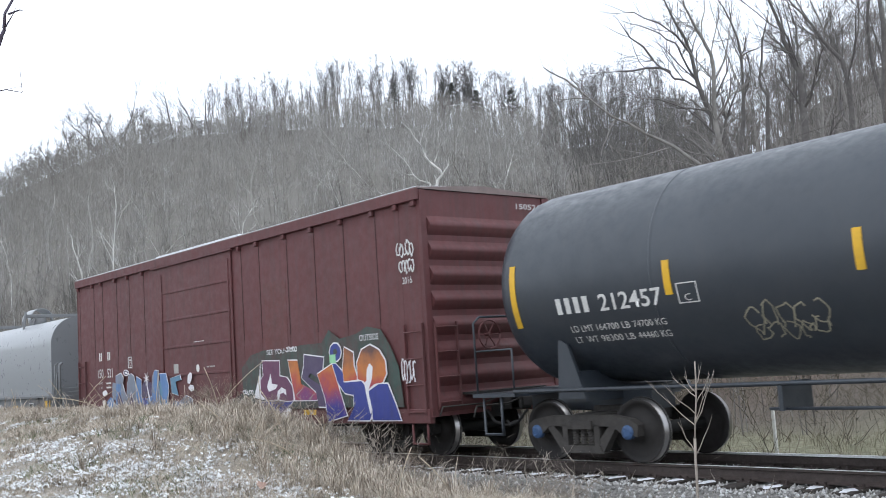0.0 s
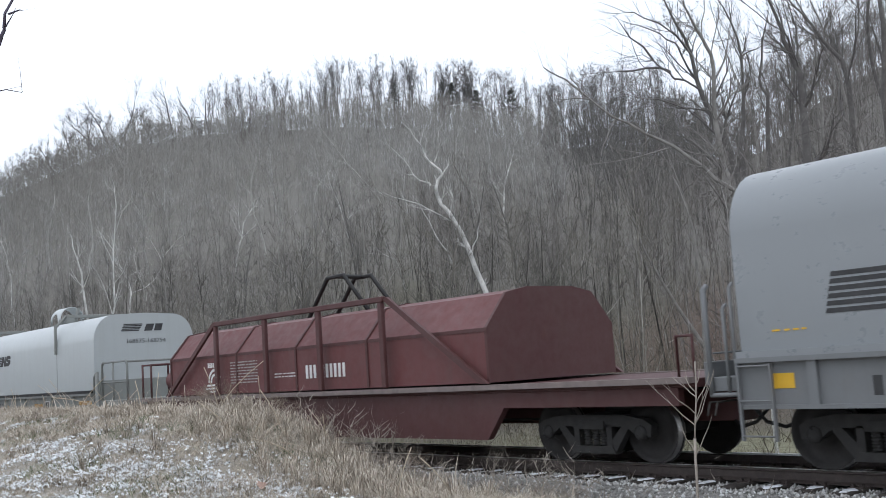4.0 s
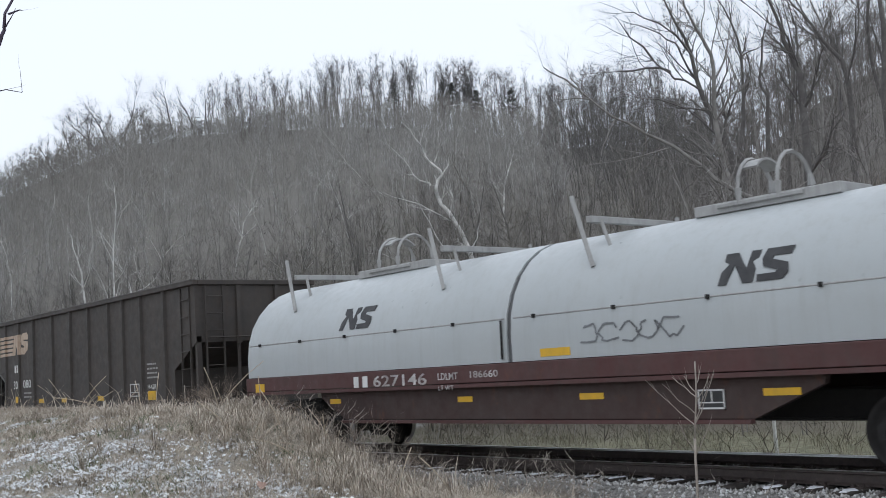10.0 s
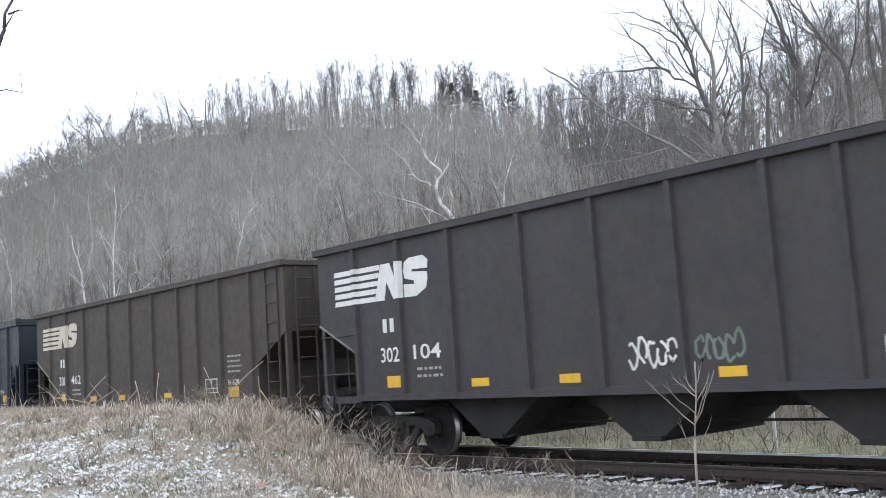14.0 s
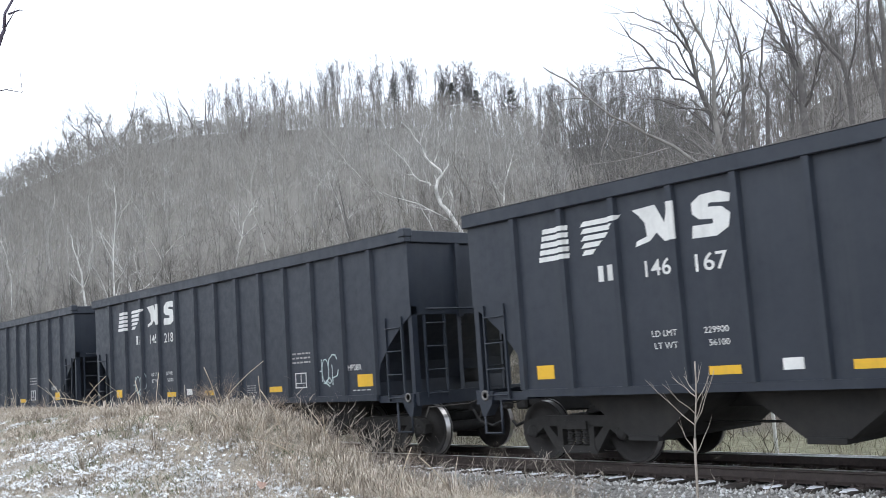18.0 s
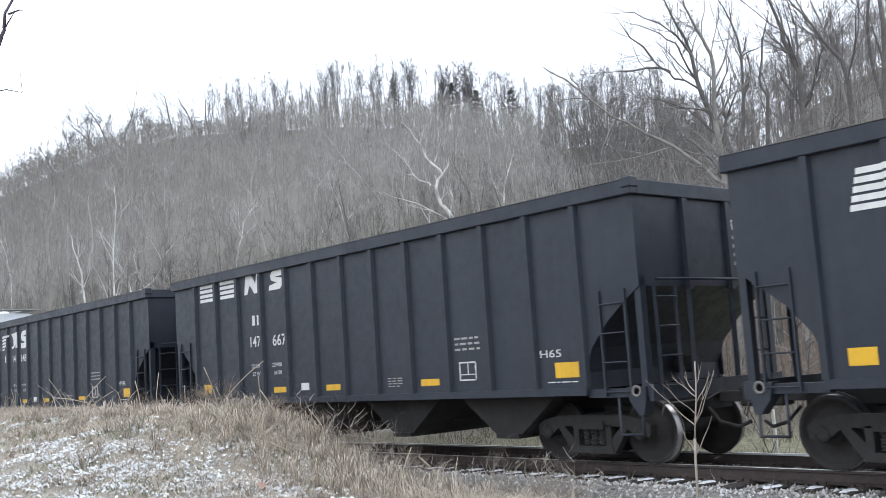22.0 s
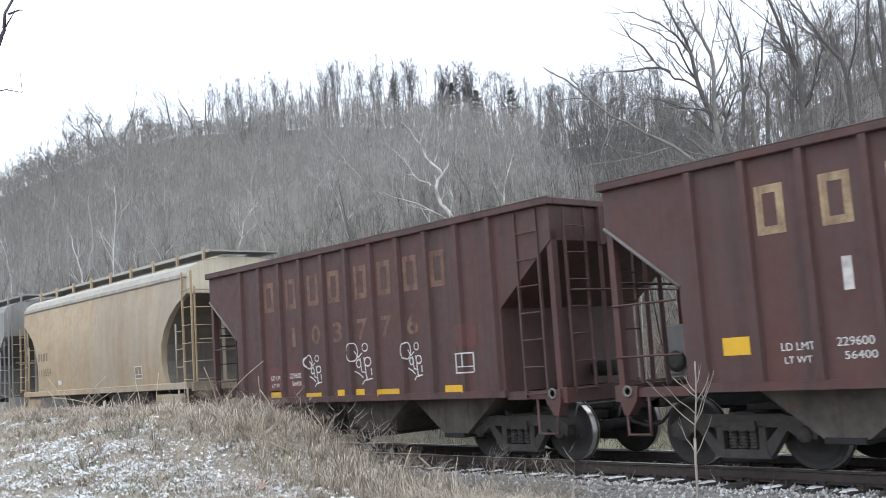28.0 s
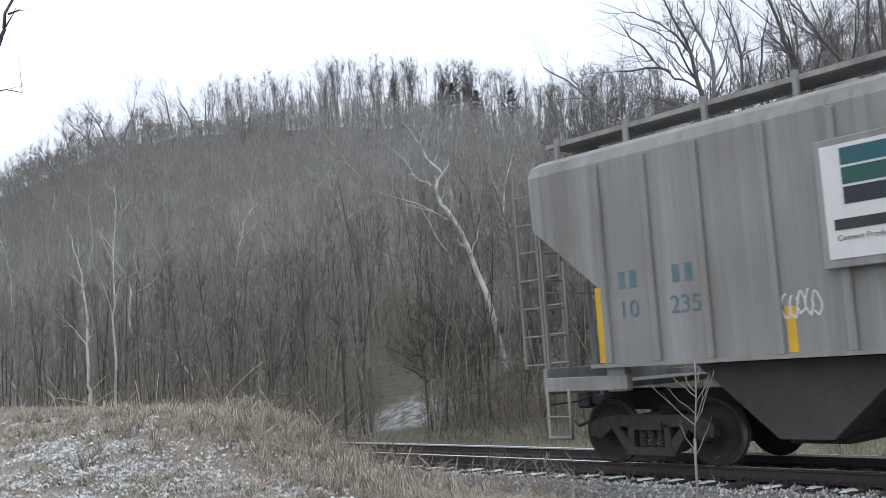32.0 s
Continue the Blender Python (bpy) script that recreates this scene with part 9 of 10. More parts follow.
def coil_car_round():
    ob, a, b = car("coil_car", -108.2, -89.9, "red-framed coil car under two pale round hoods, rolling", "railcar")
    pale = paint("round_hood", (0.40, 0.425, 0.43), 0.34, (0.30, 0.29, 0.27), 0.25, 0.04, 0.3, 0.3)
    red = paint("rusty_frame", (0.082, 0.033, 0.031), 0.7, (0.06, 0.045, 0.04), 0.6, 0.3, 0.4, 0.5)
    steel = paint("bracket_grey", (0.36, 0.36, 0.35), 0.6, grime=0.35)
    hw, z0, zr, top = 1.50, 1.55, 1.95, 3.45
    surf = hood_surface(hw, zr, top + 0.04, 1.5)
    for h0, h1 in ((a + 0.05, a + 8.0), (a + 8.1, a + 16.25)):
        bm = bmesh.new()
        pts = [(-hw, z0), (-hw, zr)] + [(-hw * math.cos(k / 14 * math.pi), zr + (top - zr) * math.sin(k / 14 * math.pi)) for k in range(1, 14)] + [(hw, zr), (hw, z0)]
        prism(bm, pts, h0, h1, "x")
        hood = smooth_by_angle(part("hood", bm, pale, ob, "pale half-round removable hood"), 35)
        line = bmesh.new()
        tube(line, [(h0 + 0.05, -1.46, 2.22), (h1 - 0.05, -1.46, 2.22)], 0.018)
        part("lashing_rail", line, steel, hood)
        x = h0 + 0.5
        while x < h1:
            part("lashing_eye", boxes((x - 0.018, x + 0.018, -1.52, -1.44, 2.19, 2.25)), UNDER, hood)
            x += 1.55
        part("hood_corner_bar", tube(bmesh.new(), [(h1 - 0.1, -1.51, 2.2), (h1 - 0.1, -1.53, 1.6)], 0.02), UNDER, hood)
        mid = (h0 + h1) / 2
        vent_hood(ob, mid - 0.25, 3.54, steel, steel, 0.30)
        part("crown_board", boxes((mid - 1.3, mid + 0.9, -0.42, 0.42, 3.40, 3.55), bev=0.01), steel, ob)
        for x in (h0 + 1.40, h1 - 1.85):
            bm = boxes((x - 0.05, x + 0.05, -1.1, 1.1, 3.52, 3.62), bev=0.008)
            tube(bm, [(x - 0.28, -1.12, 3.95), (x + 0.10, -1.20, 2.85)], 0.045, 4)
            tube(bm, [(x + 0.02, -0.85, 3.58), (x + 0.18, -0.85, 3.12)], 0.035, 4)
            tube(bm, [(x - 0.05, 1.12, 3.70), (x + 0.10, 1.20, 2.90)], 0.04, 4)
            part("lifting_bracket", bm, steel, ob, "grey lifting bracket with slanted arms")
    joint = bmesh.new()
    prism(joint, [(-1.47, z0), (-1.47, zr)] + [(-1.47 * math.cos(k / 14 * math.pi), zr + (top - 0.03 - zr) * math.sin(k / 14 * math.pi)) for k in range(1, 14)] + [(1.47, zr), (1.47, z0)], a + 8.0, a + 8.1, "x")
    part("hood_joint", joint, paint("joint_grey", (0.10, 0.105, 0.11), 0.7), ob, "dark gap between the hoods")
    part("deck", boxes((a, a + 16.6, -1.54, 1.54, 1.26, 1.54), bev=0.01), red, ob, "rust-red steel deck frame")
    dark_rust = paint("frame_dark_rust", (0.052, 0.030, 0.026), 0.75, grime=0.5, rust=0.4)
    for y0, y1 in ((-1.46, -1.34), (1.34, 1.46)):
        part("side_beam", prism(bmesh.new(), [(a + 2.7, 1.25), (a + 2.75, 1.08), (a + 3.5, 0.68), (a + 12.2, 0.68), (a + 13.15, 1.08), (a + 13.2, 1.25)], y0, y1), dark_rust, ob, "dark rusty tapered side beam")
    part("sill_flange", boxes((a + 0.1, a + 16.55, -1.58, -1.465, 1.19, 1.25), (a + 3.5, a + 12.2, -1.56, -1.465, 0.62, 0.67)), red, ob)
    part("end_beam", boxes((a + 16.60, a + 16.72, -1.52, 1.52, 1.12, 1.64), bev=0.015), red, ob, "red end beam")
    part("stub_sill", boxes((a + 15.2, a + 17.0, -0.30, 0.30, 0.70, 1.10), bev=0.01), UNDER, ob)
    stand = lathe([(a + 16.72, 0.04), (a + 16.74, 0.14), (a + 16.92, 0.17), (a + 17.0, 0.11), (a + 17.02, 0.03)], 14, "x")
    box(stand, a + 16.72, a + 16.86, -0.10, 0.08, -0.62, -0.1, 0.03)
    part("brake_stand", stand, UNDER, ob, "dark greasy hand-brake gear housing").matrix_basis = pose(0, -1.0, 1.98)
    hand_wheel(ob, a + 17.10, -1.0, 2.02, UNDER)
    bars_of(ob, "end_lashing", [(a + 16.28, -1.30, 2.22), (a + 16.28, 1.30, 2.22)], 0.016, steel)
    ladder(ob, red, pose(a + 16.2, -1.52, 0), 0.45, 0.40, 1.2, 0.38), ladder(ob, red, pose(a + 0.4, -1.52, 0), 0.45, 0.40, 1.2, 0.38)
    for x0, x1 in ((a + 3.42, a + 4.42), (a + 11.84, a + 12.84)):
        w = (x1 - x0) / 2
        shape(ob, "emblem_block", [(x0, 2.34), (x0 + w * 0.25, 2.34), (x0 + w * 0.45, 2.58), (x0 + w * 0.72, 2.34), (x0 + w, 2.34), (x0 + w * 1.15, 2.74), (x0 + w * 0.88, 2.74), (x0 + w * 0.80, 2.52), (x0 + w * 0.5, 2.74), (x0 + w * 0.15, 2.74)], LETTER_BLACK, surf)
        y0 = x0 + w * 1.12
        shape(ob, "emblem_block", [(y0, 2.34), (y0 + w * 0.7, 2.34), (y0 + w * 0.85, 2.42), (y0 + w * 0.82, 2.54), (y0 + w * 0.40, 2.60), (y0 + w * 0.42, 2.64), (y0 + w * 0.9, 2.64), (y0 + w * 0.95, 2.74), (y0 + w * 0.2, 2.74), (y0 + w * 0.10, 2.62), (y0 + w * 0.15, 2.52), (y0 + w * 0.55, 2.46), (y0 + w * 0.5, 2.43), (y0, 2.43)], LETTER_BLACK, surf)
    tag_squiggle(ob, a + 9.5, a + 11.3, 1.72, 2.05, paint("faint_scrawl", (0.20, 0.21, 0.22), 0.7), 71, -1.502, 0.014)
    patch(ob, "reflector", a + 8.7, a + 9.3, 1.60, 1.72, YELLOW, "yellow reflective patch", -1.502)
    words(ob, "627146", a + 4.55, a + 6.05, 1.26, 1.46, LETTER_WORN, -1.542, bold=0.015), marks(ob, a + 3.9, a + 4.45, 1.26, 1.46, 2, LETTER, -1.542)
    words(ob, "LDLMT", a + 6.35, a + 6.85, 1.33, 1.44, LETTER_WORN, -1.542, bold=0.01), words(ob, "186660", a + 7.15, a + 7.80, 1.34, 1.45, LETTER_WORN, -1.542, bold=0.01)
    words(ob, "LT WT", a + 6.40, a + 6.78, 1.16, 1.24, LETTER_WORN, -1.583)
    reflectors(ob, [(a + 3.2, 1.02, 0.35), (a + 6.9, 1.0, 0.35), (a + 9.6, 1.0, 0.45), (a + 12.6, 1.0, 0.5)], 0.09, None, -1.462)
    patch(ob, "reflector", a + 15.9, a + 16.55, 1.24, 1.42, YELLOW, "yellow reflective patch", -1.543)
    patch(ob, "reflector", a + 0.4, a + 0.75, 1.24, 1.42, YELLOW, "yellow reflective patch", -1.543)
    patch(ob, "notice", a + 14.5, a + 14.75, 1.26, 1.44, LETTER, "small white notice", -1.543)
    stencil_frame(ob, a + 11.4, a + 11.8, 0.80, 1.05, LETTER, -1.465, LETTER_BLACK)
    for e, way in ((a, -1), (a + 17.0, 1)):
        coupler(ob, e, way)
    underframe(ob, a, a + 16.5, 0.55, 0.95, UNDER)
    trucks(ob, (a + 1.40, a + 14.60))


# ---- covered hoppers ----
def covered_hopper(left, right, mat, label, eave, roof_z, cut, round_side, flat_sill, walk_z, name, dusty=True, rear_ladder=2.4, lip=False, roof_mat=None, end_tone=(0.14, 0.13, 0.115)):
    """cut: slices of the lower end notch (height, how far in)."""
    ob, a, b = car(name, left, right, label, "railcar")

    def half(z):
        return 1.6 - round_side * ((z - 2.6) / 1.6) ** 2
    rows = [(z, a + i, b - i, half(z)) for z, i in cut] + [(eave, a, b, half(eave))]
    body = part("body", loft(rows), mat, ob)
    if round_side:
        smooth_by_angle(body, 30)
    roof = bmesh.new()
    h = half(eave)
    prof = [(-h, eave)] + [(-h * math.cos(math.pi * k / 10), eave + (roof_z - eave) * math.sin(math.pi * k / 10) ** 0.8) for k in range(1, 10)] + [(h, eave)]
    prism(roof, prof, a, b, "x")
    smooth_by_angle(part("roof", roof, roof_mat or mat, ob), 35)
    # sloping sheets under each overhanging end, dirt and the overhang's shade put into their colour
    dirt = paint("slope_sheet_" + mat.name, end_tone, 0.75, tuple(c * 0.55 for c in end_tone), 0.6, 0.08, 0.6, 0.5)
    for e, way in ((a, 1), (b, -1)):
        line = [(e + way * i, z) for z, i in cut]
        part("slope_sheet", prism(bmesh.new(), line + [(x - way * 0.012, z) for x, z in reversed(line)], -1.44, 1.44), dirt, ob, "sloping end sheet, toned dark for dirt and overhang shade")
    # running boards and their posts
    for y0, y1 in ((-0.95, -0.35), (0.35, 0.95)):
        part("running_board", boxes((a - 0.15, b + 0.15, y0, y1, walk_z, walk_z + 0.04)), paint("grating_grey", (0.34, 0.33, 0.31), 0.75), ob, "grey steel grating walkway")
    part("running_board", boxes((a - 0.15, a + 0.35, -0.35, 0.35, walk_z, walk_z + 0.04), (b - 0.35, b + 0.15, -0.35, 0.35, walk_z, walk_z + 0.04)), MATS["grating_grey"], ob)
    part("walkway_edge", boxes((a - 0.15, b + 0.15, -0.99, -0.96, walk_z - 0.01, walk_z + 0.06)), roof_mat or MATS["grating_grey"], ob)
    for k in range(int((b - a) / 0.12)):
        place("grating_bar", once("grating_bar_mesh", lambda: boxes((-0.008, 0.008, -0.955, -0.35, 0.041, 0.075))), MATS["grating_grey"], ob, at=pose(a + 0.06 + k * 0.12, 0, walk_z))
    n = 9
    for k in range(n):
        x = a + 0.1 + (b - a - 0.2) * k / (n - 1)
        part("walkway_post", boxes((x - 0.035, x + 0.035, -1.04, -0.98, walk_z - 0.42, walk_z + 0.12)), mat, ob)
    for k in range(4):
        x = a + 1.6 + (b - a - 3.2) * k / 3
        part("roof_hatch", lathe([(walk_z - 0.1, 0.28), (walk_z + 0.03, 0.30), (walk_z + 0.07, 0.26), (walk_z + 0.08, 0.02)], 18, "z"), mat, ob).matrix_basis = pose(x, 0, 0)
    z0, z1 = flat_sill
    if lip:
        part("side_sill", boxes((a + 1.0, b - 1.0, -1.66, -1.46, z1 - 0.03, z1 + 0.02), (a + 1.0, b - 1.0, 1.46, 1.66, z1 - 0.03, z1 + 0.02)), mat, ob)
        for e0, e1 in ((a + 0.05, a + 1.55), (b - 1.55, b - 0.05)):
            part("side_sill", boxes((e0, e1, -1.58, -1.46, z0, z0 + 0.20), (e0, e1, 1.46, 1.58, z0, z0 + 0.20), bev=0.01), mat, ob)
        for x in (a + 1.35, b - 1.35):
            part("sill_bracket", boxes((x - 0.16, x + 0.16, -1.56, -1.40, z0 - 0.02, z1 - 0.03), bev=0.01), mat, ob)
    else:
        part("side_sill", boxes((a + 0.05, b - 0.05, -1.60, -1.46, z0, z1), (a + 0.05, b - 0.05, 1.46, 1.60, z0, z1), bev=0.012), mat, ob)
    for e, way in ((a, -1), (b, 1)):
        lo, hi = sorted((e, e - way * 1.3))
        part("end_platform", boxes((lo, hi, -1.46, 1.46, z0 + 0.02, z0 + 0.10)), mat, ob)
        lo, hi = sorted((e, e + way * 0.08))
        part("end_sill", boxes((lo, hi, -1.5, 1.5, z0 - 0.05, z1), bev=0.01), mat, ob)
        for y in (-0.55, 0.55):
            part("end_stanchion", tube(bmesh.new(), [(e - way * 0.12, y, z1), (e - way * 0.12, y, eave - 0.2)], 0.05, 4), mat, ob)
        ladder(ob, mat, pose(e + way * (0.02 if way > 0 else 0.12), -1.56, 0), 0.44, z1, eave + 0.05 if way > 0 else rear_ladder, 0.42)
        ladder(ob, mat, pose(e + way * 0.10, -1.15, 0, 0, 0, 90), 0.44, z1, eave - 0.3, 0.42)
        bars_of(ob, "grab_iron", [(e - way * 0.55, -1.58, z1), (e - way * 0.55, -1.58, 2.95)], 0.02, mat)
        for k in range(4):
            bars_of(ob, "grab_iron", [(e - way * 0.55, -1.58, 1.5 + 0.42 * k), (e - way * 0.20, -1.58, 1.5 + 0.42 * k)], 0.014, mat)
        bars_of(ob, "end_grab", [(e + way * 0.12, -1.3, 2.55), (e + way * 0.12, 1.3, 2.55)], 0.016, mat)
        bars_of(ob, "sill_step", [(e - way * 0.05, -1.58, z0 + 0.05), (e - way * 0.05, -1.58, 0.42), (e - way * 0.48, -1.58, 0.42), (e - way * 0.48, -1.58, z0 + 0.05)], 0.022, mat)
        bars_of(ob, "sill_step", [(e - way * 0.05, -1.58, 0.72), (e - way * 0.48, -1.58, 0.72)], 0.016, mat)
        coupler(ob, e, way)
    L = b - a
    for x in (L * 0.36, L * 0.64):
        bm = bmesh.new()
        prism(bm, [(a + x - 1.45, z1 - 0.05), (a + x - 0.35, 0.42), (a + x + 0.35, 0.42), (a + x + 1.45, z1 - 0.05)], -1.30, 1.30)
        part("discharge_pocket", bm, paint("pocket_dark_grey", (0.065, 0.062, 0.058), 0.8, (0.04, 0.037, 0.034), 0.7, 0.1, 0.6, 0.5), ob, "dark grey sloping discharge pocket")
        part("outlet_gate", boxes((a + x - 0.4, a + x + 0.4, -1.0, 1.0, 0.34, 0.44), bev=0.01), UNDER, ob)
    underframe(ob, a, b, 0.72, 1.0)
    trucks(ob, (a + 1.45, b - 1.45), dusty)
    return ob, a, b, (lambda z: -half(z) - 0.002)


def build_covered():
    white = paint("hopper_white", (0.78, 0.82, 0.85), 0.45, (0.42, 0.41, 0.38), 0.2, 0.0, 0.2, 0.1)
    curve = [(1.45, 1.25), (1.9, 1.32), (2.35, 1.22), (2.8, 0.95), (3.1, 0.60), (3.35, 0.08)]
    ob, a, b, surf = covered_hopper(-246.15, -234.70, white, "white round-sided covered cement hopper car, rolling", 3.80, 4.52, curve, 0.13, (1.0, 1.42), 4.62, "covered_hopper_car", False, end_tone=(0.33, 0.315, 0.285))
    for k in range(3):
        part("eave_moulding", boxes((a, b, -1.575, -1.45, 3.62 + k * 0.13, 3.68 + k * 0.13), bev=0.012), white, ob)
    dark = paint("lettering_dark_green", (0.035, 0.07, 0.08), 0.6, grime=0.2)
    marks(ob, a + 1.66, a + 2.45, 2.62, 2.84, 4, dark, surf)
    words(ob, "150566", a + 1.62, a + 2.50, 2.18, 2.42, dark, surf)
    bm = bmesh.new()
    for q in ((2.66, 2.86, 2.42, 2.44), (2.66, 2.86, 2.66, 2.68), (2.66, 2.68, 2.42, 2.68), (2.84, 2.86, 2.42, 2.68)):
        sheet(bm, a + q[0], a + q[1], q[2], q[3])
    part("plate_stencil", flat(bm, surf), dark, ob)
    words(ob, "C", a + 2.72, a + 2.80, 2.50, 2.60, dark, surf)
    strokes(ob, a + 1.75, a + 2.5, 1.60, 1.78, 2, paint("grey_print", (0.35, 0.36, 0.36), 0.6), surf, 21)
    strokes(ob, a + 4.6, a + 5.7, 1.60, 1.95, 5, paint("pink_print", (0.55, 0.42, 0.40), 0.6), surf, 22)
    strokes(ob, a + 7.8, a + 8.9, 2.02, 2.18, 2, MATS["grey_print"], surf, 23)
    stencil_frame(ob, a + 8.5, a + 9.02, 1.60, 1.90, white, surf, dark)
    stencil_frame(ob, a + 2.55, a + 2.75, 1.10, 1.24, dark, -1.602)
    strokes(ob, a + 3.8, a + 4.9, 1.12, 1.24, 1, dark, -1.602, 24), strokes(ob, a + 5.1, a + 6.1, 1.13, 1.26, 2, MATS["grey_print"], -1.602, 25)
    reflectors(ob, [(a + 1.2, 1.06, 0.6), (a + 3.6, 1.06, 0.4), (a + 5.55, 1.06, 0.45), (a + 7.6, 1.06, 0.45), (a + 10.1, 1.07, 0.8)], 0.09, paint("reflector_faded", (0.42, 0.34, 0.14), 0.6, grime=0.4), -1.602)

    tan = paint("hopper_tan", (0.41, 0.31, 0.19), 0.5, (0.20, 0.13, 0.075), 0.6, 0.12, 0.3, 0.7, None, 0.5, (((0.25, 0.135, 0.06), 0.8, 0.6), ((0.31, 0.275, 0.225), 0.45, 0.75), ((0.44, 0.38, 0.29), 0.9, 0.4)), 0.1)
    curve2 = [(1.48, 1.18), (1.75, 1.30), (2.1, 1.36), (2.5, 1.32), (2.85, 1.14), (3.15, 0.86), (3.40, 0.50), (3.62, 0.03)]
    ob, a, b, surf = covered_hopper(-282.35, -270.95, tan, "rust-streaked tan round-sided covered hopper car, rolling", 4.10, 4.54, curve2, 0.13, (1.40, 1.56), 4.63, "covered_hopper_car", True, 3.6, False, paint("roof_dusty", (0.42, 0.40, 0.36), 0.7, (0.22, 0.19, 0.16), 0.5))
    part("eave_moulding", boxes((a, b, -1.535, -1.40, 4.02, 4.14), bev=0.02), paint("eave_pale", (0.40, 0.38, 0.33), 0.6, grime=0.4), ob)
    cream = paint("hopper_end_cream", (0.60, 0.54, 0.42), 0.55, (0.30, 0.22, 0.14), 0.4, 0.05, 0.4, 0.4)
    for e0, e1 in ((a - 0.012, a - 0.003), (b + 0.003, b + 0.012)):
        bm = bmesh.new()
        prism(bm, [(-1.54, 3.64)] + [(-1.52 * math.cos(math.pi * k / 10), 4.09 + 0.43 * math.sin(math.pi * k / 10) ** 0.8) for k in range(11)] + [(1.54, 3.64)], e0, e1, "x")
        part("end_sheet", bm, cream, ob, "cream-painted end sheet")
    ink = paint("lettering_faded_brown", (0.18, 0.14, 0.10), 0.7, (0.34, 0.26, 0.17), 0.6)
    marks(ob, a + 1.40, a + 2.28, 2.46, 2.70, 4, ink, surf)
    words(ob, "110554", a + 1.48, a + 2.52, 2.00, 2.22, ink, surf)
    stencil_frame(ob, a + 8.45, a + 8.88, 1.72, 2.04, LETTER, surf, ink)
    patch(ob, "notice", a + 3.0, a + 3.25, 1.72, 1.84, LETTER, "small white notice", surf)
    bm = boxes((b - 1.6, b - 0.2, -1.62, -1.58, 1.02, 1.30), (a + 0.5, a + 1.6, -1.62, -1.58, 1.05, 1.30))
    part("sill_plate", bm, tan, ob)

    grey = paint("hopper_cement_grey", (0.25, 0.245, 0.235), 0.7, (0.17, 0.16, 0.145), 0.5, 0.06, 0.35, 0.8, None, 0.5, (((0.15, 0.14, 0.125), 3.0, 0.55), ((0.42, 0.42, 0.415), 4.5, 0.5), ((0.32, 0.325, 0.33), 1.5, 0.7)), 0.1)
    cut3 = [(1.42, 1.20), (2.50, 1.20), (3.45, 0.04)]
    ob, a, b, surf = covered_hopper(-295.11, -284.12, grey, "cement-streaked grey ribbed covered hopper car, rolling", 4.25, 4.66, cut3, 0.0, (1.08, 1.42), 4.80, "covered_hopper_car", True, 4.2, True)
    for x in (1.33, 2.15, 2.98, 3.95, 4.85, 5.75, 6.7, 7.65, 8.6, 9.3):
        for y0, y1 in ((-1.66, -1.60), (1.60, 1.66)):
            part("side_post", boxes((a + x - 0.05, a + x + 0.05, y0, y1, 1.44, 4.22), bev=0.01), grey, ob)
    for x, z0, z1 in ((1.20, 1.46, 2.50), (4.10, 1.46, 2.0), (6.86, 1.46, 1.86), (9.45, 1.45, 2.42)):
        patch(ob, "reflector", a + x - 0.06, a + x + 0.06, z0, z1, YELLOW, "yellow vertical reflective strip", -1.602)
    sign = part("sign_board", boxes((a + 4.66, a + 6.0, -1.74, -1.68, 2.36, 3.82), bev=0.01), grey, ob, "framed company sign on the side")
    bm = flat(sheet(bmesh.new(), a + 4.74, a + 5.92, 2.46, 3.74), -1.742)
    part("sign_face", bm, paint("sign_white", (0.70, 0.70, 0.69), 0.5, grime=0.15, streak=0.1), sign, "white sign face")
    for k, c in enumerate(((0.02, 0.025, 0.035), (0.02, 0.09, 0.075), (0.02, 0.11, 0.14))):
        part("sign_stripe", flat(sheet(bmesh.new(), a + 4.98, a + 5.62, 3.06 + k * 0.22, 3.25 + k * 0.22), -1.749), plain("sign_stripe_%d" % k, c, 0.5, 0, 0.15), sign)
    [part("sign_name_bar", flat(sheet(bmesh.new(), a + p, a + q, 2.78, 2.90), -1.749), LETTER_BLACK, sign) for p, q in ((4.84, 5.45), (5.50, 5.82))]
    words(sign, "Cement Products Group", a + 4.86, a + 5.82, 2.64, 2.72, LETTER_BLACK, -1.748)
    stencil_frame(ob, a + 7.95, a + 8.3, 1.70, 2.0, LETTER, -1.602, grey)
    blue = paint("lettering_faded_teal", (0.09, 0.17, 0.20), 0.7, (0.25, 0.25, 0.25), 0.7)
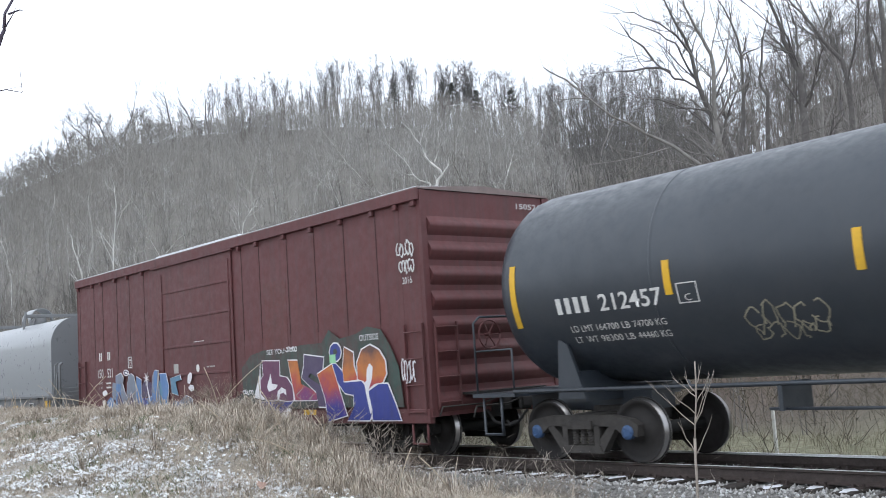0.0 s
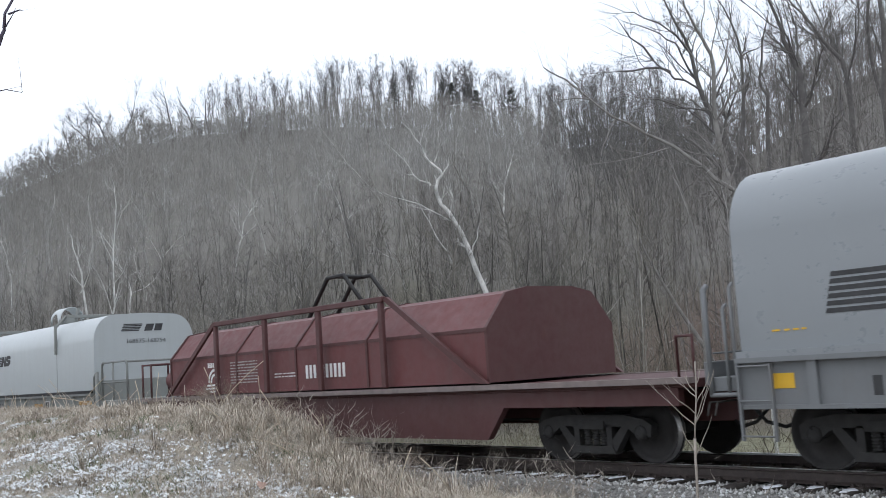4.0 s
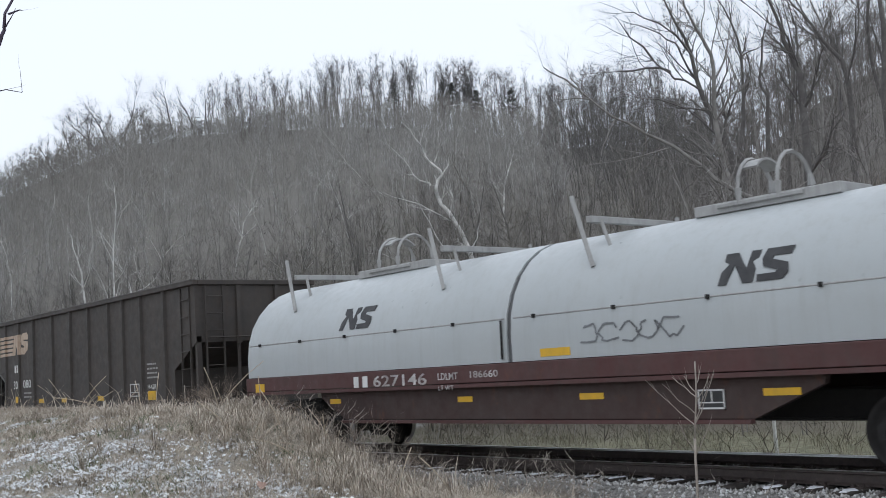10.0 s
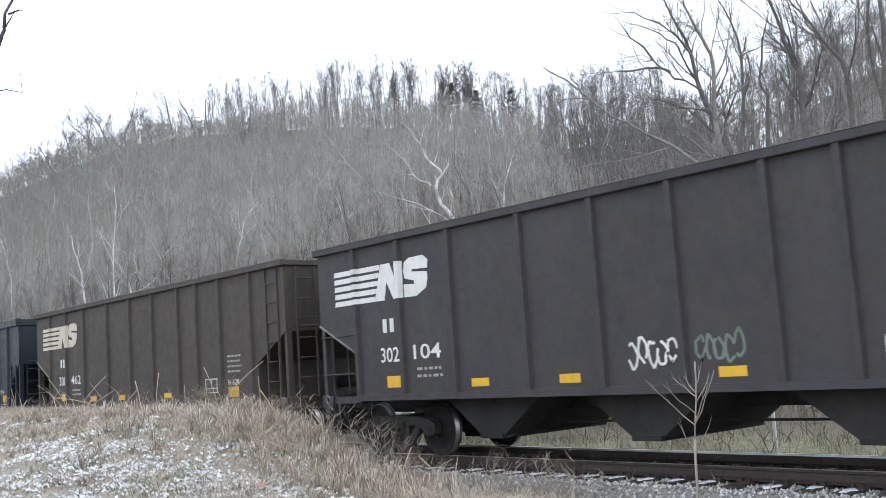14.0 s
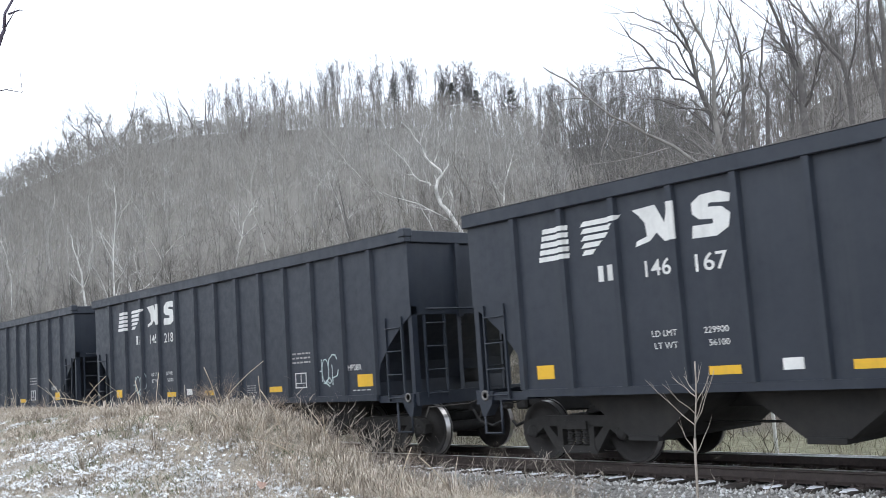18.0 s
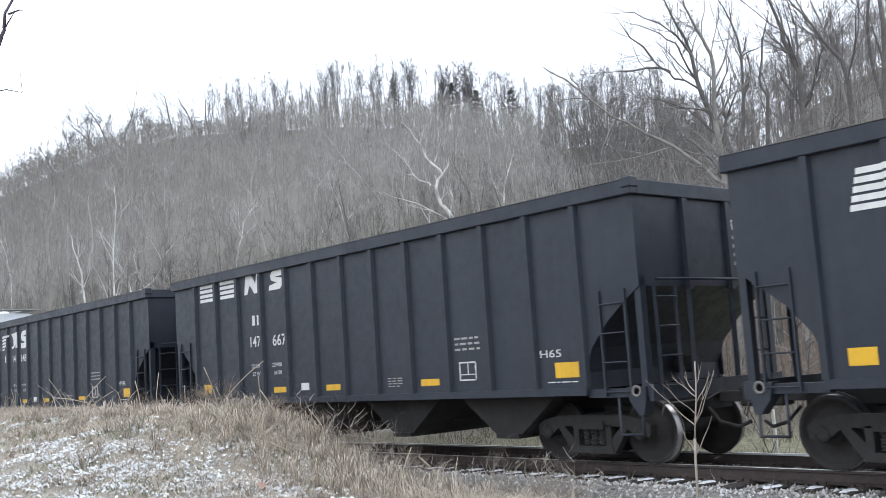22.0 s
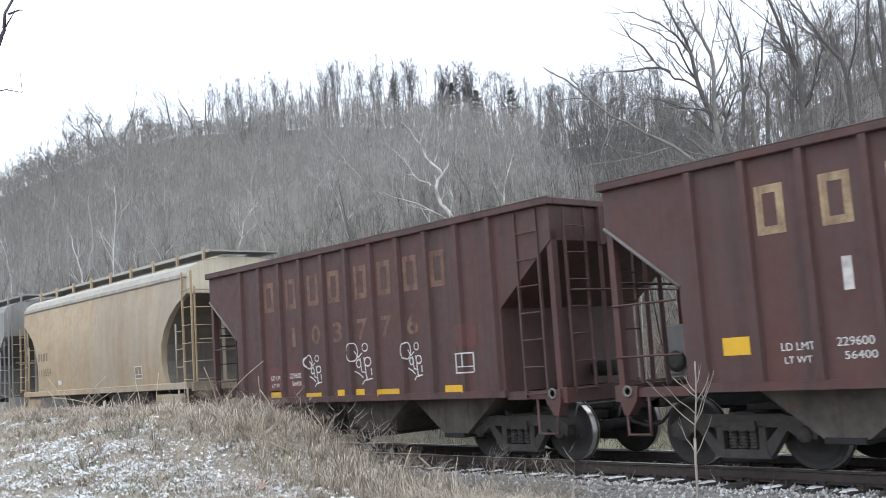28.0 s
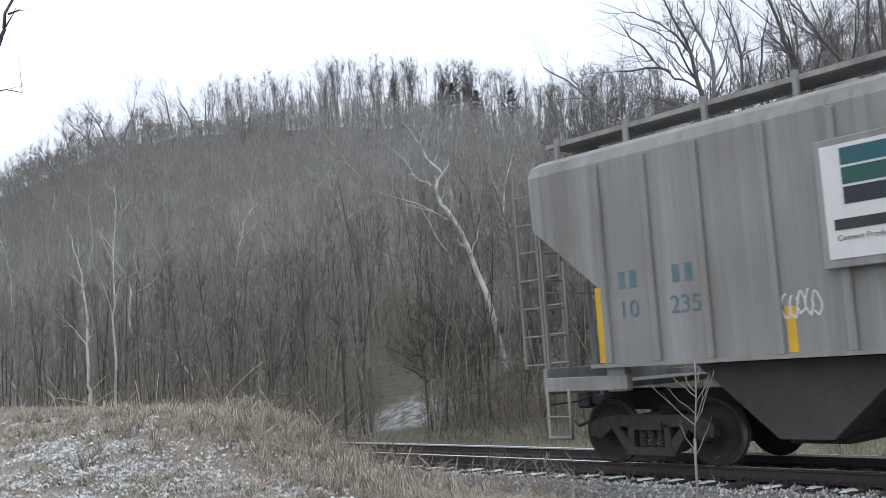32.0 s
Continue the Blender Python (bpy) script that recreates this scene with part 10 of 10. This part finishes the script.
    marks(ob, a + 1.54, a + 1.94, 2.45, 2.68, 2, blue, surf), marks(ob, a + 2.44, a + 2.84, 2.45, 2.68, 2, blue, surf)
    words(ob, "10", a + 1.61, a + 1.89, 2.05, 2.28, blue, surf), words(ob, "235", a + 2.41, a + 2.87, 2.05, 2.28, blue, surf)
    strokes(ob, a + 9.0, a + 9.2, 1.8, 1.9, 2, LETTER, -1.602, 26)
    tag_squiggle(ob, a + 4.0, a + 4.5, 1.85, 2.2, LETTER, 91, -1.602, 0.012)


def build_train():
    build_tank()
    build_boxcar()
    coil_car_grey(-42.6, -30.95, "163707", "smooth grey hooded coil car coupled behind the boxcar, rolling")
    coil_car_maroon()
    coil_car_white()
    coil_car_grey(-89.5, -77.9, "163186", "smooth grey hooded coil car, rolling")
    coil_car_round()
    hopper_a(-124.98, -110.30, "301080", BLACK_WARM, LETTER_RUST, True, 1)
    hopper_a(-140.74, -126.27, "302104", BLACK_DARK, LETTER, False, 2)
    hopper_a(-156.45, -142.0, "300462", BLACK_WARM, paint("lettering_cream", (0.60, 0.55, 0.46), 0.7, (0.25, 0.15, 0.09), 0.4), True, 3)
    hopper_b(-171.98, "146167", 4, "HP30R")
    hopper_b(-187.37, "145218", 5, "HP28R", tagged_car=True)
    hopper_b(-202.72, "145072", 6, "HP29R")
    hopper_b(-218.04, "147667", 7, "H65", variant=True)
    hopper_b(-233.36, "145148", 8, "HP28R")
    build_covered()
    hopper_s(-258.11, -247.53, "103371", LETTER_TAN)
    hopper_s(-269.69, -259.16, "103776", paint("lettering_ghost", (0.20, 0.12, 0.085), 0.7, (0.070, 0.028, 0.025), 1.0, 0.4, 1.0), True)


build_train()


# ---- what moves ----
def motions():
    steps = [4.0 * k for k in range(9)]
    for ob, mid in TRAIN:
        walk(ob, [(t, pose(mid + SPEED * t, YC, 0)) for t in steps])
    turn = math.degrees(SPEED / 0.457)
    times_ = [2 * k / FPS for k in range(int(SECONDS * FPS / 2) + 1)]
    for ax, x in WHEELSETS:
        walk(ax, [(t, pose(x, 0, 0.457, 0, turn * t, 0)) for t in times_])


motions()
